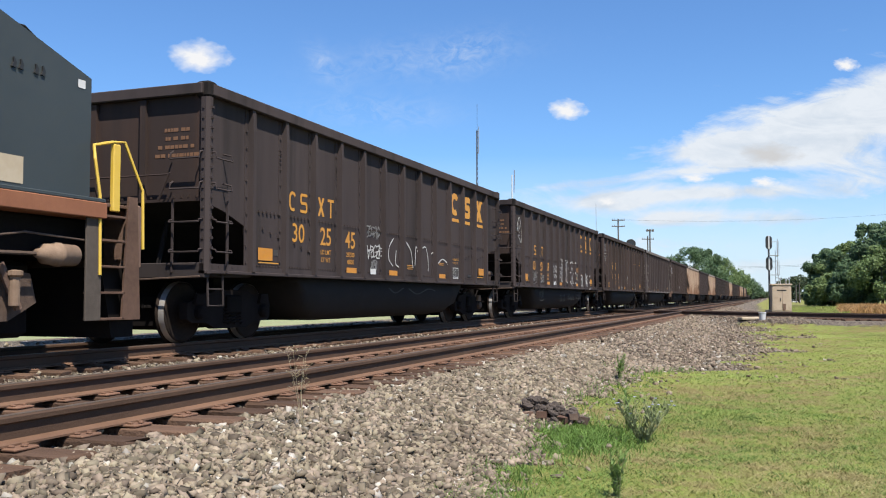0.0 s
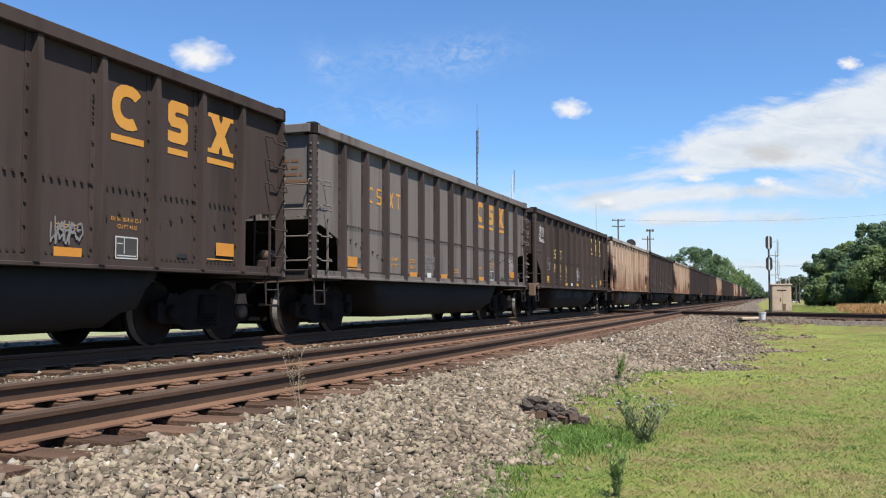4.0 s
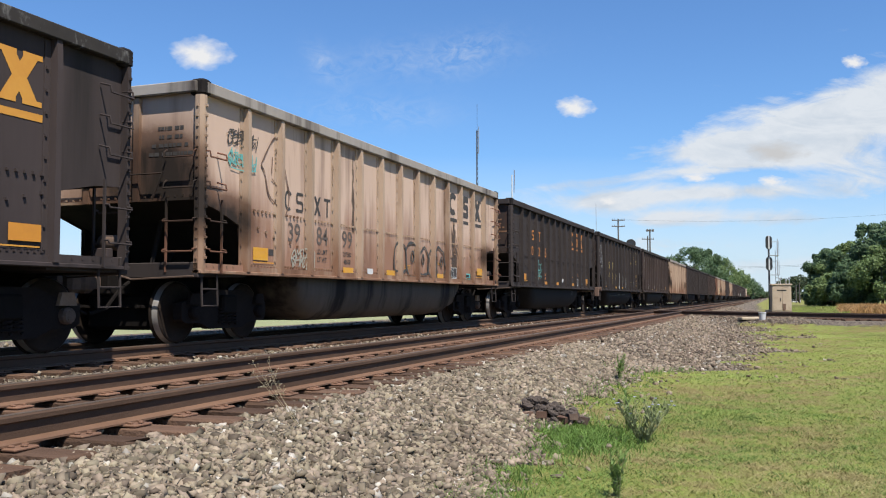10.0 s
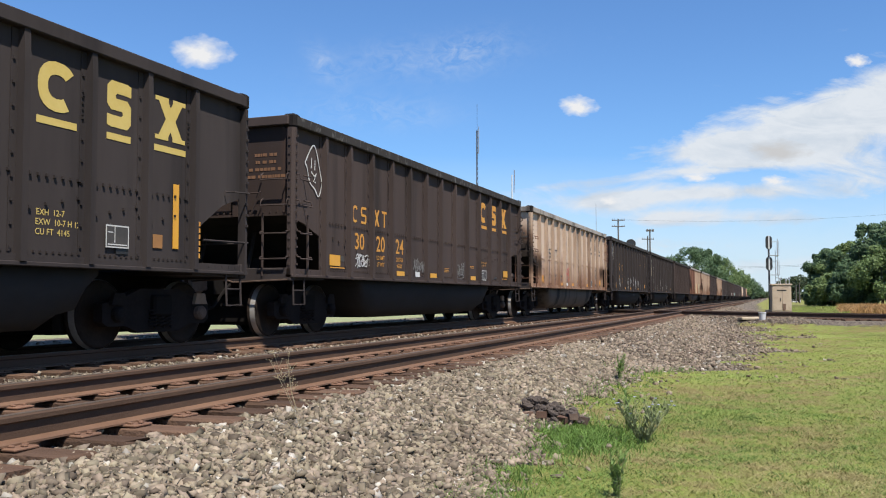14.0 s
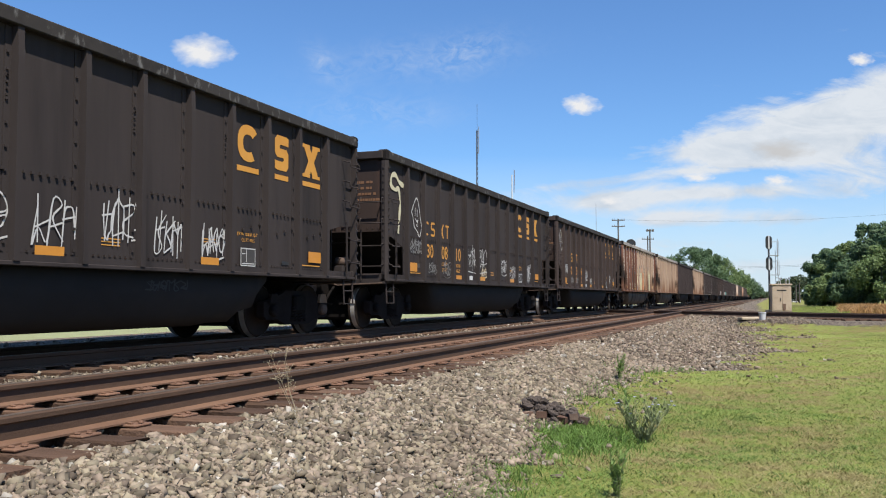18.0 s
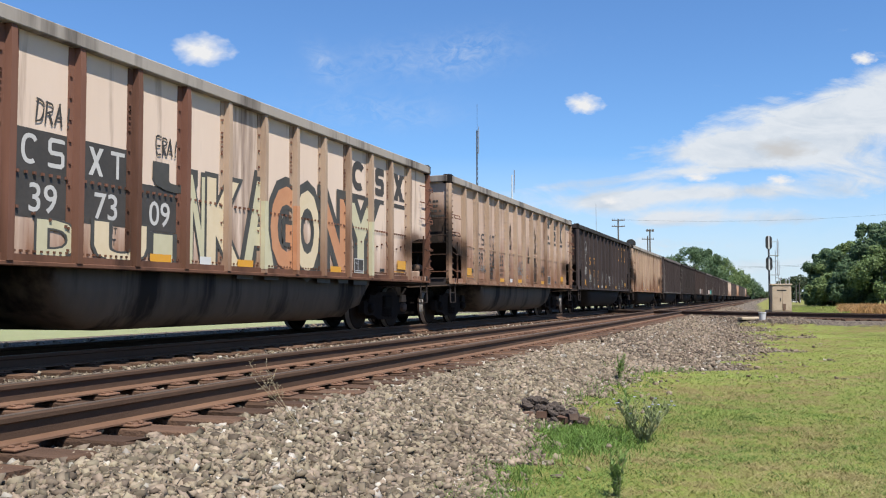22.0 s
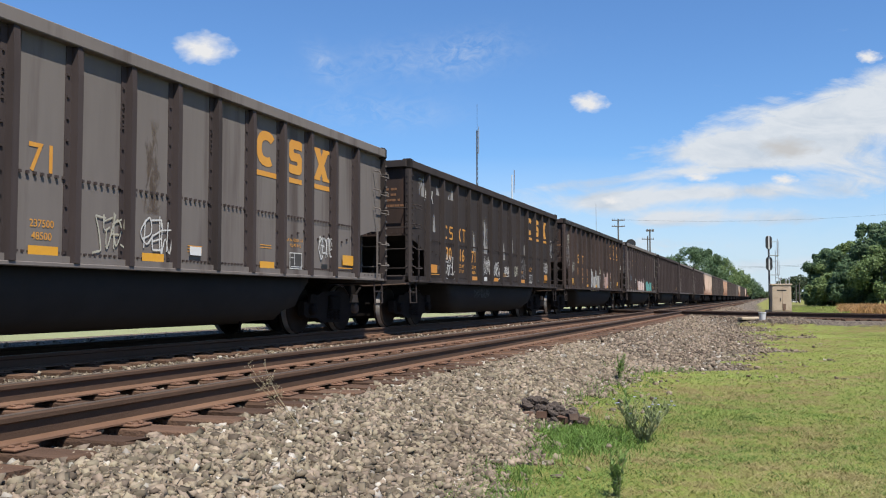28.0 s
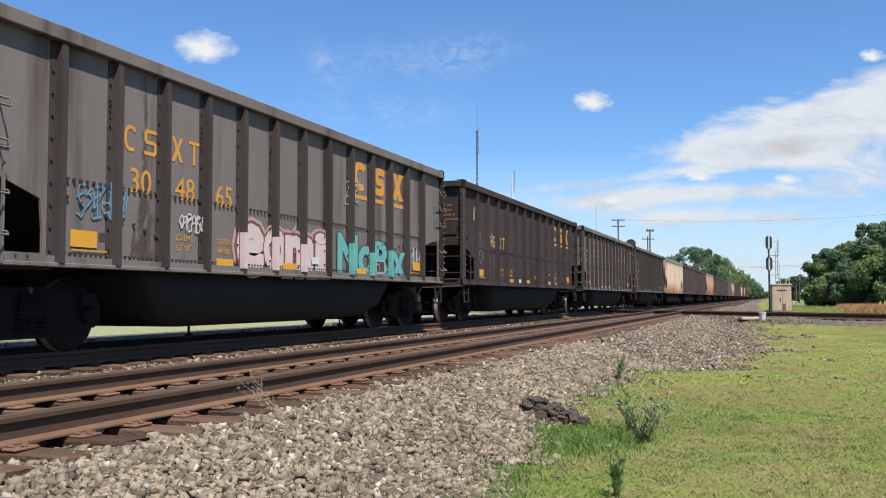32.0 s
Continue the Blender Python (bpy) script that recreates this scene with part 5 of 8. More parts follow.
def hourglass(w, h, t):
    """Two crossed bars, with flared feet where they are large."""
    q, r, k = w / 2, h / 2, t * 1.4
    c, d = k / 2, h / 2 * k / (w - k)
    foot = [(-q, -r), (-q + k, -r)]
    if w > 0.4:
        e, g = 0.035, 0.06
        left, right = -c + (c - q) * (r - g) / r, (k - q) * (r - g - d) / (r - d)
        foot = [(left, g - r), (-q - e, g - r), (-q - e, -r), (-q + k + e, -r), (-q + k + e, g - r), (right, g - r)]
    back = foot[::-1]
    return [[(-c, 0)] + foot + [(0, -d)] + [(-x, y) for x, y in back] + [(c, 0)] + [(-x, -y) for x, y in foot] + [(0, d)] + [(x, -y) for x, y in back]]


def tee(w, h, t):
    q, r, m = w / 2, h / 2, t / 2
    return [[(-q, r - t), (-m, r - t), (-m, -r), (m, -r), (m, r - t), (q, r - t), (q, r), (-q, r)]]


def bay(k):
    """Middle of the k-th panel between posts, counted from the leading end."""
    row = ROW + [ROW[-1] + 1.02]
    return (row[k] + row[k + 1]) / 2 + 0.02


MARK = {}


def mark_mesh(kind, key):
    if (kind, key) not in MARK:
        small, tall = (0.25, 0.34, 0.05), (0.58, 0.15)
        o = {"mark_ring": ring_patch(*small), "mark_stack": bar_stack(*small), "mark_cross": hourglass(*small), "mark_tee": tee(*small),
             "logo_ring": ring_patch(0.60, *tall), "logo_stack": bar_stack(0.44, *tall), "logo_cross": hourglass(0.58, *tall)}.get(kind)
        if o is None:
            half = {"logo_bar_ring": 0.31, "logo_bar_stack": 0.22, "logo_bar_cross": 0.34}[kind]
            o = [((-half, -0.042), (half, -0.042), (half, 0.042), (-half, 0.042))]
        MARK[kind, key] = flat(o).mesh(kind, M[key])
    return MARK[kind, key]


def lettering(car, number, key, lift=0.0, logo=9, number_key=""):
    for kind, y in (("mark_ring", bay(1) - 0.20), ("mark_stack", bay(1) + 0.19), ("mark_cross", bay(2) - 0.19), ("mark_tee", bay(2) + 0.19)):
        on_side(part("reporting_mark", mark_mesh(kind, key), None, car), y, 2.315 + lift)
    for k, pair in enumerate(number.split()):
        words(car, "car_number", pair, 0.32, bay(1 + k), 1.63 + lift, number_key or key)
    key = "blackpaint" if key == "white" else key
    for k, kind in enumerate(("logo_ring", "logo_stack", "logo_cross")):
        on_side(part("emblem", mark_mesh(kind, key), None, car), bay(logo + k), 3.08)
        on_side(part("emblem_bar", mark_mesh(kind.replace("logo", "logo_bar"), key), None, car), bay(logo + k), 2.67)
    words(car, "stencil", "LD LMT", 0.085, bay(2), 1.46, key), words(car, "stencil", "LT WT", 0.085, bay(2), 1.32, key)
    words(car, "stencil", "237500", 0.085, bay(3), 1.46, key), words(car, "stencil", "48500", 0.085, bay(3), 1.32, key)


STICKERS = {}


def patch(car, name, key, y, z, w, h, label="", out=0.005):
    k = (name, key, round(w, 3), round(h, 3))
    if k not in STICKERS:
        STICKERS[k] = flat([((-w / 2, -h / 2), (w / 2, -h / 2), (w / 2, h / 2), (-w / 2, h / 2))]).mesh(name, M[key])
    ob = on_side(part(name, STICKERS[k], None, car), y, z, out)
    return tagged(ob, label) if label else ob


def reflectors(car, style, stripe, key, sheet):
    if stripe:
        patch(car, "yellow_stripe", "sticker", ROW[0] + 0.20, 1.82, 0.07, 0.78, "", 0.016)
    else:
        patch(car, "yellow_panel", sheet, bay(0) - 0.06, 1.37, 0.44, 0.20, "", 0.016)
    patch(car, "small_plate", "blackpaint", bay(0) + 0.29, 1.41, 0.18, 0.10)
    patch(car, "stencil_bar", "orange", bay(0) + 0.04, 1.235, 0.62, 0.018, "", 0.016)
    patch(car, "white_sticker", "whitepaint", bay(4 if style != "C" else 6) - 0.02, 1.20 if style != "C" else 1.33, 0.27, 0.12, "", 0.034)
    for k, h in ((3, 0.10), (5, 0.11)) if stripe else ((3, 0.10), (5, 0.11), (8, 0.11)):
        patch(car, "yellow_reflector", sheet, bay(k), 1.20, 0.44, h, "", 0.034)
    end = bay(11) if style != "B" else ROW[10] + 0.5
    if stripe:
        patch(car, "yellow_stripe", sheet, 12.84, 1.78, 0.13, 0.88, "", 0.016)
        patch(car, "small_panel", "dull_orange", 12.46, 1.42, 0.20, 0.18, "", 0.016)
    else:
        patch(car, "yellow_panel", sheet, end + 0.10, 1.385, 0.46, 0.19, "", 0.034)
        patch(car, "stencil_bar", "orange", end, 1.235, 0.66, 0.018, "", 0.016)
    for j in range(6):
        patch(car, "stencil_bar", "orange", LENGTHS[style] - 1.13, 1.27 + j * 0.09, 0.045, 0.065, "", 0.004)
    slot = bay(10) if style != "B" else ROW[9] + 0.5
    patch(car, "slot_plate", "black", slot + 0.12, 1.25, 0.23, 0.06, "", 0.016)
    y, z, w, h = bay(9) - 0.02, 1.30, 0.42, 0.28
    if stripe:
        y, z = 11.66, 1.43
    patch(car, "label_frame", "white", y, z, w, h, "", 0.034)
    patch(car, "label_field", "blackpaint", y, z, w - 0.035, h - 0.035, "", 0.0355)
    patch(car, "label_bar", "white", y - 0.05, z + 0.03, 0.014, h - 0.07, "", 0.037)
    patch(car, "label_bar", "white", y - 0.13, z + 0.05, 0.10, 0.012, "", 0.037)
    patch(car, "label_bar", "white", y, z - 0.10, w - 0.07, 0.014, "", 0.037)
    if stripe:
        words(car, "stencil", "EXH  12-7", 0.07, 10.58, 1.60, key), words(car, "stencil", "EXW  10-7 H 12-7", 0.07, 10.74, 1.49, key), words(car, "stencil", "CU FT  4145", 0.07, 10.62, 1.38, key)
    else:
        words(car, "stencil", "EX W 10-8 H 12-7", 0.052, y + 0.02, 1.63, key), words(car, "stencil", "CU FT 4115", 0.052, y + 0.04, 1.54, key)
    for k, z in ((6, 1.40), (6, 1.36), (6, 1.32)) if stripe else ((6, 1.40), (6, 1.36), (6, 1.32), (8, 1.52), (8, 1.48)):
        patch(car, "stencil_bar", "orange", bay(k), z, 0.34, 0.014)


def ribbon(points, width):
    """A flat stroke along points in x, y."""
    s = Shape()
    n = len(points)
    p = np.array(points)
    d = np.gradient(p, axis=0)
    d /= np.maximum(np.linalg.norm(d, axis=1, keepdims=True), 1e-6)
    nrm = np.stack([-d[:, 1], d[:, 0]], 1) * (width / 2 * (1.0 + 0.25 * np.sin(np.arange(n) * 0.7)))[:, None]
    v = [(*q, 0.00005 * i) for i, q in enumerate(p + nrm)] + [(*q, 0.00005 * i) for i, q in enumerate(p - nrm)]
    return s.add(v, [(n + i, n + i + 1, i + 1, i) for i in range(n - 1)])


GLYPHS = (((-0.4, -0.8), (-0.3, 0.9), (0.1, 0.2), (0.4, 0.9), (0.45, -0.8)),
          ((0.4, 0.6), (0.0, 0.95), (-0.4, 0.3), (-0.2, -0.7), (0.4, -0.6), (0.4, 0.0), (0.0, -0.05)),
          ((-0.35, -0.9), (-0.3, 0.9), (0.3, 0.6), (-0.2, 0.0), (0.45, -0.85)),
          ((0.4, 0.75), (-0.2, 0.85), (-0.35, 0.3), (0.3, -0.1), (0.3, -0.75), (-0.4, -0.7)),
          ((-0.4, 0.8), (-0.3, -0.6), (0.1, -0.85), (0.35, -0.5), (0.4, 0.85)),
          ((-0.4, 0.0), (0.0, 0.8), (0.4, 0.0), (0.0, -0.8), (-0.4, 0.0), (0.3, 0.3)),
          ((-0.4, 0.85), (0.4, 0.75), (-0.35, -0.75), (0.45, -0.65)),
          ((-0.4, -0.85), (0.0, 0.95), (0.2, 0.1), (-0.25, -0.15), (0.3, -0.2), (0.45, -0.9)))


def open_curve(points, n=5):
    """A smooth open curve through points."""
    p = [np.array(q, dtype=float) for q in points]
    p = [2 * p[0] - p[1]] + p + [2 * p[-1] - p[-2]]
    out = []
    for i in range(1, len(p) - 2):
        a, b, c, d = p[i - 1:i + 3]
        for q in range(n):
            t = q / n
            out.append(0.5 * (2 * b + (c - a) * t + (2 * a - 5 * b + 4 * c - d) * t * t + (3 * b - a - 3 * c + d) * t ** 3))
    return out + [p[-2]]


def scrawl(seed, w, h, strokes, width):
    """An unreadable quick tag: upright angular strokes, some hooked, with flicks between them."""
    r = random.Random(seed)
    count = max(3, min(round(w / (0.30 * h)), strokes + 2, 10))
    cell = w / count
    lean, rise = r.uniform(0.0, 0.22), r.uniform(-0.10, 0.16) * h
    shape, up = Shape(), 0.0

    def stroke(points, wide):
        nonlocal up
        q = ribbon(points, wide)
        shape.add([(v[0], v[1], v[2] + up) for v in q.v], q.f)
        up += 0.00025

    for k in range(count):
        cx, cy = -w / 2 + cell * (k + 0.5), rise * (k / count - 0.5)
        tall = 0.5 * h * r.uniform(0.70, 1.0)
        way, flip = r.choice((-1, 1)), r.choice((-1, 1))
        g = []
        for a, b in r.choice(GLYPHS):
            a, b = way * a + r.uniform(-0.12, 0.12), flip * b + r.uniform(-0.14, 0.14)
            g.append((cx + cell * a * 1.3 + lean * b * tall, cy + tall * b))
        if r.random() < 0.45:
            stroke(open_curve(g, 4), width)
        else:
            for p, q in zip(g, g[1:]):
                m = ((p[0] + q[0]) / 2 + r.uniform(-0.04, 0.04) * h, (p[1] + q[1]) / 2)
                stroke(open_curve([p, m, q], 3), width * r.uniform(0.85, 1.15))
        if r.random() < 0.7:
            spike = cx + cell * r.uniform(-0.5, 0.5)
            stroke([(spike, cy - tall * r.uniform(0.8, 1.15)), (spike + lean * tall + cell * r.uniform(-0.2, 0.3), cy + tall * r.uniform(0.5, 1.2))], width * 0.85)
        if r.random() < 0.7:
            z = cy + tall * r.uniform(-0.5, 0.6)
            stroke([(cx - cell * 0.55, z - 0.06 * h), (cx + cell * 0.5, z + r.uniform(-0.05, 0.14) * h)], width * 0.9)
    if r.random() < 0.4 and w > 0.5:
        stroke(open_curve([(w * 0.52, -0.45 * h), (0.0, -0.58 * h), (-w * 0.42, -0.52 * h)]), width)
    return shape


# strokes of the hand-sprayed letters, in a cell 4 wide and 6 high
STROKES = {"A": (((0, 0), (2, 6)), ((2, 6), (4, 0)), ((0.6, 2), (3.6, 2.3))), "D": (((0.4, 0), (0.4, 6)), ((0, 6), (3, 5.2), (3.8, 3), (3, 0.7), (0, 0))),
           "E": (((3.6, 5.8), (0.4, 5.5), (0.4, 0.2), (3.8, 0)), ((0.4, 3), (3, 3.2))), "K": (((0.5, 0), (0.4, 6)), ((3.8, 5.8), (0.5, 2.8)), ((1.4, 3.4), (4, 0))),
           "M": (((0, 0), (0.6, 6)), ((0.6, 6), (2, 2)), ((2, 2), (3.5, 6)), ((3.5, 6), (4.2, 0))), "N": (((0.2, 0), (0.4, 6)), ((0.4, 6), (3.4, 0)), ((3.4, 0), (3.7, 6))),
           "R": (((0.5, 0), (0.4, 6)), ((0, 5.8), (3, 5.6), (3.4, 4), (0.6, 3)), ((1.4, 3), (4, 0))), "S": (((3.7, 5.2), (2, 6), (0.4, 4.8), (2, 3.1), (3.6, 1.6), (2, 0), (0.2, 0.8)),)}
DIGIT_STROKES = {"0": (((2, 6), (0.5, 4), (0.8, 1), (2.2, 0), (3.6, 2), (3.2, 5), (2, 6)),), "1": (((1.2, 4.8), (2.2, 6)), ((2.2, 6), (2, 0))), "2": (((0.4, 4.8), (2, 6), (3.5, 4.6), (0.4, 0)), ((0.4, 0), (3.8, 0.2))),
                 "4": (((2.6, 6), (0.2, 2)), ((0.2, 2), (3.8, 2.2)), ((2.9, 4), (2.7, 0))), "!": (((2, 6), (1.8, 2)), ((1.8, 0.8), (1.8, 0))), "$": (((3.7, 4.8), (2, 5.4), (0.4, 4.4), (2, 3), (3.6, 1.8), (2, 0.6), (0.2, 1.4)), ((2, 6.4), (2, -0.4)))}


def hand_words(car, seed, text, y0, y1, z0, z1, key, width=0.03):
    """Sprayed letters, one quick stroke after another."""
    r = random.Random(seed)
    cell, shape, up = (y1 - y0) / len(text), Shape(), 0.0
    for k, ch in enumerate(text):
        for line in (STROKES.get(ch) or DIGIT_STROKES[ch]):
            drop = r.uniform(-0.05, 0.05) * (z1 - z0)
            pts = [(cell * (k - len(text) / 2 + 0.08 + a / 4 * 0.86) + r.uniform(-0.015, 0.015) + 0.10 * (b - 3) / 6 * cell, (b / 6 - 0.5) * (z1 - z0) + drop) for a, b in line]
            q = ribbon(open_curve(pts, 4), width)
            shape.add([(v[0], v[1], v[2] + up) for v in q.v], q.f)
            up += 0.00025
    on_side(part("spray_letters", shape, M[key], car), (y0 + y1) / 2, (z0 + z1) / 2, 0.015 if z0 > 0.9 else BELLY_OUT)


FONT = {}


def fat_letter(ch, fat):
    """Corners and faces of a letter, swollen by fat, one unit high."""
    if (ch, fat) not in FONT:
        c = bpy.data.curves.new("text", "FONT")
        c.body, c.size, c.resolution_u, c.offset = ch, 1.42, 3, fat
        ob = bpy.data.objects.new("text", c)
        me = bpy.data.meshes.new_from_object(ob)
        bpy.data.objects.remove(ob)
        FONT[ch, fat] = [tuple(v.co) for v in me.vertices], [tuple(p.vertices) for p in me.polygons]
        bpy.data.meshes.remove(me)
    return FONT[ch, fat]


def letter_piece(car, rows, edge, fat=0.05, rim=0.045, halo=None, post_paint=True):
    """A sprayed row of fat letters with outlines: letter, y0, y1, z0, z1, colour."""
    for k, (ch, y0, y1, z0, z1, colour) in enumerate(rows):
        v, f = fat_letter(ch, fat)
        x_lo, x_hi, h_lo, h_hi = min(p[0] for p in v), max(p[0] for p in v), min(p[1] for p in v), max(p[1] for p in v)
        a, b = (y1 - y0) / (x_hi - x_lo), (z1 - z0) / (h_hi - h_lo)
        layers = [("spray_fill", fat, colour, 0.0004), ("spray_outline", fat + rim, edge, 0.0)]
        if halo:
            layers.append(("spray_shade", fat + rim * 2.2, halo, -0.0012 - 0.0004 * len(rows)))
        for name, swell, key, up in layers:
            v, f = fat_letter(ch, swell)
            flat_letter = Shape().add([((p[0] - x_lo) * a, (p[1] - h_lo) * b, 0.0) for p in v], f)
            on_side(part(name, flat_letter, M[key] if key in M else PAINTS[key], car, "sprayed colour fill" if name == "spray_fill" else ""), y0, z0, 0.0145 + 0.0006 * k + up)
        for py in ROW if post_paint else ():
            if y0 + 0.05 < py < y1 - 0.05 and colour in PAINTS and colour not in M:
                for z in (z0, (z0 + z1) / 2, z1):
                    part("spray_outline", Shape().box(SHEET + 0.06, OUT + 0.003, py - 0.046, py + 0.046, z - 0.025, z + 0.025), M[edge], car)
            elif y0 + 0.05 < py < y1 - 0.05:
                part("spray_fill", Shape().box(SHEET + 0.004, OUT + 0.003, py - 0.052, py + 0.052, max(z0, SILL_Z + 0.10), z0 + (z1 - z0) * 0.78), M[colour], car)


def spray_arcs(car, lines, key, width=0.03):
    """Long thin arcs of spray, each through three to five places along and up the side."""
    for line in lines:
        y, z = line[0]
        on_side(part("spray_stroke", ribbon(open_curve([(a - y, b - z) for a, b in line], 6), width), M[key], car), y, z, 0.0148 if z > 1.0 else BELLY_OUT)


def spray_dots(car, y0, y1, z0, z1, n, seed, key="white"):
    r = random.Random(seed)
    for k in range(n):
        q = r.uniform(0.022, 0.034)
        disc = Shape().add([(q * math.cos(t), q * math.sin(t), 0) for t in [0.7854 * j for j in range(8)]], [tuple(range(8))])
        on_side(part("spray_dot", disc, M[key], car), y0 + (y1 - y0) * (k + 0.5) / n, z0 + (z1 - z0) * r.random(), 0.0147)


def smooth_loop(points, n=6):
    """A closed curve through points."""
    out, k = [], len(points)
    for i in range(k):
        a, b, c, d = (np.array(points[(i + j) % k]) for j in (-1, 0, 1, 2))
        for q in range(n):
            t = q / n
            out.append(0.5 * ((2 * b) + (c - a) * t + (2 * a - 5 * b + 4 * c - d) * t * t + (3 * b - a - 3 * c + d) * t ** 3))
    return out + out[:2]


def balloon(seed, w, h, letters, key, car, y, z):
    """A sprayed row of fat outlined blobs."""
    r = random.Random(seed)
    rim = Shape()
    for k in range(letters):
        cx = -w / 2 + w * (k + 0.5) / letters
        a, b = w / letters * r.uniform(0.50, 0.60), h * r.uniform(0.44, 0.52)
        knots = []
        for q in range(9):
            t = 2 * math.pi * (q + r.uniform(-0.25, 0.25)) / 9
            f = r.uniform(0.78, 1.12)
            knots.append((cx + a * f * math.copysign(abs(math.cos(t)) ** 0.6, math.cos(t)), b * f * math.copysign(abs(math.sin(t)) ** 0.6, math.sin(t))))
        loop = smooth_loop(knots, 4)[:-2]
        up = 0.002 * k
        q = ribbon(loop + loop[:2], 0.05)
        rim.add([(v[0], v[1], 0.0015 + up) for v in q.v], q.f)
        c = r.uniform(-0.25, 0.25)
        hole = smooth_loop([(cx + a * (c + 0.22 * math.cos(t)), b * (0.15 + r.uniform(0.22, 0.4) * math.sin(t))) for t in (0, 1.26, 2.5, 3.77, 5.0)], 4)
        q = ribbon(hole, 0.045)
        rim.add([(v[0], v[1], 0.0015 + up) for v in q.v], q.f)
    on_side(part("spray_outline", rim, M[key], car, "sprayed outline"), y, z, 0.019)


LETTERS = {}
LETTERS[1] = (((("G", 6.60, 7.12, 1.29, 1.82, "brown"), ("I", 7.14, 7.31, 1.32, 1.96, "brown"), ("V", 7.54, 8.14, 1.34, 2.00, "brown"), ("E", 8.10, 8.74, 1.30, 2.06, "brown"), ("R", 8.76, 9.70, 1.27, 2.10, "brown")), "white", 0.07, 0.045, None, True),
        ((("R", 10.90, 11.45, 1.06, 1.60, "brown"), ("6", 11.62, 12.20, 1.04, 1.66, "brown"), ("S", 12.20, 12.75, 1.05, 1.62, "brown")), "white", 0.03, 0.085, None, True))
LETTERS[15] = (((("D", 2.72, 3.35, 1.13, 1.55, "sage"), ("U", 3.62, 4.58, 1.12, 1.60, "tan"), ("I", 4.72, 5.12, 1.15, 1.52, "sage"), ("U", 4.74, 5.62, 2.12, 2.46, "shadegrey"), ("N", 5.48, 5.86, 1.15, 2.40, "sage"),
           ("K", 5.90, 6.82, 1.10, 2.42, "tan")), "shadegrey", 0.055, 0.06, None, False),
         ((("A", 6.86, 7.78, 1.13, 2.52, "sage"), ("G", 7.66, 8.52, 1.14, 2.54, "amber"), ("O", 8.46, 9.34, 1.12, 2.56, "tan"), ("N", 9.40, 10.40, 1.12, 2.54, "amber"), ("Y", 10.42, 11.75, 1.10, 2.52, "sage")), "shadegrey", 0.055, 0.06, "shadegrey"))
LETTERS[21] = (((("8", 5.60, 6.22, 1.03, 1.92, "chalk"), ("a", 6.16, 6.66, 1.05, 1.80, "chalk"), ("O", 6.58, 7.16, 1.04, 1.92, "chalk"), ("A", 7.10, 7.66, 1.04, 1.88, "chalk")), "blackpaint", 0.07, 0.04, "white"),
         ((("D", 8.76, 9.28, 1.08, 1.80, "blackpaint"), ("E", 9.26, 9.86, 1.08, 1.84, "dustpink"), ("8", 9.84, 10.46, 1.08, 1.86, "dustpink")), "blackpaint", 0.06, 0.035, "dustpink"))
LETTERS[22] = (((("e", 5.02, 5.85, 1.08, 1.84, "pink"), ("O", 5.80, 6.52, 1.10, 1.82, "pink"), ("m", 6.48, 7.50, 1.08, 1.74, "pink"), ("i", 7.52, 7.98, 1.08, 1.84, "pink")), "maroon", 0.07, 0.05, "dustpink"),
         ((("N", 8.42, 9.30, 1.08, 1.90, "teal"), ("o", 9.32, 10.05, 1.10, 1.72, "teal"), ("R", 10.08, 10.95, 1.08, 1.84, "teal"), ("x", 10.98, 11.75, 1.10, 1.66, "teal")), "blackpaint", 0.05, 0.035))
HAND_WORDS = {
    1: (("2014", 9.98, 10.75, 1.42, 1.66, "pale", 0.022), ("$$$$", 7.2, 8.2, 0.52, 0.80, "ghost", 0.022)),
    6: (("MAK", 1.44, 2.22, 1.60, 2.06, "pale", 0.04), ("SNK", 2.44, 3.10, 1.18, 1.52, "pale", 0.035)),
    15: (("DRA!", 2.66, 3.22, 2.62, 2.88, "blackpaint", 0.022), ("ERA!", 4.74, 5.22, 2.58, 2.82, "blackpaint", 0.022)),
}


def soot_run(car, y, z, w, h, seed, out=0.002, key="sootrun"):
    """A run of coal soot down the sheet, broken above and broad below; its material frays it."""
    o = [((-w * 0.75, -h / 2), (w * 0.75, -h / 2), (w * 0.75, h / 2), (-w * 0.75, h / 2))]
    ob = on_side(part("soot_run", flat(o), M[key], car), y, z, out)
    ob.visible_shadow = False


def hose_spray(car, y, z, w, h, key):
    """A fat hooked line that runs down the sheet."""
    pts = [(0.35, 0.32), (0.10, 0.36), (-0.12, 0.46), (-0.32, 0.42), (-0.36, 0.28), (-0.14, 0.22), (0.06, 0.24), (0.14, 0.02), (0.10, -0.22), (0.04, -0.48)]
    on_side(part("spray_scrawl", ribbon(open_curve([(a * w, b * h) for a, b in pts]), 0.10), M[key], car), y, z, 0.015)


def tag_spray(car, y, z, w, h, seed, key="white", strokes=4, width=0.03):
    on_side(part("spray_scrawl", scrawl(seed, w, h, strokes, width), M[key], car), y, z, 0.015 if z > 1.0 else BELLY_OUT)


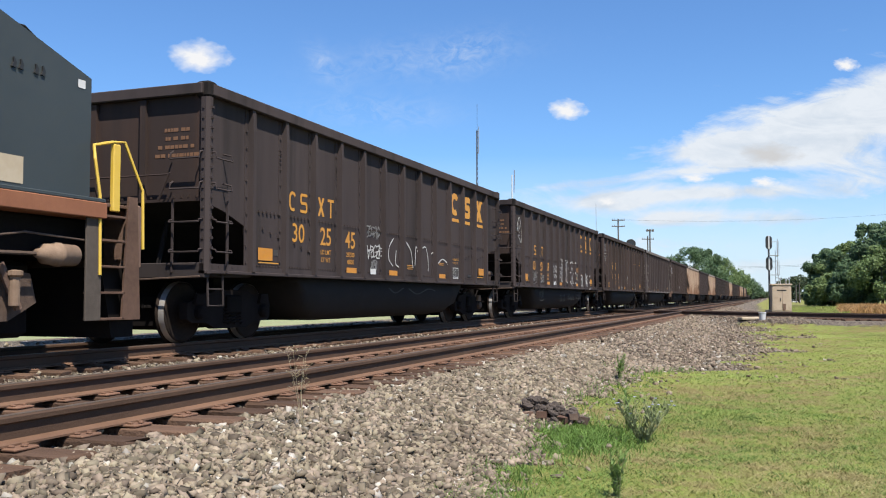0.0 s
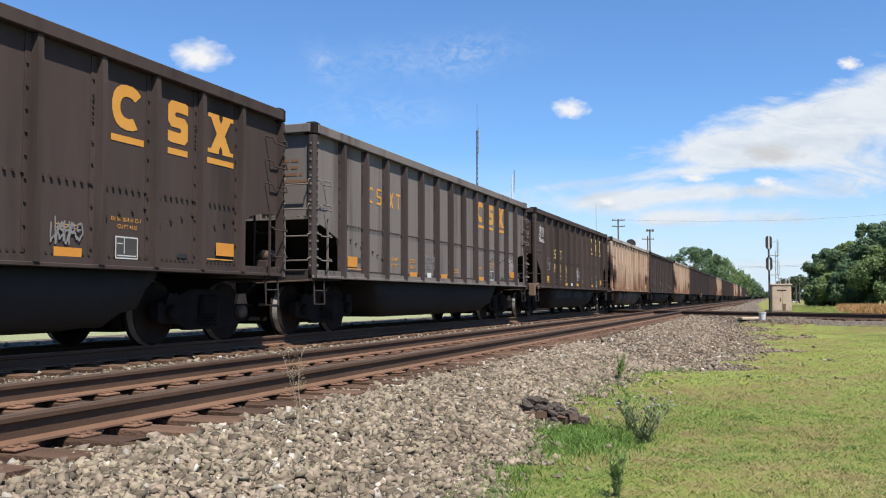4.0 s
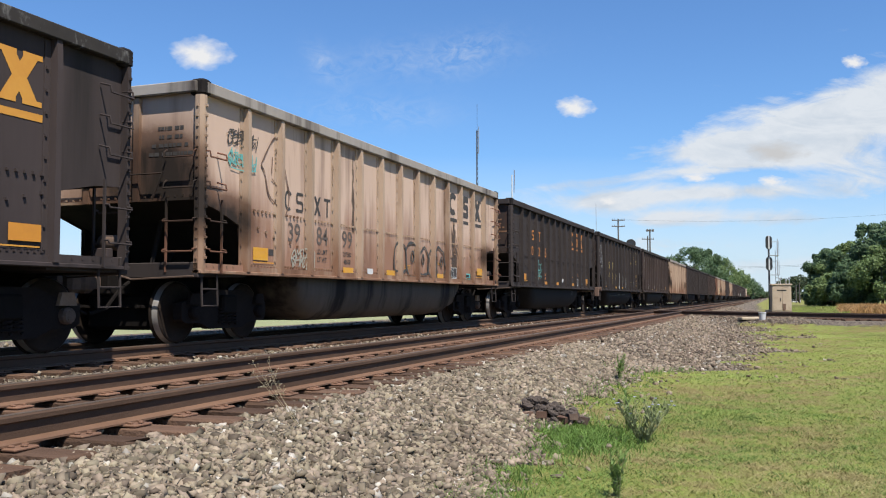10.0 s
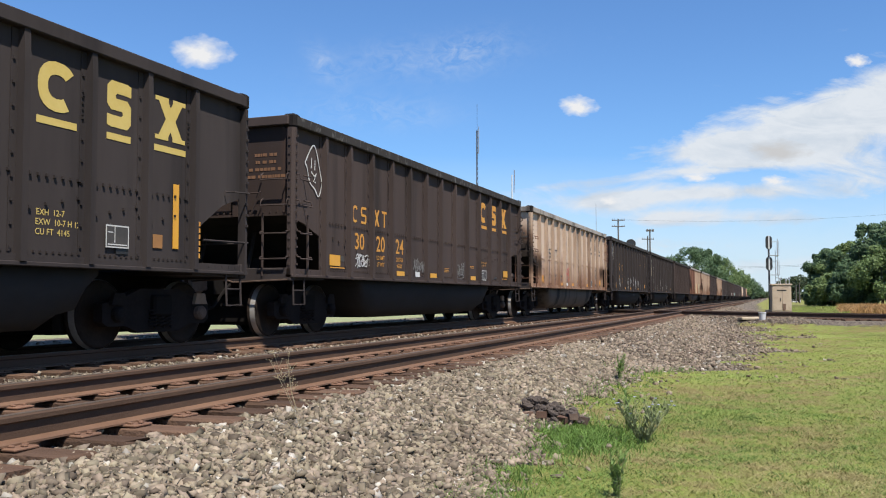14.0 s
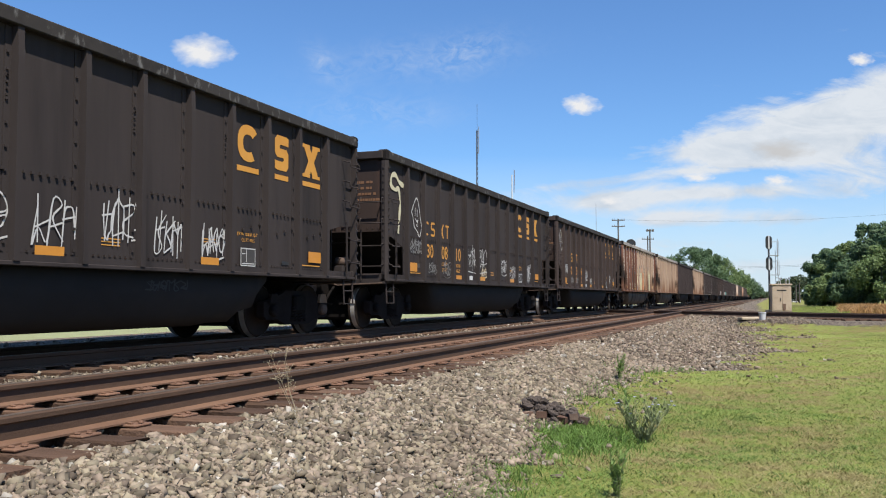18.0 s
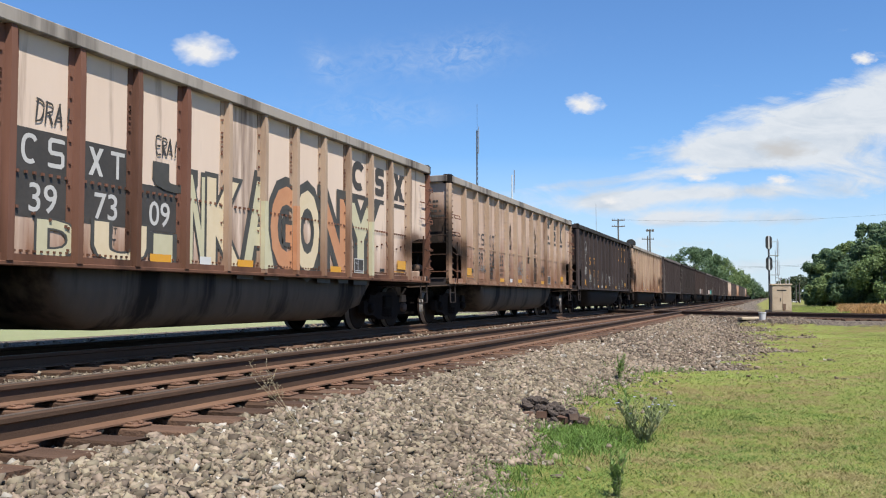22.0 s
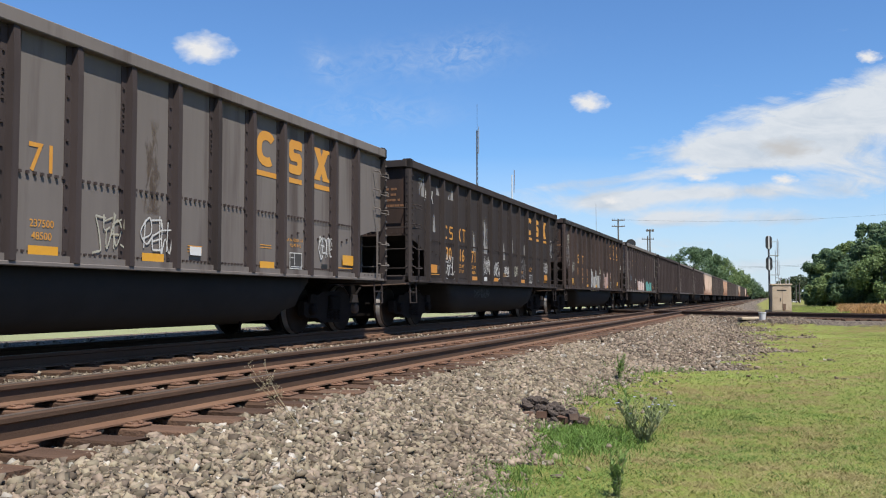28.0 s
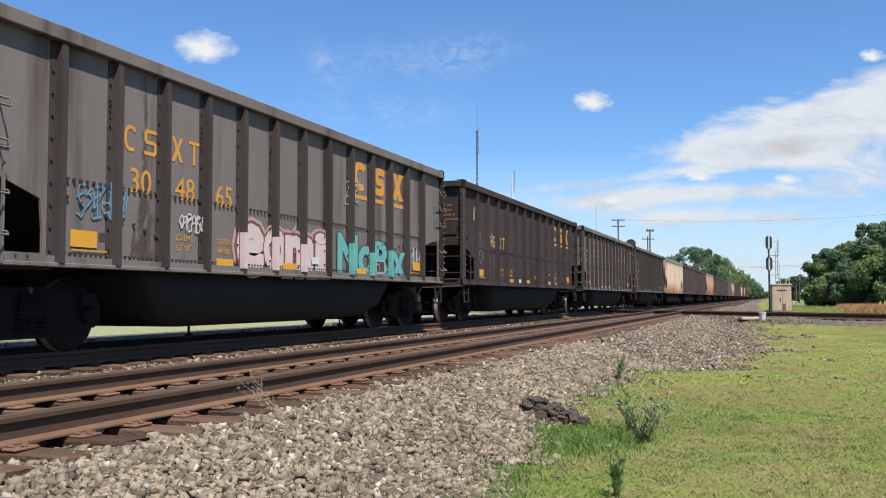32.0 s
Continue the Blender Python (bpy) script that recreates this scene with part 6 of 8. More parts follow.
def loop_spray(car, y, z, s=1.0, key="white"):
    """A lopsided closed outline in white spray."""
    pts = [(-0.06, 0.55), (-0.20, 0.42), (-0.38, 0.18), (-0.44, 0.08), (-0.34, -0.05), (-0.22, -0.36), (0.05, -0.52), (0.22, -0.68), (0.34, -0.55), (0.40, -0.30), (0.30, -0.02), (0.16, 0.36), (0.04, 0.54)]
    on_side(part("spray_outline", ribbon(smooth_loop([(a * s, b * s) for a, b in pts]), 0.028), M[key], car), y, z, 0.015)
    for a in (((-0.12, 0.24), (-0.14, -0.02)), ((0.06, 0.20), (0.04, -0.04)), ((-0.14, -0.10), (0.02, -0.20), (0.14, -0.12)), ((0.12, -0.14), (-0.02, -0.34), (0.10, -0.34))):
        on_side(part("spray_stroke", ribbon([(q * s, r * s) for q, r in a], 0.022), M[key], car), y, z, 0.015)


def end_stencils(car, key, style):
    """Small stencilled rows on the leading end wall."""
    at = lambda x, z: Matrix.Translation((x, 0.054, z)) @ FACE_END
    if style == "B":
        for k, row in enumerate(("SPRG 7 OC D-5", "5 IC D-5", "2 OC 5062", "2 IC 5063")):
            ob = part("end_stencil", text_mesh(row, 0.062, M[key], key), None, car)
            ob.matrix_basis = at(1.02 + 0.05 * k, 3.10 - k * 0.125)
        return
    r = random.Random(4)
    for j, w in enumerate((0.40, 0.36, 0.62, 0.72)):
        s = Shape()
        x = -w / 2
        while x < w / 2:
            a = r.uniform(0.025, 0.09)
            s.add([(x, 0, 0), (x + a, 0, 0), (x + a, 0.052, 0), (x, 0.052, 0)], [(0, 1, 2, 3)])
            x += a + (0.012 if r.random() < 0.7 else 0.05)
        ob = tagged(part("end_stencil", s, M[key], car), kind="stuff")
        ob.matrix_basis = at(1.0, 3.10 - j * 0.125)


# sprayed marks: kind, panel, height over the rail, width, height, colour
#   s scrawl, o closed outline, p flat patch, w outlined blobs, h hooked line, d run of soot, y worn patch
LIFT = {3: 0.45, 8: 0.50, 19: 0.45, 22: 0.39, 24: 0.4, 25: 0.4}
LOW_LOGO = (3, 4, 8, 9, 19, 22, 24, 25)
CARS = []
CARS.append(("A", "brown", "30 25 45", "orange", (("s", 4.0, 2.02, 0.7, 0.3, "dim"), ("s", 4.1, 1.62, 0.75, 0.32, "white", 3), ("s", 4.05, 1.34, 0.3, 0.26, "dim", 2))))
CARS.append(("A", "brown", "30 20 69", "orange", (("o", -0.85, 2.91, 0.66), ("s", 8.35, 1.84, 0.75, 0.22, "dull_orange", 4), ("s", 1.0, 1.4, 0.8, 0.4, "dim"), ("s", 2.2, 1.35, 0.5, 0.4, "dim"), ("s", 2.4, 0.8, 0.6, 0.4, "ghost"), ("s", 7.35, 0.7, 1.2, 0.3, "ghost"), ("s", 8.8, 0.75, 1.0, 0.22, "ghost"))))
CARS.append(("A", "rusty", "30 22 74", "orange", (("o", -0.90, 2.96, 0.68), ("s", 6.0, 1.72, 0.55, 0.45, "white", 4), ("s", 8.0, 1.45, 0.5, 0.3, "dim"))))
CARS.append(("A", "grey", "", "orange", (("s", 11.0, 1.6, 0.6, 0.5, "white"), ("s", 4.0, 1.5, 0.7, 0.4, "dim"))))
CARS.append(("B", "rusty", "39 41 49", "yellow", (("s", -0.5, 3.02, 0.95, 0.5, "white"), ("s", -0.55, 2.72, 0.8, 0.12, "white", 2), ("s", 0.3, 1.95, 0.7, 0.45, "dim"), ("s", 5.6, 1.65, 1.0, 0.75, "white", 2), ("s", 2.7, 0.85, 1.5, 0.32, "ghost"), ("s", 4.1, 0.82, 1.1, 0.36, "ghost"), ("s", 6.2, 0.82, 1.7, 0.3, "ghost"), ("s", 8.4, 0.85, 0.9, 0.3, "ghost"))))
CARS.append(("A", "tan", "39 84 27", "blackpaint", (("o", -0.88, 3.08, 0.66, "shadegrey"), ("d", 6.2, 2.25, 0.36, 2.1), ("d", 5.95, 2.2, 0.2, 1.2), ("d", 7.02, 2.15, 0.5, 2.5), ("d", 2.0, 2.0, 0.26, 2.3), ("d", 1.66, 2.0, 0.16, 2.2), ("d", 3.2, 2.0, 0.42, 2.4), ("d", 0.38, 2.5, 0.1, 0.8), ("d", 4.62, 1.4, 0.2, 0.6), ("y", 5.0, 1.62, 0.62, 0.8, "stain"), ("s", 8.0, 1.62, 0.5, 0.5, "blackpaint"))))
CARS.append(("A", "brown", "30 28 79", "orange", (("s", 4.25, 1.80, 0.75, 0.2, "white", 5), ("s", 5.1, 1.5, 0.6, 0.5, "white", 4), ("s", 6.3, 1.6, 0.55, 0.35, "dim"), ("s", 7.2, 1.5, 0.6, 0.6, "white", 4), ("s", 8.2, 1.5, 0.6, 0.6, "white", 4), ("s", 10.2, 1.5, 0.6, 0.65, "white", 4), ("s", 3.0, 0.8, 1.2, 0.3, "ghost"), ("s", 6.0, 0.8, 1.4, 0.3, "ghost"), ("s", 8.9, 0.8, 1.6, 0.3, "ghost"))))
CARS.append(("A", "peach", "39 84 99", "blackpaint", (("s", -0.6, 3.12, 0.8, 0.3, "blackpaint"), ("s", -0.6, 2.8, 0.75, 0.3, "teal"), ("o", 0.4, 2.72, 1.05, "clay"), ("d", 3.25, 2.7, 0.13, 1.6), ("d", 3.65, 2.7, 0.13, 1.6), ("d", 3.6, 1.5, 0.35, 0.6), ("s", 1.3, 1.35, 0.8, 0.4, "pale"), ("w", 5.9, 1.55, 1.5, 0.75, "shadegrey", 2), ("w", 7.5, 1.5, 1.7, 0.75, "shadegrey", 3), ("d", 9.05, 1.95, 0.4, 1.7), ("p", 10.2, 1.24, 0.35, 0.16, "teal"))))
CARS.append(("C", "dark", "30 32 55", "red_orange", (("s", 2.0, 1.62, 1.0, 0.75, "teal"), ("s", 8.4, 0.85, 0.5, 0.2, "ghost"))))
CARS.append(("B", "dark", "39 40 72", "yellow", (("o", -0.81, 2.71, 0.88), ("p", 4.9, 1.62, 0.75, 0.75, "dim"), ("p", 5.9, 1.5, 0.34, 0.7, "dim"), ("p", 6.4, 1.5, 0.30, 0.7, "dim"), ("p", 7.0, 1.45, 0.45, 0.65, "dim"), ("p", 5.0, 0.92, 0.7, 0.2, "ghost"), ("p", 6.5, 0.92, 1.2, 0.2, "ghost"), ("p", 2.75, 1.5, 0.07, 0.55, "sticker"), ("p", 5.0, 1.42, 0.08, 0.5, "sticker"), ("p", 7.2, 1.4, 0.08, 0.45, "sticker"))))
CARS.append(("A", "rusty", "30 20 24", "orange", (("o", -0.88, 2.98, 0.72), ("s", 1.2, 1.4, 0.8, 0.3, "white"), ("s", 4.1, 1.4, 0.7, 0.3, "dim"), ("s", 7.0, 1.4, 0.6, 0.4, "dim"))))
CARS.append(("A", "tan", "", "blackpaint", (("s", 4.2, 1.62, 1.3, 0.6, "red"), ("s", 10.1, 1.75, 0.62, 0.62, "shadegrey", 3))))
CARS.append(("A", "dark", "30 24 02", "orange", (("o", -0.88, 3.11, 0.66), ("s", 1.1, 1.5, 1.0, 0.6, "white", 3), ("s", 4.1, 1.62, 0.65, 0.65, "white", 4), ("s", 5.1, 1.55, 0.6, 0.6, "white", 4), ("s", 6.2, 1.65, 0.75, 0.7, "white", 4), ("s", 7.1, 1.5, 0.55, 0.55, "white", 4), ("s", 8.1, 1.5, 0.55, 0.5, "white", 4), ("s", 7.2, 0.85, 0.9, 0.2, "ghost"))))
CARS.append(("A", "dark", "30 08 10", "orange", (("o", 0.13, 2.56, 0.71), ("h", -0.98, 2.72, 1.0, 1.35, "sage"), ("s", 0.13, 1.85, 0.8, 0.4, "dim"), ("s", 4.6, 1.75, 2.3, 0.7, "white", 6), ("s", 5.2, 1.38, 0.5, 0.3, "tan"), ("s", 7.2, 1.62, 0.6, 0.5, "white", 4), ("s", 8.2, 1.45, 0.75, 0.5, "white", 4), ("s", 10.1, 1.5, 0.45, 0.7, "white", 3), ("s", 1.3, 1.38, 0.8, 0.3, "dim"), ("s", 2.2, 1.4, 0.6, 0.4, "dim"))))
CARS.append(("A", "rusty", "30 03 16", "orange", (("o", -0.84, 2.95, 0.63), ("s", 0.1, 1.85, 0.5, 0.45, "white", 3), ("s", 4.1, 1.62, 0.55, 0.55, "white", 4), ("s", 5.1, 1.42, 0.65, 0.3, "white", 4), ("s", 1.2, 1.4, 0.7, 0.3, "dim"), ("s", 2.3, 1.4, 0.9, 0.3, "dim"), ("s", 10.1, 1.6, 0.4, 0.5, "white", 3), ("s", 11.0, 1.5, 0.6, 0.35, "white", 4))))
CARS.append(("A", "cream", "39 73 09", "white", (("o", -0.82, 2.30, 0.62, "shadegrey"),)))
CARS.append(("A", "peach", "39 82 25", "blackpaint", (("d", 3.75, 1.75, 0.42, 1.1), ("d", 4.0, 2.6, 0.22, 0.9), ("d", 7.0, 1.65, 0.8, 1.2), ("d", 7.1, 2.65, 0.3, 1.0), ("s", 8.1, 1.6, 0.5, 0.5, "blackpaint"), ("d", 2.2, 1.9, 0.25, 0.8), ("d", 1.95, 1.4, 0.6, 0.5), ("d", 6.2, 2.1, 0.25, 0.6), ("s", 5.0, 1.6, 0.8, 0.6, "dim"), ("s", 1.2, 1.5, 0.7, 0.25, "dim"))))
CARS.append(("A", "brown", "30 07 77", "orange", (("o", 0.16, 2.69, 0.78), ("s", 0.0, 1.85, 0.8, 0.5, "white"), ("s", 1.2, 1.55, 1.0, 0.5, "white", 4), ("s", 2.2, 1.4, 0.8, 0.4, "dim"), ("s", 4.2, 1.6, 0.75, 0.75, "dim", 5), ("s", 5.2, 1.6, 0.7, 0.6, "dim", 4), ("s", 6.2, 1.55, 0.6, 0.5, "white", 4), ("s", 7.3, 1.55, 0.5, 0.5, "dim"), ("s", 10.1, 1.5, 0.6, 0.4, "pale", 4))))
CARS.append(("A", "pinkish", "", "blackpaint", (("d", 8.0, 2.4, 0.2, 0.8), ("s", 3.0, 1.5, 0.8, 0.3, "dim"))))
CARS.append(("C", "grey", "30 37 71", "orange", (("s", -0.5, 3.10, 0.7, 0.3, "white"), ("s", 4.2, 1.5, 0.65, 0.55, "pale", 4), ("s", 5.1, 1.5, 0.6, 0.6, "white", 4), ("s", 10.2, 1.6, 0.55, 0.5, "white", 4), ("d", 5.0, 2.4, 0.25, 1.3))))
CARS.append(("A", "dark", "30 16 71", "orange", (("s", -0.4, 3.1, 0.5, 0.35, "white"), ("y", -0.75, 3.28, 0.5, 0.5, "grey_scar"), ("y", 0.0, 2.5, 0.2, 0.5, "grey_scar"), ("y", 0.25, 3.3, 0.3, 0.25, "grey_scar"), ("y", 1.3, 3.3, 0.6, 0.3, "grey_scar"), ("y", 3.05, 2.2, 0.36, 0.6, "grey_scar"), ("y", 4.05, 2.45, 0.5, 1.1, "grey_scar"), ("y", 5.9, 2.1, 0.28, 0.6, "grey_scar"), ("y", 6.9, 2.3, 0.12, 0.5, "grey_scar"), ("s", 1.2, 1.5, 0.95, 0.65, "white", 5), ("s", 4.2, 1.62, 0.7, 0.6, "white", 5), ("s", 5.2, 1.5, 0.7, 0.5, "white", 3), ("s", 6.2, 1.5, 0.6, 0.3, "white"), ("s", 7.3, 1.5, 0.5, 0.4, "pale", 3), ("s", 8.05, 1.58, 0.85, 0.8, "dim", 5), ("y", 7.66, 2.2, 0.14, 0.36, "grey_scar"), ("y", 8.3, 2.25, 0.14, 0.40, "grey_scar"), ("o", 11.98, 2.49, 0.49), ("s", 11.09, 1.74, 0.9, 0.45, "white", 4), ("s", 4.0, 0.8, 1.4, 0.3, "ghost"))))
CARS.append(("A", "rusty", "30 12 48", "orange", (("s", -0.55, 3.1, 0.8, 0.35, "pale"), ("o", -0.86, 2.44, 0.72), ("s", 0.3, 1.95, 1.1, 0.55, "pale", 4), ("s", 4.05, 1.16, 0.6, 0.2, "blackpaint", 4), ("s", 9.85, 1.5, 0.4, 0.5, "pale", 2), ("p", 9.1, 1.80, 0.20, 0.24, "dustpink"), ("s", 12.2, 2.28, 0.6, 0.18, "white"))))
CARS.append(("C", "grey", "30 48 65", "orange", (("s", 0.25, 1.85, 0.85, 0.5, "blue"), ("s", 2.2, 1.72, 0.65, 0.3, "white", 5), ("s", 7.6, 2.75, 0.6, 0.7, "pale", 2), ("d", 1.08, 2.3, 0.16, 2.6), ("d", 1.05, 1.45, 0.4, 0.8), ("s", 11.1, 1.6, 0.5, 0.5, "white", 3))))
CARS.append(("A", "brown", "", "orange", (("s", -0.6, 3.0, 0.3, 0.45, "pale", 2), ("o", -0.2, 2.1, 0.7, "dim"), ("s", 0.9, 2.35, 0.5, 0.5, "pale", 3), ("s", 11.3, 1.3, 0.5, 0.4, "dim"))))
CARS.append(("A", "grey", "", "orange", (("s", 8.0, 1.5, 2.0, 0.5, "dim"),)))
CARS.append(("A", "grey", "", "orange", ()))
FAR_PAINTS = "pinkish brown dark tan brown brown cream brown rusty pinkish brown dark brown grey tan brown rusty dark cream brown".split()


def repaint(car, key, worn=False):
    for o in car.children_recursive:
        if o.name.startswith("belly_tub") and key in ("cream", "tan", "peach"):
            o.material_slots[0].link = "OBJECT"
            o.material_slots[0].material = PAINTS["dusty_belly"]
        if o.type == "MESH" and o.material_slots and o.material_slots[0].material == PAINTS["brown"]:
            o.material_slots[0].link = "OBJECT"
            stained = key in ("cream", "tan", "pinkish", "peach") and o.name.split(".")[0] in ("post", "corner_post", "side_sill", "end_stiffener", "end_sill", "bolt_seam", "bolt_strip")
            grimy = key in ("cream", "tan", "pinkish", "peach") and o.name.split(".")[0] in ("ladder_stile", "rung", "grab_iron", "end_grab", "end_sill")
            sooty = key in ("cream", "tan", "pinkish", "peach") and o.name.split(".")[0] in ("top_chord", "end_chord")
            bitten = key in ("brown", "dark", "rusty") and o.name.split(".")[0] in ("end_wall", "end_stiffener", "end_grab")
            scuffed = worn and o.name.split(".")[0] == "top_chord"
            posts = key == "grey" and o.name.split(".")[0] in ("post", "corner_post", "bolt_seam")
            if key == "cream" and o.name.split(".")[0] == "post" and o.data.vertices[0].co.y > 6.0:
                stained, key_post = False, "cream_post"
            else:
                key_post = key
            o.material_slots[0].material = PAINTS["rusty_end" if bitten else "stained_post" if grimy else ("stained_post" if key == "cream" else "cream_post") if stained else "sooty_rim" if sooty else "scuffed_rim" if scuffed else "brown" if posts else key_post]


LOOKS = {"brown": "sooty brown open-top coal hopper car, weathered and sprayed", "dark": "sooty black open-top coal hopper car with riveted sides", "rusty": "dark rusty brown open-top coal hopper car with rim", "grey": "dusty grey open-top coal hopper car with faded lettering",
         "cream": "rust-stained off-white open-top coal hopper car", "tan": "cream open-top coal hopper car with dark stains", "pinkish": "faded pink-beige open-top coal hopper car", "peach": "rust-streaked peach-cream open-top coal hopper car"}
TRAIN = []


def build_train():
    protos = {}
    for i, (style, key, number, letters, marks) in enumerate(CARS):
        at = pose(FAR_X, train_at(0) + slack(i) + i * PITCH_LENGTH, RZ)
        if style not in protos:
            car = root("hopper_car", LOOKS[key], "hopper car", "cars of the coal train", m=at)
            hopper_parts(car, style)
            protos[style] = car
            made = car
        else:
            made = None
        TRAIN.append([made, style, at])
    for i, (style, key, number, letters, marks) in enumerate(CARS):
        if TRAIN[i][0] is None:
            TRAIN[i][0] = copy_thing(protos[style], TRAIN[i][2])
    for i, (style, key, number, letters, marks) in enumerate(CARS):
        car = TRAIN[i][0]
        ROW[:] = POST_ROWS[style]
        tagged(car, LOOKS[key])
        repaint(car, key, i in (6, 10, 12, 13, 14, 17, 21))
        lettering(car, number, letters, LIFT.get(i, 0.0), 8 if i in LOW_LOGO else 9, {6: "dull_orange", 7: "soot_letters", 21: "dull_orange"}.get(i, ""))
        reflectors(car, style, i == 9, letters if letters != "white" else "blackpaint", "orange_sheet" if i in (0, 1, 2, 3, 6, 8, 11, 12, 13, 14, 20) else "sticker")
        end_stencils(car, {"orange": "faded", "red_orange": "faded", "yellow": "cream_stencil"}.get(letters, "blackpaint"), style)
        if letters == "white":
            for k in (1, 2, 3):
                patch(car, "black_field", "blackpaint", bay(k), 2.05 if k < 3 else 1.85, 0.82, 0.98 if k < 3 else 0.6, "", 0.004)
        for row in LETTERS.get(i, ()):
            letter_piece(car, *row)
        for j, (text, *where) in enumerate(HAND_WORDS.get(i, ())):
            hand_words(car, i * 7 + j, text, *where)
        if i == 0:
            spray_arcs(car, (((6.95, 1.95), (6.72, 1.75), (6.70, 1.50), (6.92, 1.35)), ((7.10, 1.70), (7.06, 1.42), (7.24, 1.34)), ((7.42, 1.78), (7.38, 1.50), (7.62, 1.30)), ((7.66, 1.92), (7.95, 1.72), (8.08, 1.35)),
                             ((8.20, 1.40), (8.26, 1.84), (8.42, 1.60), (8.50, 1.20)), ((8.62, 1.80), (8.86, 1.86), (9.02, 1.62), (9.05, 1.30)), ((9.25, 1.72), (9.55, 1.78), (9.66, 1.45)), ((9.70, 1.50), (10.05, 1.62), (10.40, 1.52), (10.62, 1.30))), "white", 0.026)
            spray_arcs(car, (((6.9, 0.90), (7.3, 0.78), (7.8, 0.90)), ((8.0, 0.90), (8.6, 0.76), (9.3, 0.88), (9.8, 0.84))), "ghost", 0.03)
        if i == 1:
            ring = lambda y, z, r: tuple((y + r * math.cos(q), z + r * math.sin(q)) for q in [0.9 * j for j in range(8)])
            spray_arcs(car, (ring(5.76, 1.73, 0.13), ring(6.18, 1.76, 0.12), ring(7.24, 2.10, 0.08), ((5.60, 1.52), (5.72, 1.42), (5.84, 1.54), (5.96, 1.42), (6.08, 1.54), (6.22, 1.44)), ((5.60, 1.50), (5.56, 1.20), (5.80, 1.08), (6.16, 1.10), (6.30, 1.30), (6.24, 1.50)), ((5.66, 1.20), (5.80, 1.28), (5.92, 1.18), (6.06, 1.28), (6.18, 1.20))), "white", 0.03)
            spray_dots(car, 6.6, 9.9, 2.08, 2.22, 14, 3)
            spray_dots(car, 6.6, 9.9, 1.16, 1.24, 12, 4)
        if i == 21:
            spray_arcs(car, (((7.80, 1.95), (8.05, 1.80), (8.30, 1.85)), ((8.05, 2.15), (8.12, 1.80), (8.30, 1.52), (8.42, 1.25)), ((8.45, 2.05), (8.25, 1.85), (8.55, 1.62))), "pale", 0.035)
        for j, (kind, panel, z, *more) in enumerate(marks):
            pitch = 0.947 if style == "C" else 1.0237
            y = ROW[0] * (style == "C") + POSTS[0] * (style != "C") + pitch * (panel + 0.5) + 0.02
            if kind == "o":
                loop_spray(car, y, z, *more)
            elif kind == "p":
                patch(car, "spray_patch", more[2], y, z, more[0], more[1], "", 0.012 if z > 1.0 else BELLY_OUT)
            elif kind == "w":
                balloon(i * 31 + j, more[0], more[1], more[3], more[2], car, y, z)
            elif kind == "d":
                soot_run(car, y, z, more[0], more[1], i * 13 + j, 0.002 + 0.0004 * j, "coalrun" if key in ("tan", "cream") or i == 16 else "sootrun")
            elif kind == "y":
                soot_run(car, y, z, more[0], more[1], 0, 0.003, more[2])
            elif kind == "h":
                hose_spray(car, y, z, more[0], more[1], more[2])
            else:
                tag_spray(car, y, z, more[0], more[1], i * 17 + j, more[2], more[3] if len(more) > 3 else max(3, round(more[0] / 0.2)), 0.021)
    first = len(CARS)
    far = root("hopper_car", LOOKS["brown"], "hopper car", "cars of the coal train", m=pose(FAR_X, train_at(0) + first * PITCH_LENGTH, RZ))
    far_hopper(far)
    for i in range(first, 98):
        at = pose(FAR_X, train_at(0) + slack(i) + i * PITCH_LENGTH, RZ)
        car = far if i == first else copy_thing(far, at)
        TRAIN.append([car, "far", at])
    for i in range(first, 98):
        key = FAR_PAINTS[i % len(FAR_PAINTS)]
        repaint(TRAIN[i][0], "dusty_brown" if key in ("brown", "dark", "rusty") else key)
        tagged(TRAIN[i][0], LOOKS[key])


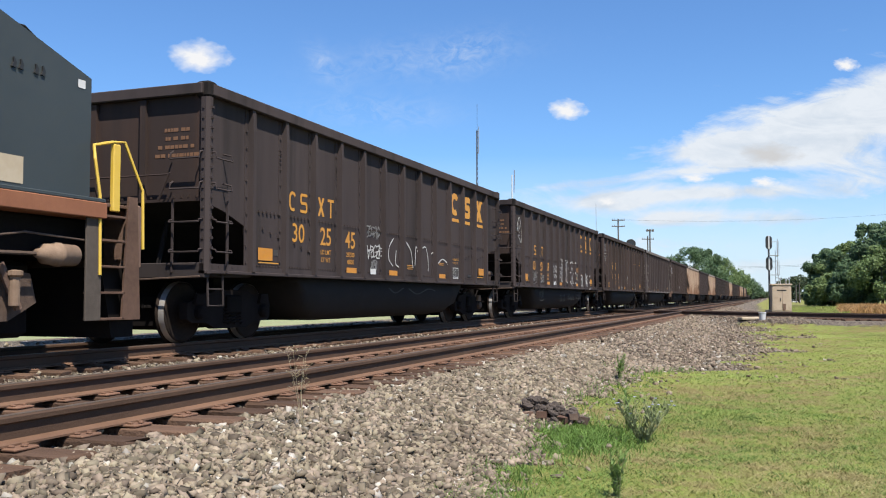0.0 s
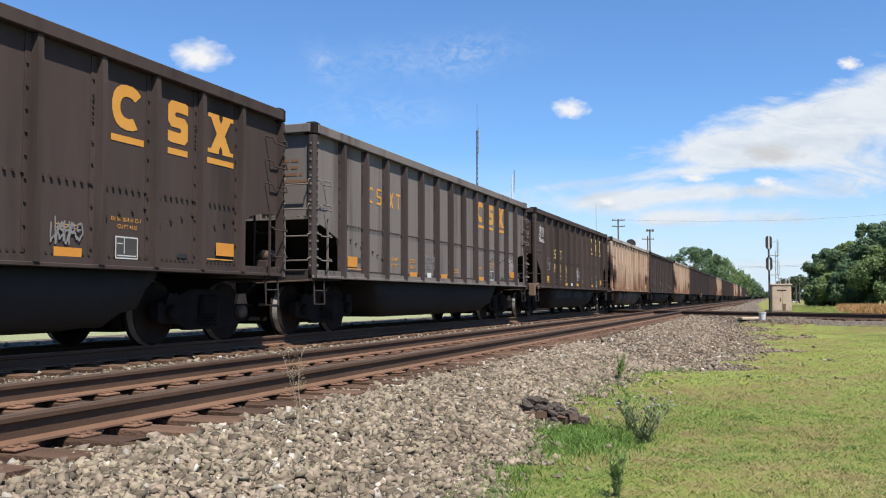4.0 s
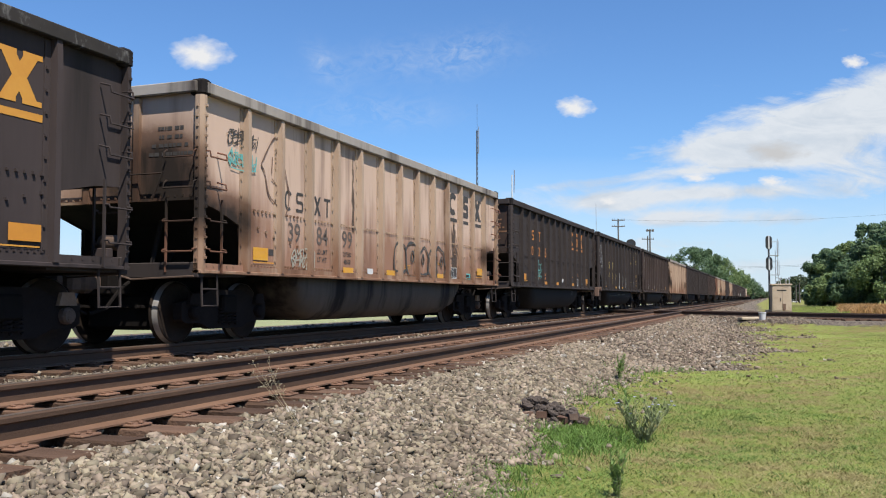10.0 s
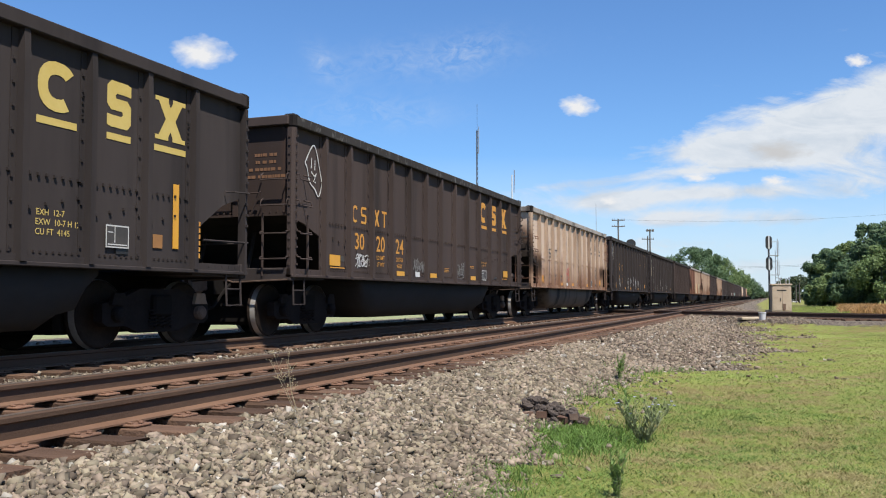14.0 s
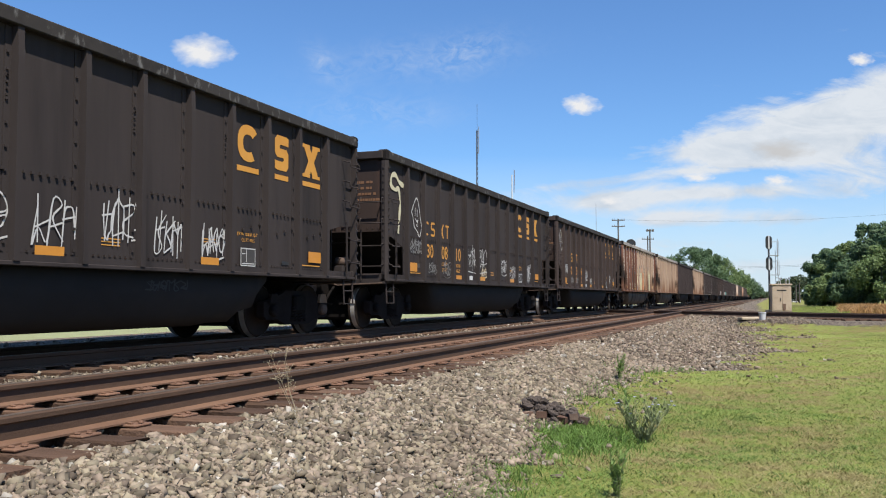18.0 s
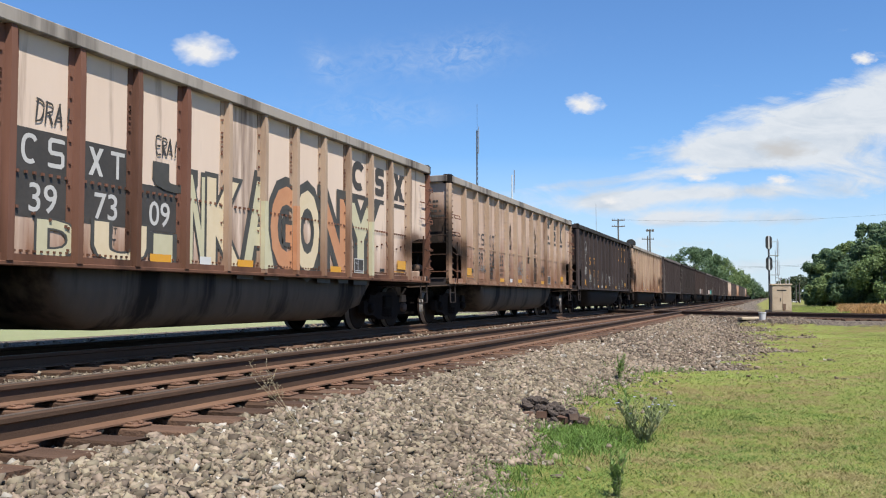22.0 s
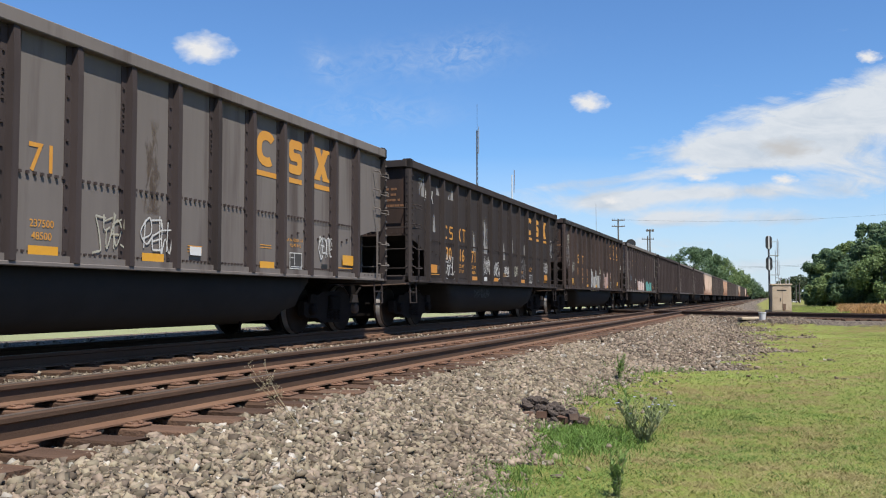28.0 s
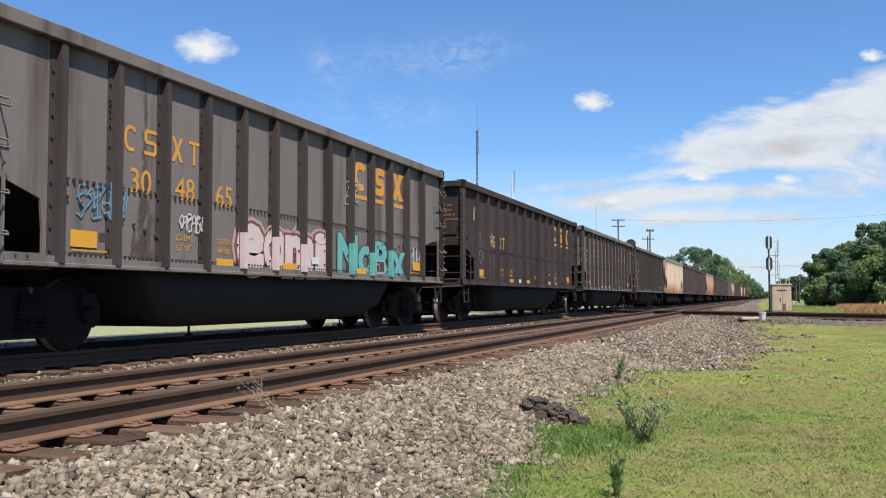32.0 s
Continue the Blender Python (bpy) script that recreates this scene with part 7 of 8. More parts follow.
def build_locomotive():
    """The trailing locomotive; its rear end is y = 0 and it reaches forward along -y."""
    loco = root("locomotive", "dark blue-grey diesel locomotive with yellow handrails", "locomotive", m=pose(FAR_X, train_at(0) - LOCO_GAP, RZ))
    s = Shape()
    h = [(-1.38, 1.87), (-1.38, 3.86), (-1.0, 4.0), (1.0, 4.0), (1.38, 3.86), (1.38, 1.87)]
    s.prism(h, "y", -20.6, -2.6)
    part("hood", s, M["loco"], loco, "dark blue-grey panelled hood")
    a, b = -2.6, -0.95
    p = [(x, a, z) for x, z in h] + [(x, b, z) for x, z in [(-1.38, 1.87), (-1.38, 3.34), (-1.0, 3.38), (1.0, 3.38), (1.38, 3.34), (1.38, 1.87)]]
    s = Shape().add(p, [(i, (i + 1) % 6, 6 + (i + 1) % 6, 6 + i) for i in range(6)] + [tuple(range(6, 12)), (5, 4, 3, 2, 1, 0)])
    part("rear_hood", s, M["loco"], loco)
    part("walkway", Shape().box(-1.56, 1.56, -20.9, -0.86, 1.82, 1.87, 0.01), M["loco"], loco)
    part("rear_platform", Shape().box(-1.40, 1.40, -0.86, -0.14, 1.80, 1.85, 0.01), M["rust_steps"], loco)
    part("frame_stripe", Shape().box(-1.57, 1.57, -20.8, -0.85, 1.63, 1.82, 0.01), M["locosill"], loco, "faded orange frame stripe")
    part("underframe", Shape().box(-1.25, 1.25, -20.6, -0.5, 1.15, 1.63, 0.03), M["steel"], loco)
    part("fuel_tank", Shape().box(-1.4, 1.4, -13.5, -7.5, 0.35, 1.15, 0.2), M["steel"], loco)
    for y in (-3.9, -17.0):
        t = part("truck", Shape().box(-1.05, 1.05, y - 2.4, y + 2.4, 0.22, 1.1, 0.06), M["steel"], loco)
        for side in (-1, 1):
            f = [(-2.3, 0.62), (-1.9, 0.42), (-0.4, 0.36), (0.4, 0.36), (1.9, 0.42), (2.3, 0.62), (2.2, 0.95), (0.8, 1.05), (-0.8, 1.05), (-2.2, 0.95)]
            part("side_frame", Shape().prism([(y + u, v) for u, v in f], "x", side * 1.15 - 0.08, side * 1.15 + 0.08), M["castiron"], t)
            part("brake_cylinder", Shape().lathe([(-0.34, 0.03), (-0.33, 0.05), (-0.24, 0.075), (-0.22, 0.115), (-0.06, 0.125), (-0.05, 0.14), (0.0, 0.14), (0.01, 0.13), (0.24, 0.125), (0.27, 0.09), (0.28, 0.02)], "y", (side * 1.42, y + 2.42, 1.17), 20), M["tan_cast"], t, "dusty tan air cylinder", True)
            part("air_pipe", Shape().tube([(side * 1.44, y + 0.4, 1.30), (side * 1.44, y + 1.5, 1.34), (side * 1.44, y + 1.9, 1.40), (side * 1.44, y + 2.85, 1.36), (side * 1.44, y + 2.88, 1.26)], 0.014, 6), M["cap"], t)
            part("push_rod", Shape().tube([(side * 1.42, y + 1.2, 1.16), (side * 1.42, y + 2.1, 1.17)], 0.022, 6), M["cap"], t)
            part("slack_adjuster", Shape().lathe([(-0.20, 0.03), (-0.19, 0.06), (0.12, 0.062), (0.14, 0.09), (0.19, 0.09), (0.20, 0.03)], "z", (side * 1.36, y + 1.85, 0.78), 12), M["tan_cast"], t)
            for k in (-1.5, 0.2, 1.7):
                part("brake_rod", Shape().tube([(side * 1.30, y + k, 1.05), (side * 1.32, y + k + 0.25, 0.55)], 0.045, 6), M["clay"], t)
        for k in (-1.8, 0.0, 1.8):
            prof = [(-1.0, 0.10), (-0.80, 0.12), (-0.79, 0.50), (-0.70, 0.51), (-0.66, 0.535), (-0.65, 0.15)]
            w = part("wheelset", Shape().lathe(prof + [(-x, r) for x, r in reversed(prof)], "x", (0, 0, 0), 28), M["wheel"], t, "", True)
            w.matrix_basis = pose(0, y + k, 0.51)
    for side in (-1, 1):
        x = side * 1.52
        a, b = sorted((x, x - side * 0.03))
        well = part("step_well", Shape().box(a, b, -1.14, -0.88, 0.40, 1.63, 0.006), M["case_grey"], loco, "grey-brown step plate")
        part("step_side", Shape().prism([(-0.50, 0.40), (-0.16, 0.40), (-0.24, 1.95), (-0.40, 1.95)], "x", a, b), M["rust_steps"], well, "rusty brown side plate")
        for z in (0.40, 0.72, 1.04, 1.36, 1.66):
            p, q = sorted((x, x - side * 0.26))
            part("tread", Shape().box(p, q, -0.90, -0.45, z, z + 0.03, 0.005), M["rust_steps"], well)
        r = Shape().tube([(side * 1.53, -0.92, 0.95), (side * 1.53, -0.94, 1.9), (side * 1.50, -1.0, 2.35), (side * 1.46, -0.98, 2.52), (side * 1.42, -0.60, 2.62), (side * 1.42, -0.38, 2.65), (side * 1.50, -0.12, 2.05), (side * 1.50, -0.10, 1.30)], 0.02, 6)
        part("handrail", r, M["safety"], loco, "safety yellow handrail")
        part("handrail_post", Shape().box(min(side * 1.38, side * 1.44), max(side * 1.38, side * 1.44), -0.60, -0.47, 1.75, 2.60, 0.01), M["safety"], loco, "broad yellow post")
    part("pilot_plow", Shape().prism([(-0.75, 1.05), (-0.15, 1.05), (-0.15, 0.18), (-0.55, 0.18)], "x", -1.4, 1.4), M["steel"], loco)
    for y in (-2.16, -2.06, -1.84, -1.74):
        ob = part("hood_latch", Shape().prism([(-0.035, -0.05), (0.02, -0.06), (0.035, 0.0), (0.0, 0.06), (-0.012, 0.055), (-0.008, 0.0)], "z", 0, 0.02), M["black"], loco)
        ob.matrix_basis = Matrix.Translation((1.38, y, 3.25)) @ FACE_SIDE
    part("end_plate", Shape().box(-1.5, 1.5, -0.25, -0.12, 1.05, 1.86, 0.02), M["clay"], loco)
    part("coupler", Shape().box(-0.16, 0.16, -0.2, 0.75, 0.76, 1.02, 0.04), M["castiron"], loco)
    r = Shape().tube([(0.6, -0.1, 1.4), (0.62, 0.15, 1.5), (0.66, 0.3, 1.62), (0.62, 0.12, 1.30), (0.5, 0.2, 1.2)], 0.02, 6)
    part("air_hose", r, M["safety"], loco, "pale yellow hanging hose")
    ob = part("placard", flat([((-0.21, -0.15), (0.21, -0.15), (0.21, 0.15), (-0.21, 0.15))]), M["paper"], loco)
    ob.matrix_basis = Matrix.Translation((1.386, -2.20, 2.08)) @ FACE_SIDE
    ob = part("placard", flat([((-0.06, -0.05), (0.06, -0.05), (0.06, 0.05), (-0.06, 0.05))]), M["whitepaint"], loco)
    ob.matrix_basis = Matrix.Translation((1.386, -1.12, 3.24)) @ FACE_SIDE
    part("grab_iron", Shape().tube([(1.36, -2.06, 3.58), (1.36, -2.06, 3.70), (1.36, -2.00, 3.70), (1.36, -1.62, 3.50), (1.36, -1.60, 3.40)], 0.016, 6), M["black"], loco)
    TRAIN.append([loco, "loco", None])
    return loco


LOCO_GAP = 1.32

# ---------------------------------------------------------------- far things
HEAD = Matrix.Rotation(radians(YAW), 4, "Z")


def spot(px, z, base=0.0):
    """Ground place at depth z in front of the stand, px across in units of the picture's 1588 focal length."""
    return HEAD @ Vector(((px - 784) / 1588 * z, z, base))


def tree(name, place, height, width, seed, leaves, material, size=0.4, label="broad green deciduous tree in full leaf", low=0.12):
    """Tapered trunk, limbs, and leaves in clumps along them."""
    r = np.random.default_rng(seed)
    t = root(name, label, "tree", "trees beside the tracks", m=pose(place.x, place.y, -0.05, 0, 0, float(r.uniform(0, 360))))
    s = Shape()
    top = height * 0.72
    s.tube([(0, 0, 0), (r.normal(0, 0.1), r.normal(0, 0.1), top * 0.35), (r.normal(0, 0.25), r.normal(0, 0.25), top * 0.7), (0, 0, top)], [height * 0.024, height * 0.019, height * 0.011, 0.04], 8)
    clumps = []
    for k in range(52):
        a, z = r.uniform(0, 6.28), height * r.uniform(low, 0.93)
        f = (z / height - low) / (1 - low)
        reach = width * 0.5 * (0.55 + 0.6 * math.sin(min(1.0, f * 1.15) * math.pi) ** 0.7) * r.uniform(0.45, 1.05) * (1.0 if f < 0.75 else 0.7)
        end = np.array([math.cos(a) * reach, math.sin(a) * reach, z])
        start = np.array([0, 0, max(height * 0.12, z - reach * 0.6)])
        if k < 14:
            s.tube([start, (start + end) / 2 + [0, 0, 0.1 * reach], end], [height * 0.008, height * 0.005, 0.02], 5)
        clumps.append((end, width * r.uniform(0.09, 0.20) * (1.0 if f < 0.7 else 0.75)))
    part("trunk", s, M["bark"], t)
    share = r.integers(0, len(clumps), leaves)
    centre = np.array([c[0] for c in clumps])[share]
    rad = np.array([c[1] for c in clumps])[share]
    d = r.normal(size=(leaves, 3))
    d /= np.linalg.norm(d, axis=1, keepdims=True)
    p = centre + d * (rad * r.uniform(0.25, 1.0, leaves) ** 0.6 * r.uniform(0.8, 1.18, leaves))[:, None] * np.array([1, 1, 0.85])
    p[:, 2] = np.clip(p[:, 2], 0.2, height)
    u = r.normal(size=(leaves, 3))
    u /= np.linalg.norm(u, axis=1, keepdims=True)
    nrm = d + np.array([0, 0, 0.4]) + r.normal(0, 0.35, (leaves, 3))
    w = np.cross(u, nrm)
    w /= np.maximum(np.linalg.norm(w, axis=1, keepdims=True), 1e-6)
    q = r.uniform(0.6, 1.3, (leaves, 1)) * size
    v = np.stack([p - u * q * 0.6, p + w * q * 0.38, p + u * q * 0.7, p - w * q * 0.38], 1).reshape(-1, 3)
    part("crown", bulk("crown", v, (np.arange(leaves)[:, None] * 4 + np.arange(4)[None]), material), None, t)
    return t


def build_trees():
    # px across, depth, height, width, leaves, kind
    rows = ((1592, 118, 11.4, 9.5, 16000, "leaf"), (1538, 122, 11.6, 7.5, 15000, "leaf"), (1500, 128, 9.4, 6.5, 12000, "leaf_light"), (1468, 132, 9.0, 5.4, 11000, "leaf"),
            (1451, 136, 8.2, 4.2, 8500, "leaf"), (1560, 108, 7.5, 7, 10000, "leaf_light"), (1510, 112, 5.8, 6, 8000, "leaf"), (1475, 118, 4.6, 5.5, 7000, "leaf_light"), (1452, 122, 3.6, 3.6, 5000, "leaf"), (1660, 120, 12, 10, 3500, "leaf"), (1740, 118, 12, 11, 3000, "leaf"),
            (1412, 230, 7.2, 7, 2600, "leaf_far"), (1396, 260, 7.4, 7.5, 2200, "leaf_far"),
            (1222, 255, 16.0, 13, 6500, "leaf"), (1248, 262, 15.8, 13, 6500, "leaf"), (1272, 290, 14.0, 13, 6000, "leaf_light"), (1290, 320, 12.6, 13, 5000, "leaf_light"), (1303, 360, 11.5, 13, 5000, "leaf"),
            (1313, 420, 10.5, 13, 4500, "leaf"), (1322, 500, 9.0, 13, 4000, "leaf"), (1200, 270, 12.0, 9, 3000, "leaf"), (1330, 640, 8.5, 12, 2000, "leaf_far"), (1341, 900, 8, 14, 1800, "leaf_far"))
    for k, (px, z, h, w, n, key) in enumerate(rows):
        tree("tree", spot(px, z), h, w, 100 + k, int(n * 1.7), M[key], 0.16 + z * 0.0011)
    # the woods at the end of the line
    r = np.random.default_rng(5)
    n = 9000
    x = r.uniform(-700, 700, n)
    top = 10 + 3 * np.sin(x * 0.021) + 2.5 * np.sin(x * 0.067 + 1)
    z = r.uniform(0, 1, n) * top
    p = np.stack([x, 1900 + r.uniform(-10, 10, n), z], 1)
    s = r.uniform(2.0, 4.0, (n, 1))
    a = np.array([[1.0, 0, 0.2]]) * s
    b = np.array([[-0.2, 0, 0.8]]) * s
    v = np.stack([p - a, p - b, p + a, p + b], 1).reshape(-1, 3)
    tagged(new("far_woods", bulk("far_woods", v, np.arange(n)[:, None] * 4 + np.arange(4)[None], M["leaf_far"])), "distant hazy green woods along the horizon", "woods", kind="stuff")


def build_signal():
    at = spot(1361, 60)
    g = 0.32
    sig = root("signal_mast", "black two-headed railway signal on a silver mast", "railway signal", m=pose(at.x, at.y, g, 0, 0, 12))
    part("base", Shape().box(-0.25, 0.25, -0.25, 0.25, -0.3, 0.12, 0.03), M["case"], sig)
    part("mast", Shape().lathe([(0.1, 0.07), (4.9, 0.06), (4.91, 0.0)], "z", (0, 0, 0), 12), M["wire"], sig)
    for z in (2.74, 4.16):
        o = [(0.21 * math.cos(a), z + 0.44 + (0.25 if math.sin(a) > 0 else -0.25) + 0.21 * math.sin(a)) for a in [2 * math.pi * (k + 0.5) / 20 for k in range(20)]]
        head = part("signal_head", Shape().prism(o, "y", -0.10, -0.06), M["black"], sig, "oval black backboard")
        part("housing", Shape().box(-0.13, 0.13, -0.06, 0.12, z + 0.05, z + 0.83, 0.03), M["black"], head)
        part("rear_strip", Shape().box(-0.045, 0.045, -0.135, -0.105, z + 0.02, z + 0.88, 0.01), M["whitepaint"], head, "white strip down the middle")
        for k in range(3):
            part("visor", Shape().lathe([(0.12, 0.10), (0.34, 0.085)], "y", (0, 0, z + 0.18 + k * 0.26), 14), M["black"], head)
    r = Shape()
    for x in (0.42, 0.58):
        r.box(x - 0.015, x + 0.015, -0.02, 0.02, 0.0, 4.85 if x > 0.5 else 4.1)
    for k in range(15):
        r.box(0.42, 0.58, -0.012, 0.012, 0.3 + k * 0.28, 0.325 + k * 0.28)
    part("ladder", r, M["galv"], sig)
    for z in (2.45, 3.75):
        r = Shape().box(0.0, 0.62, -0.25, 0.25, z - 0.04, z, 0.0)
        r.tube([(0.6, -0.25, z), (0.6, -0.25, z + 0.9), (0.1, -0.25, z + 0.9)], 0.015, 5).tube([(0.6, 0.25, z), (0.6, 0.25, z + 0.9), (0.1, 0.25, z + 0.9)], 0.015, 5)
        part("platform", r, M["galv"], sig)
    at = spot(1380.5, 59)
    case = root("relay_case", "tan weathered steel relay cabinet beside the signal", "equipment cabinet", m=pose(at.x, at.y, g - 0.03, 0, 0, 8))
    part("body", Shape().box(-0.60, 0.60, -0.42, 0.42, 0.05, 1.75, 0.015), M["case"], case)
    part("roof", Shape().box(-0.66, 0.66, -0.48, 0.48, 1.75, 1.85, 0.02), M["case"], case)
    part("plinth", Shape().box(-0.62, 0.62, -0.44, 0.44, -0.25, 0.05), M["stone"], case)
    part("door", Shape().box(-0.55, 0.02, -0.44, -0.42, 0.12, 1.68, 0.006), M["case"], case)
    part("door", Shape().box(0.04, 0.55, -0.44, -0.42, 0.12, 1.68, 0.006), M["case"], case)
    part("vent", Shape().box(-0.28, 0.30, -0.455, -0.44, 1.40, 1.46), M["black"], case)
    part("handle", Shape().box(-0.10, -0.06, -0.48, -0.44, 0.72, 0.92, 0.005), M["black"], case)
    part("padlock_box", Shape().box(0.06, 0.24, -0.47, -0.44, 0.12, 0.55, 0.01), M["clay"], case)
    for x, h in ((0.0, 0.38), (0.35, 0.30), (0.55, 0.42)):
        v = Shape().lathe([(1.85, 0.03), (1.85 + h - 0.08, 0.03), (1.85 + h - 0.08, 0.07), (1.85 + h, 0.06)], "z", (x, 0, 0), 8)
        part("roof_vent", v, M["galv"], case)
    b = spot(1347.5, 37.9)
    box = root("white_box", "small white plastic tub beside the rails", "tub", m=pose(b.x, b.y, float(ground_height(np.array(b.x), np.array(b.y))) - 0.01, 0, 0, 20))
    part("tub", Shape().lathe([(0.0, 0.12), (0.30, 0.15), (0.30, 0.13), (0.04, 0.11)], "z", (0, 0, 0), 14), M["whitepaint"], box)
    part("lid", Shape().lathe([(0.30, 0.16), (0.33, 0.16), (0.335, 0.05)], "z", (0, 0, 0), 14), M["whitepaint"], box)
    b = spot(1325, 38.6)
    c = root("concrete_cover", "flat grey concrete trough cover by the diamond", "trough cover", m=pose(b.x, b.y, float(ground_height(np.array(b.x), np.array(b.y))) - 0.01, 0, 0, 25))
    part("slab", Shape().box(-0.45, 0.45, -0.25, 0.25, 0.0, 0.12, 0.02), M["paper"], c)
    # a round signal beyond the train
    at = spot(1117, 64)
    s = root("target_signal", "round black signal head on a mast", "railway signal", m=pose(at.x, at.y, 0.0, 0, 0, YAW - 10))
    part("mast", Shape().lathe([(0.0, 0.08), (4.9, 0.07), (4.91, 0.0)], "z", (0, 0, 0), 10), M["galv"], s)
    h = part("signal_head", Shape().lathe([(-0.13, 0.31), (-0.10, 0.34), (-0.08, 0.34)], "y", (0, 0, 5.1), 24), M["black"], s)
    part("hood", Shape().lathe([(-0.45, 0.14), (-0.13, 0.15)], "y", (0, 0, 5.1), 14), M["lens"], h)


def utility_pole(px, z, top, arms, width, label, gadget=False):
    at = spot(px, z)
    p = root("utility_pole", label, "utility pole", "poles beyond the tracks", m=pose(at.x, at.y, -0.3, 0, 0, 20))
    part("pole", Shape().lathe([(0, 0.16), (top, 0.10), (top + 0.01, 0.0)], "z", (0, 0, 0), 10), M["pole"], p)
    for a in arms:
        arm = part("crossarm", Shape().box(-width / 2, width / 2, -0.19, -0.08, a - 0.07, a + 0.06, 0.01), M["pole"], p)
        for k in (-0.46, -0.28, 0.28, 0.46):
            part("insulator", Shape().lathe([(a + 0.06, 0.03), (a + 0.12, 0.05), (a + 0.22, 0.04), (a + 0.25, 0.0)], "z", (k * width, -0.13, 0), 8), M["galv"], arm)
    if gadget:
        head = part("lamp_bracket", Shape().box(-0.55, 0.55, -0.05, 0.05, top - 0.12, top - 0.02, 0.01), M["pole"], p)
        for k in (-0.42, 0.0, 0.42):
            part("lamp_head", Shape().lathe([(top - 0.30, 0.0), (top - 0.28, 0.20), (top + 0.02, 0.16), (top + 0.10, 0.0)], "z", (k, -0.14, 0), 10), M["pole"], head)
    return p


def build_lineside():
    utility_pole(1095, 130, 13.0, (12.8, 11.9), 1.9, "brown wooden utility pole with two crossarms")
    utility_pole(1151, 135, 11.8, (), 1.0, "brown wooden pole with a cluster of lamp heads on top", True)
    utility_pole(1147, 150, 11.9, (11.35,), 2.0, "thin grey pole with one crossarm")
    for px, z, base, top, label in ((845, 150, 230, 222, "tall slim grey radio mast"), (907, 150, 310, 305, "short grey radio mast with a red aerial"), (1056, 170, 362, 360, "thin grey whip aerial mast")):
        at = spot(px, z)
        h = (529 - base) / 1588 * z + 1.25
        m = root("radio_mast", label, "radio mast", m=pose(at.x, at.y, 0))
        if px == 845:
            s = Shape()
            for k in range(3):
                a = 2.094 * k
                s.tube([(0.16 * math.cos(a), 0.16 * math.sin(a), 0), (0.12 * math.cos(a), 0.12 * math.sin(a), h)], 0.045, 5)
            part("lattice_legs", s, M["wire"], m)
            s = Shape()
            for k in range(34):
                z0, z1 = h * k / 34, h * (k + 1) / 34
                for j in range(3):
                    a, b = 2.094 * j, 2.094 * (j + 1)
                    s.tube([(0.14 * math.cos(a), 0.14 * math.sin(a), z0), (0.14 * math.cos(b), 0.14 * math.sin(b), z1)], 0.018, 4)
            part("lattice_braces", s, M["wire"], m)
            part("aerial", Shape().tube([(0.30, 0, h - 4), (0.34, 0, h + 0.6)], 0.07, 5), M["galv"], m)
            part("aerial_arm", Shape().tube([(0.0, 0, h - 1.2), (0.32, 0, h - 1.2)], 0.04, 5), M["wire"], m)
            part("lightning_rod", Shape().tube([(0.05, 0, h - 0.2), (0.05, 0, h + 4.5)], 0.025, 4), M["wire"], m)
        elif px == 907:
            part("pole", Shape().tube([(0, 0, 0), (0, 0, h)], [0.14, 0.09], 8), M["whitepaint"], m)
            part("aerial", Shape().tube([(0.35, 0, h - 3), (0.42, 0, h + 0.8)], 0.07, 6), M["clay"], m)
        else:
            part("pole", Shape().tube([(0, 0, 0), (0, 0, h)], [0.08, 0.04], 6), M["galv"], m)
    # wires
    for k, (a, b, sag) in enumerate(((spot(1095, 130, 12.6), spot(1700, 130, 14.2), 0.9), (spot(1305, 250, 10.0), spot(1440, 250, 10.6), 0.3), (spot(1240, 250, 9.6), spot(1440, 250, 10.1), 0.3))):
        pts = [a.lerp(b, t / 16) - Vector((0, 0, sag * 4 * (t / 16) * (1 - t / 16))) for t in range(17)]
        w = Shape().tube(pts, 0.014 if k == 0 else 0.03, 4)
        tagged(new("overhead_wire", w.mesh("overhead_wire", M["wire"])), "thin black overhead wire", "wire")
    utility_pole(1700, 130, 14.6, (14.3,), 1.9, "brown wooden utility pole with a crossarm")
    utility_pole(1414, 190, 4.6, (), 1.0, "short grey wooden post")
    utility_pole(1408, 200, 4.4, (), 1.0, "short grey wooden post")
    # pale shed between the trees
    at = spot(1405, 240)
    s = root("shed", "small white shed half hidden by trees", "shed", m=pose(at.x, at.y, 0, 0, 0, 30))
    part("wall", Shape().box(-1.2, 1.2, -1.0, 1.0, 0, 2.2), M["whitepaint"], s)
    part("roof", Shape().prism([(-1.4, 2.2), (1.4, 2.2), (0, 3.0)], "y", -1.2, 1.2), M["galv"], s)
    # tall dry grass beyond the crossing
    n = 30000
    px, z = rng.uniform(1484, 1760, n), rng.uniform(66, 100, n)
    p = np.stack([(px - 784) / 1588 * z, z, np.zeros(n)], 1) @ np.array(HEAD.to_3x3()).T
    blades("dry_tall_grass", p[:, 0], p[:, 1], np.zeros(n), rng.uniform(0.25, 0.7, n), rng.uniform(0.025, 0.06, n), rng.uniform(0.2, 1.0, n), M["straw"], "tall rust-tan dry grass")
    n = 14000
    px, z = rng.uniform(1385, 1500, n), rng.uniform(60, 104, n)
    p = np.stack([(px - 784) / 1588 * z, z, np.zeros(n)], 1) @ np.array(HEAD.to_3x3()).T
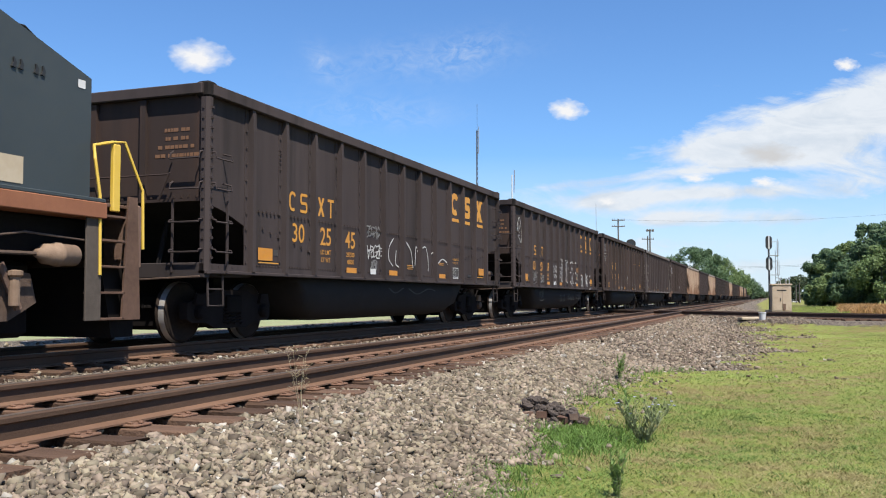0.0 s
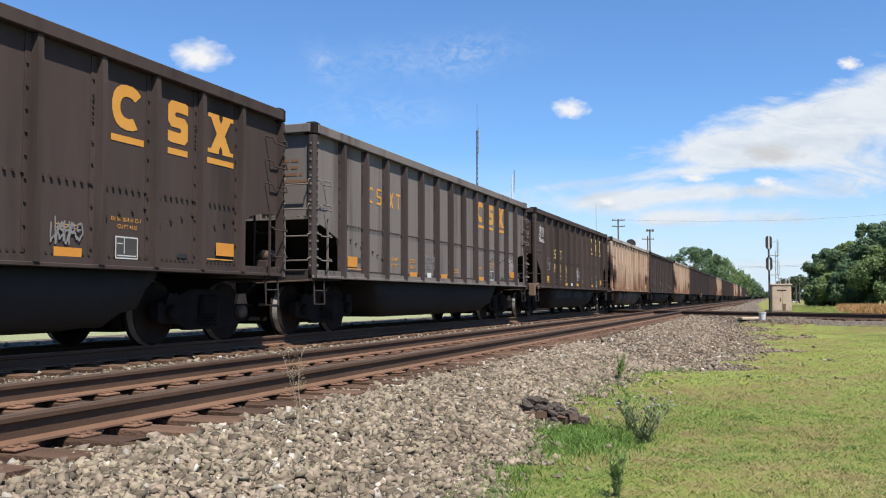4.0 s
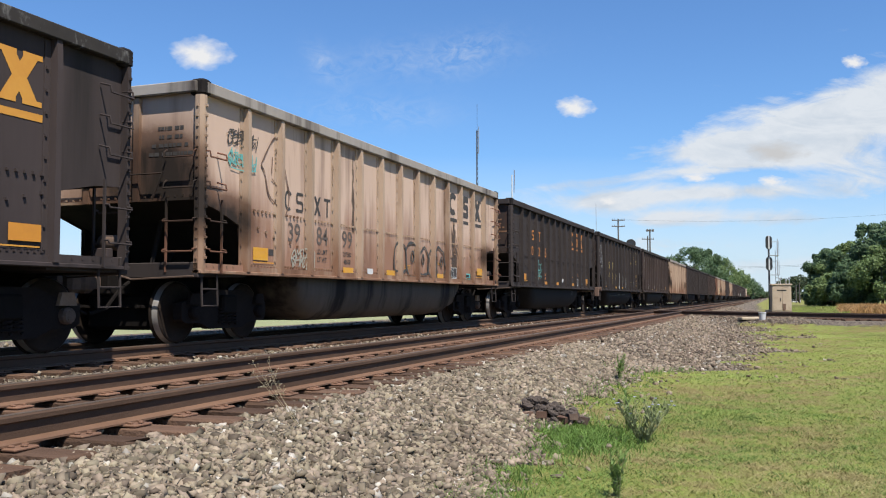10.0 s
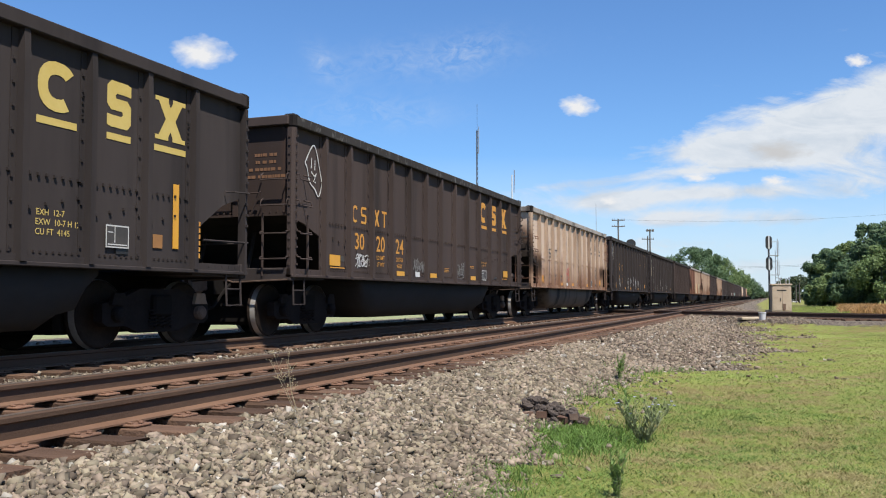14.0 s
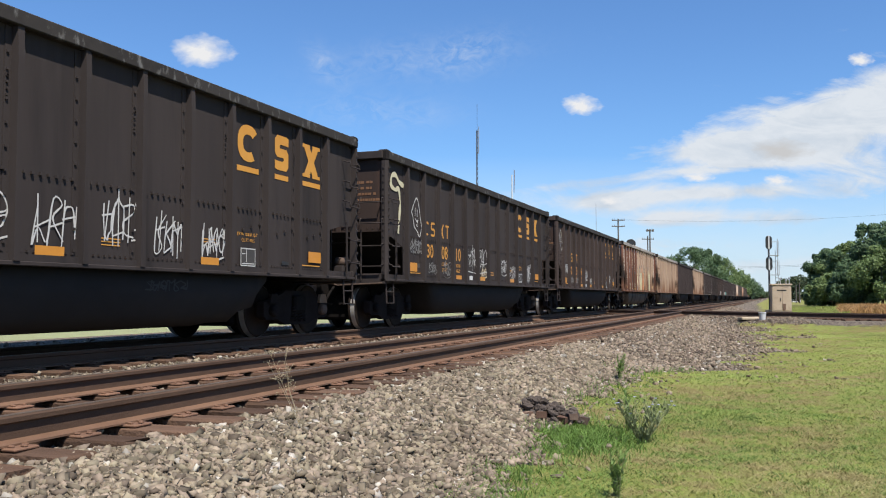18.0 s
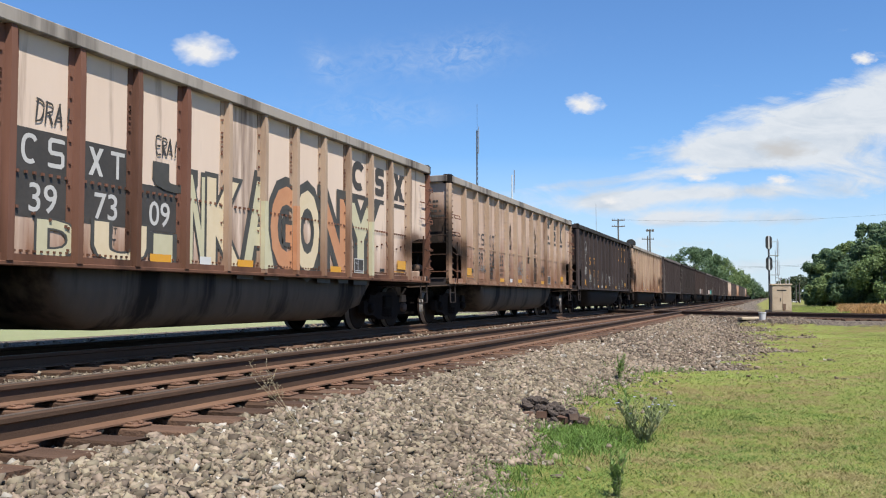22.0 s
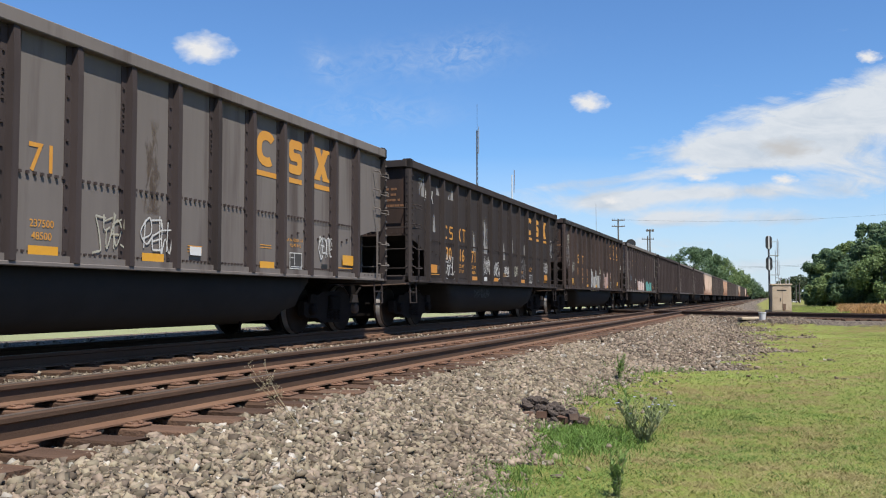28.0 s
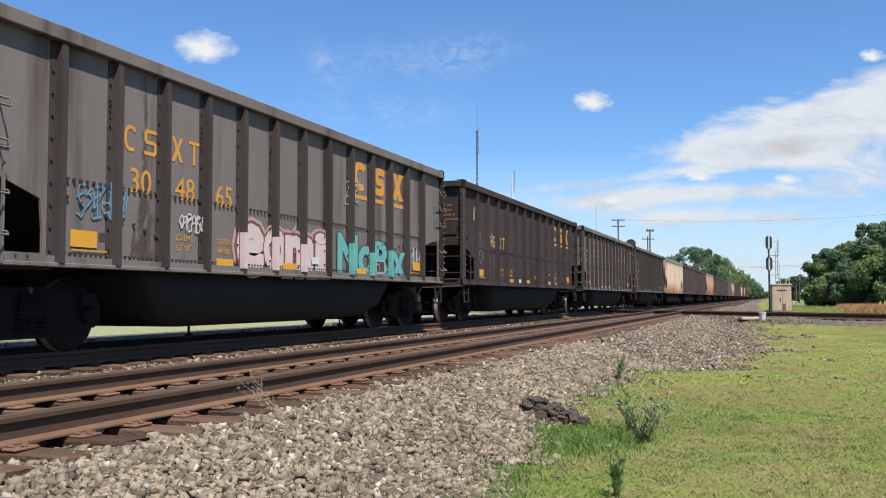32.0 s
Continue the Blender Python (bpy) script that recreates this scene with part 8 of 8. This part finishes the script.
    blades("rough_green_grass", p[:, 0], p[:, 1], np.zeros(n), rng.uniform(0.08, 0.34, n), rng.uniform(0.025, 0.05, n), rng.uniform(0.3, 1.2, n), M["grass"], "rough yellow-green grass under the trees")


def build_foreground():
    # rotten scrap heap at the edge of the stone
    r = random.Random(11)
    heap = root("scrap_heap", "dark heap of rotten tie wood and clods", "debris", m=pose(-2.10, 8.78, float(ground_height(np.array(-2.10), np.array(8.78))) - 0.02, 0, 0, 10))
    for k in range(240):
        level = 0 if k < 100 else 1 if k < 175 else 2 if k < 220 else 3
        reach = (0.39, 0.32, 0.22, 0.11)[level]
        a, d = r.uniform(-reach, reach), r.uniform(-0.17, 0.17) * (1 - 0.3 * level)
        w = r.uniform(0.018, 0.044)
        s = Shape()
        ring = [(math.cos(q) * w * r.uniform(0.75, 1.25), math.sin(q) * w * r.uniform(0.75, 1.2)) for q in [1.047 * j for j in range(6)]]
        top = w * r.uniform(0.7, 1.2)
        s.add([(x, y, 0.0) for x, y in ring] + [(x * 1.05, y * 1.05, top * 0.7) for x, y in ring] + [(r.uniform(-0.01, 0.01), r.uniform(-0.01, 0.01), top * 1.25), (0, 0, -0.02)],
              [(j, (j + 1) % 6, 6 + (j + 1) % 6, 6 + j) for j in range(6)] + [(6 + j, 6 + (j + 1) % 6, 12) for j in range(6)] + [((j + 1) % 6, j, 13) for j in range(6)])
        ob = part("clod", s, M["debris"], heap)
        ob.matrix_basis = pose(a - 0.04 * level, d, level * 0.058 + r.uniform(0, 0.035), r.uniform(-30, 30), r.uniform(-30, 30), r.uniform(0, 180))
    for x, y, up, t, w, key in ((-0.17, -0.15, 0.085, 12, 0.052, "clay"), (-0.04, -0.16, 0.09, -4, 0.05, "rust_steps"), (0.16, -0.17, 0.05, -32, 0.05, "rust_steps"), (0.26, -0.14, 0.07, 24, 0.045, "castiron"), (0.36, -0.12, 0.04, -15, 0.045, "castiron")):
        block = Shape()
        ends = [(-w * r.uniform(0.85, 1.1), w * r.uniform(0.85, 1.1)) for q in range(4)]
        block.add([(ends[q][0], (-0.03, 0.03, 0.026, -0.026)[q], (0, 0, 0.062, 0.058)[q]) for q in range(4)] + [(ends[q][1], (-0.03, 0.03, 0.026, -0.026)[q], (0, 0, 0.056, 0.066)[q]) for q in range(4)],
                  [(0, 3, 2, 1), (4, 5, 6, 7), (0, 1, 5, 4), (1, 2, 6, 5), (2, 3, 7, 6), (3, 0, 4, 7)])
        ob = part("splintered_wood", block, M[key], heap)
        ob.matrix_basis = pose(x, y, up - 0.03, r.uniform(-14, 14), r.uniform(-14, 14), t)
    # weeds
    weed("chicory_weed", "straggly grey-green weed with pale blue flowers", -1.08, 8.1, 0.40, 32, 0.38, 21, petals=16)
    weed("thistle_weed", "upright leafy green weed at the stone's edge", -2.09, 13.3, 0.42, 7, 0.10, 22, leafy=True)
    weed("thistle_weed", "tall leafy green weed in the lawn", -0.93, 5.76, 0.30, 6, 0.06, 23, leafy=True)
    weed("tall_weed", "upright green weed beside the chicory", -1.30, 8.75, 0.40, 7, 0.07, 24, leafy=True)


def weed(name, label, x, y, height, stems, spread, seed, petals=0, leafy=False):
    r = random.Random(seed)
    z = float(ground_height(np.array(x), np.array(y)))
    w = root(name, label, "weed", m=pose(x, y, z - 0.01))
    lx, ly, lz, tips = [], [], [], []
    for k in range(stems):
        a, q = r.uniform(0, 6.28), spread * r.uniform(0.2, 1.0)
        h = height * r.uniform(0.55, 1.0)
        pts = [(0.02 * math.cos(a), 0.02 * math.sin(a), 0), (q * 0.45 * math.cos(a), q * 0.45 * math.sin(a), h * 0.5), (q * math.cos(a + 0.3), q * math.sin(a + 0.3), h)]
        part("stem", Shape().tube(pts, [0.005, 0.004, 0.002], 4), M["weed"], w)
        tips.append(pts[2])
        for j in range(40 if leafy else 14):
            t = r.uniform(0.05, 1.0)
            lx.append(q * t * math.cos(a + 0.3 * t) + r.uniform(-0.01, 0.01)), ly.append(q * t * math.sin(a + 0.3 * t) + r.uniform(-0.01, 0.01)), lz.append(h * t)
    n = len(lx)
    blades("foliage", np.array(lx), np.array(ly), np.array(lz), rng.uniform(0.02, 0.06, n), rng.uniform(0.008, 0.018, n), rng.uniform(0.5, 1.6, n), M["thistle" if leafy else "weed"], "", parent=w)
    for k in range(petals):
        x0, y0, z0 = tips[k % len(tips)]
        f = Shape().lathe([(0.0, 0.003), (0.006, 0.016), (0.009, 0.005)], "z", (x0, y0, z0 - 0.05 * (k // len(tips))), 7)
        part("flower", f, M["petal"], w)
    return w


DRY_AT = (-3.05, 5.55)


def build_dry_weed():
    """A bare dry stalk beside the near rail, swaying in the train's draught."""
    r = random.Random(8)
    z = float(ground_height(np.array(DRY_AT[0]), np.array(DRY_AT[1])))
    w = root("dry_stalk", "dry pale brown weed stalk between stones", "weed", m=pose(*DRY_AT, z))
    for k in range(4):
        a, q = r.uniform(0, 6.28), r.uniform(0.03, 0.13)
        s = Shape()
        top = r.uniform(0.48, 0.66)
        end = (q * math.cos(a), q * math.sin(a), top)
        s.tube([(0, 0, -0.03), (end[0] * 0.3, end[1] * 0.3, top * 0.55), end], [0.0022, 0.0016, 0.001], 4)
        for j in range(16):
            t = r.uniform(0.5, 1.0)
            p = Vector((end[0] * t, end[1] * t, top * t))
            d = Vector((r.uniform(-1, 1), r.uniform(-1, 1), r.uniform(0.1, 0.8))).normalized() * r.uniform(0.02, 0.06)
            s.tube([p, p + d * 0.8, p + d], [0.0009, 0.0012, 0.0042], 4)
        part("stalk", s, M["stalk"], w)
    return w


SKY_PUFFS = []


def build_clouds():
    """Small fair-weather clouds, far off, that drift."""
    # across, up (picture units), half width, half height at the start; drift across and up by the end
    rows = ((351, 101, 76, 44, 9, -17, 3), (1003, 195, 48, 28, 44, -15, 11), (1497, 115, 32, 18, 45, -16, 19), (1352, 322, 34, 14, 40, -5, 27), (1230, 315, 40, 14, 8, -2, 35), (1075, 357, 26, 12, 8, -2, 43), (1362, 273, 78, 30, 36, -12, 51))
    for k, (px, py, w, h, dx, dy, seed) in enumerate(rows):
        r = random.Random(seed)
        Z = 2600.0
        c = new("cloud", None)
        s = Shape()
        n = 40
        rim = []
        for i in range(n):
            a = 2 * math.pi * i / n
            q = 1.0 + 0.10 * math.sin(3 * a + seed) + 0.07 * math.sin(7 * a + 2 * seed) + r.uniform(-0.04, 0.04)
            rim.append((math.cos(a) * q, math.sin(a) * q))
        s.add([(0, 0, 0)] + [(x, y, 0) for x, y in rim], [(0, 1 + i, 1 + (i + 1) % n) for i in range(n)])
        me = s.mesh("cloud", M["cloud" if k < 6 else "grey_cloud"])
        bpy.data.objects.remove(c)
        c = new("cloud", me)
        tagged(c, "small white fair-weather cloud", "cloud", "drifting clouds", "structure")
        c.scale = (w / 1588 * Z, h / 1588 * Z, 1)
        ends = []
        for f in (0.0, 1.0):
            m = STAND @ Matrix.Translation(((px + dx * f - 784) / 1588 * Z, (441 - py - dy * f) / 1588 * Z, -Z))
            ends.append(m)
        c.matrix_basis = ends[0] @ Matrix.Diagonal((*c.scale, 1))
        c.visible_shadow = False
        SKY_PUFFS.append((c, ends))


def bird_at(t):
    """Place of the bird: across, up (in picture units) at 50 m, level once it has passed."""
    px, py = 549 - 340 * (t - 7), 67 + 42 * (min(t, 9.0) - 7)
    return (STAND @ Vector(((px - 784) / 1588 * 50, (441 - py) / 1588 * 50, -50)))


def build_bird():
    """A small dark bird that crosses the sky."""
    b = root("bird", "small dark bird flying across the sky", "bird", m=Matrix.Translation(bird_at(0.0)) @ pose(0, 0, 0, 0, 0, 110))
    part("body", Shape().lathe([(-0.10, 0.004), (-0.05, 0.020), (0.02, 0.026), (0.07, 0.018), (0.10, 0.003)], "y", (0, 0, 0), 10), M["black"], b, "", True)
    part("tail", Shape().prism([(-0.012, -0.08), (0.012, -0.08), (0.03, -0.17), (0.0, -0.14), (-0.03, -0.17)], "z", -0.003, 0.003), M["black"], b)
    for side in (-1, 1):
        o = [(0.0, 0.045), (side * 0.08, 0.055), (side * 0.17, -0.03), (side * 0.08, -0.01), (0.0, -0.03)]
        wing = part("wing", Shape().prism(o if side > 0 else o[::-1], "z", -0.004, 0.004), M["black"], b)
        wing.matrix_basis = pose(side * 0.015, 0.0, 0.008)
    return b


# ---------------------------------------------------------------- putting it together
build_train()
LOCO = build_locomotive()
build_signal()
build_lineside()
build_trees()
build_foreground()
STALK = build_dry_weed()
build_clouds()
BIRD = build_bird()
build_ground()
build_ballast()
build_lawn()
build_track("near_track", "empty railway track with rusty rails on wooden ties", NEAR_X, -60, 1900, -6.0, 140.0, 62.0)
build_track("far_track", "railway track under the train on wooden ties", FAR_X, -60, 1900, -6.0, 140.0, 40.0)
build_crossing()


def motions():
    times = [k * 2.0 for k in range(17)]
    cars = [row for row in TRAIN if row[1] != "loco"]
    for i, (car, style, _) in enumerate(cars):
        walk(car, [(t, pose(FAR_X, train_at(t) + slack(i) + i * PITCH_LENGTH, RZ)) for t in times])
    walk(LOCO, [(t, pose(FAR_X, train_at(t) - LOCO_GAP, RZ)) for t in times])
    # wheels roll with the way that the train has gone; alike wheels share their keys
    turning = {}
    for car, style, _ in TRAIN:
        for w in car.children_recursive:
            if not w.name.startswith("wheelset"):
                continue
            radius = 0.457 if style != "loco" else 0.51
            key = (style == "loco", round(w.location.y, 2))
            if key not in turning:
                x, y, z = w.location
                rows = []
                for k in range(961):
                    t = k / 30
                    rows.append((t, pose(x, y, z, math.degrees((train_at(0) - train_at(t)) / radius))))
                walk(w, rows)
                turning[key] = w
            else:
                first = turning[key].animation_data
                w.rotation_mode = "QUATERNION"
                keys = w.animation_data_create()
                keys.action = first.action
                keys.action_slot = first.action_slot
    for c, ends in SKY_PUFFS:
        walk(c, [(0.0, ends[0]), (32.0, ends[1])])
    walk(BIRD, [(t, Matrix.Translation(bird_at(t)) @ pose(0, 0, 0, 0, 0, 110)) for t in (0.0, 3.0, 6.0, 7.0, 8.0, 9.0, 20.0, 32.0)])
    for w in BIRD.children:
        if w.name.startswith("wing"):
            x, y, z = w.location
            way = 1 if x > 0 else -1
            walk(w, [(k / 10, pose(x, y, z, 0, -way * (12 + 30 * math.sin(k * 2.1)), 0)) for k in range(321)])
    base = STALK.matrix_basis.translation.copy()
    r = random.Random(2)
    walk(STALK, [(t, pose(*base, *SWAY(t))) for t in [k * 0.5 for k in range(65)]])


def SWAY(t):
    """Lean of the dry stalk, in degrees about x and y."""
    push = np.interp(t, [0, 6, 9, 13, 19, 23, 28, 32], [4, 18, 40, 26, 24, 40, 38, 52]) + 5 * math.sin(t * 4.3 + 1)
    return float(0.34 * push + 3 * math.sin(t * 5.1)), float(-0.94 * push), 0.0


motions()
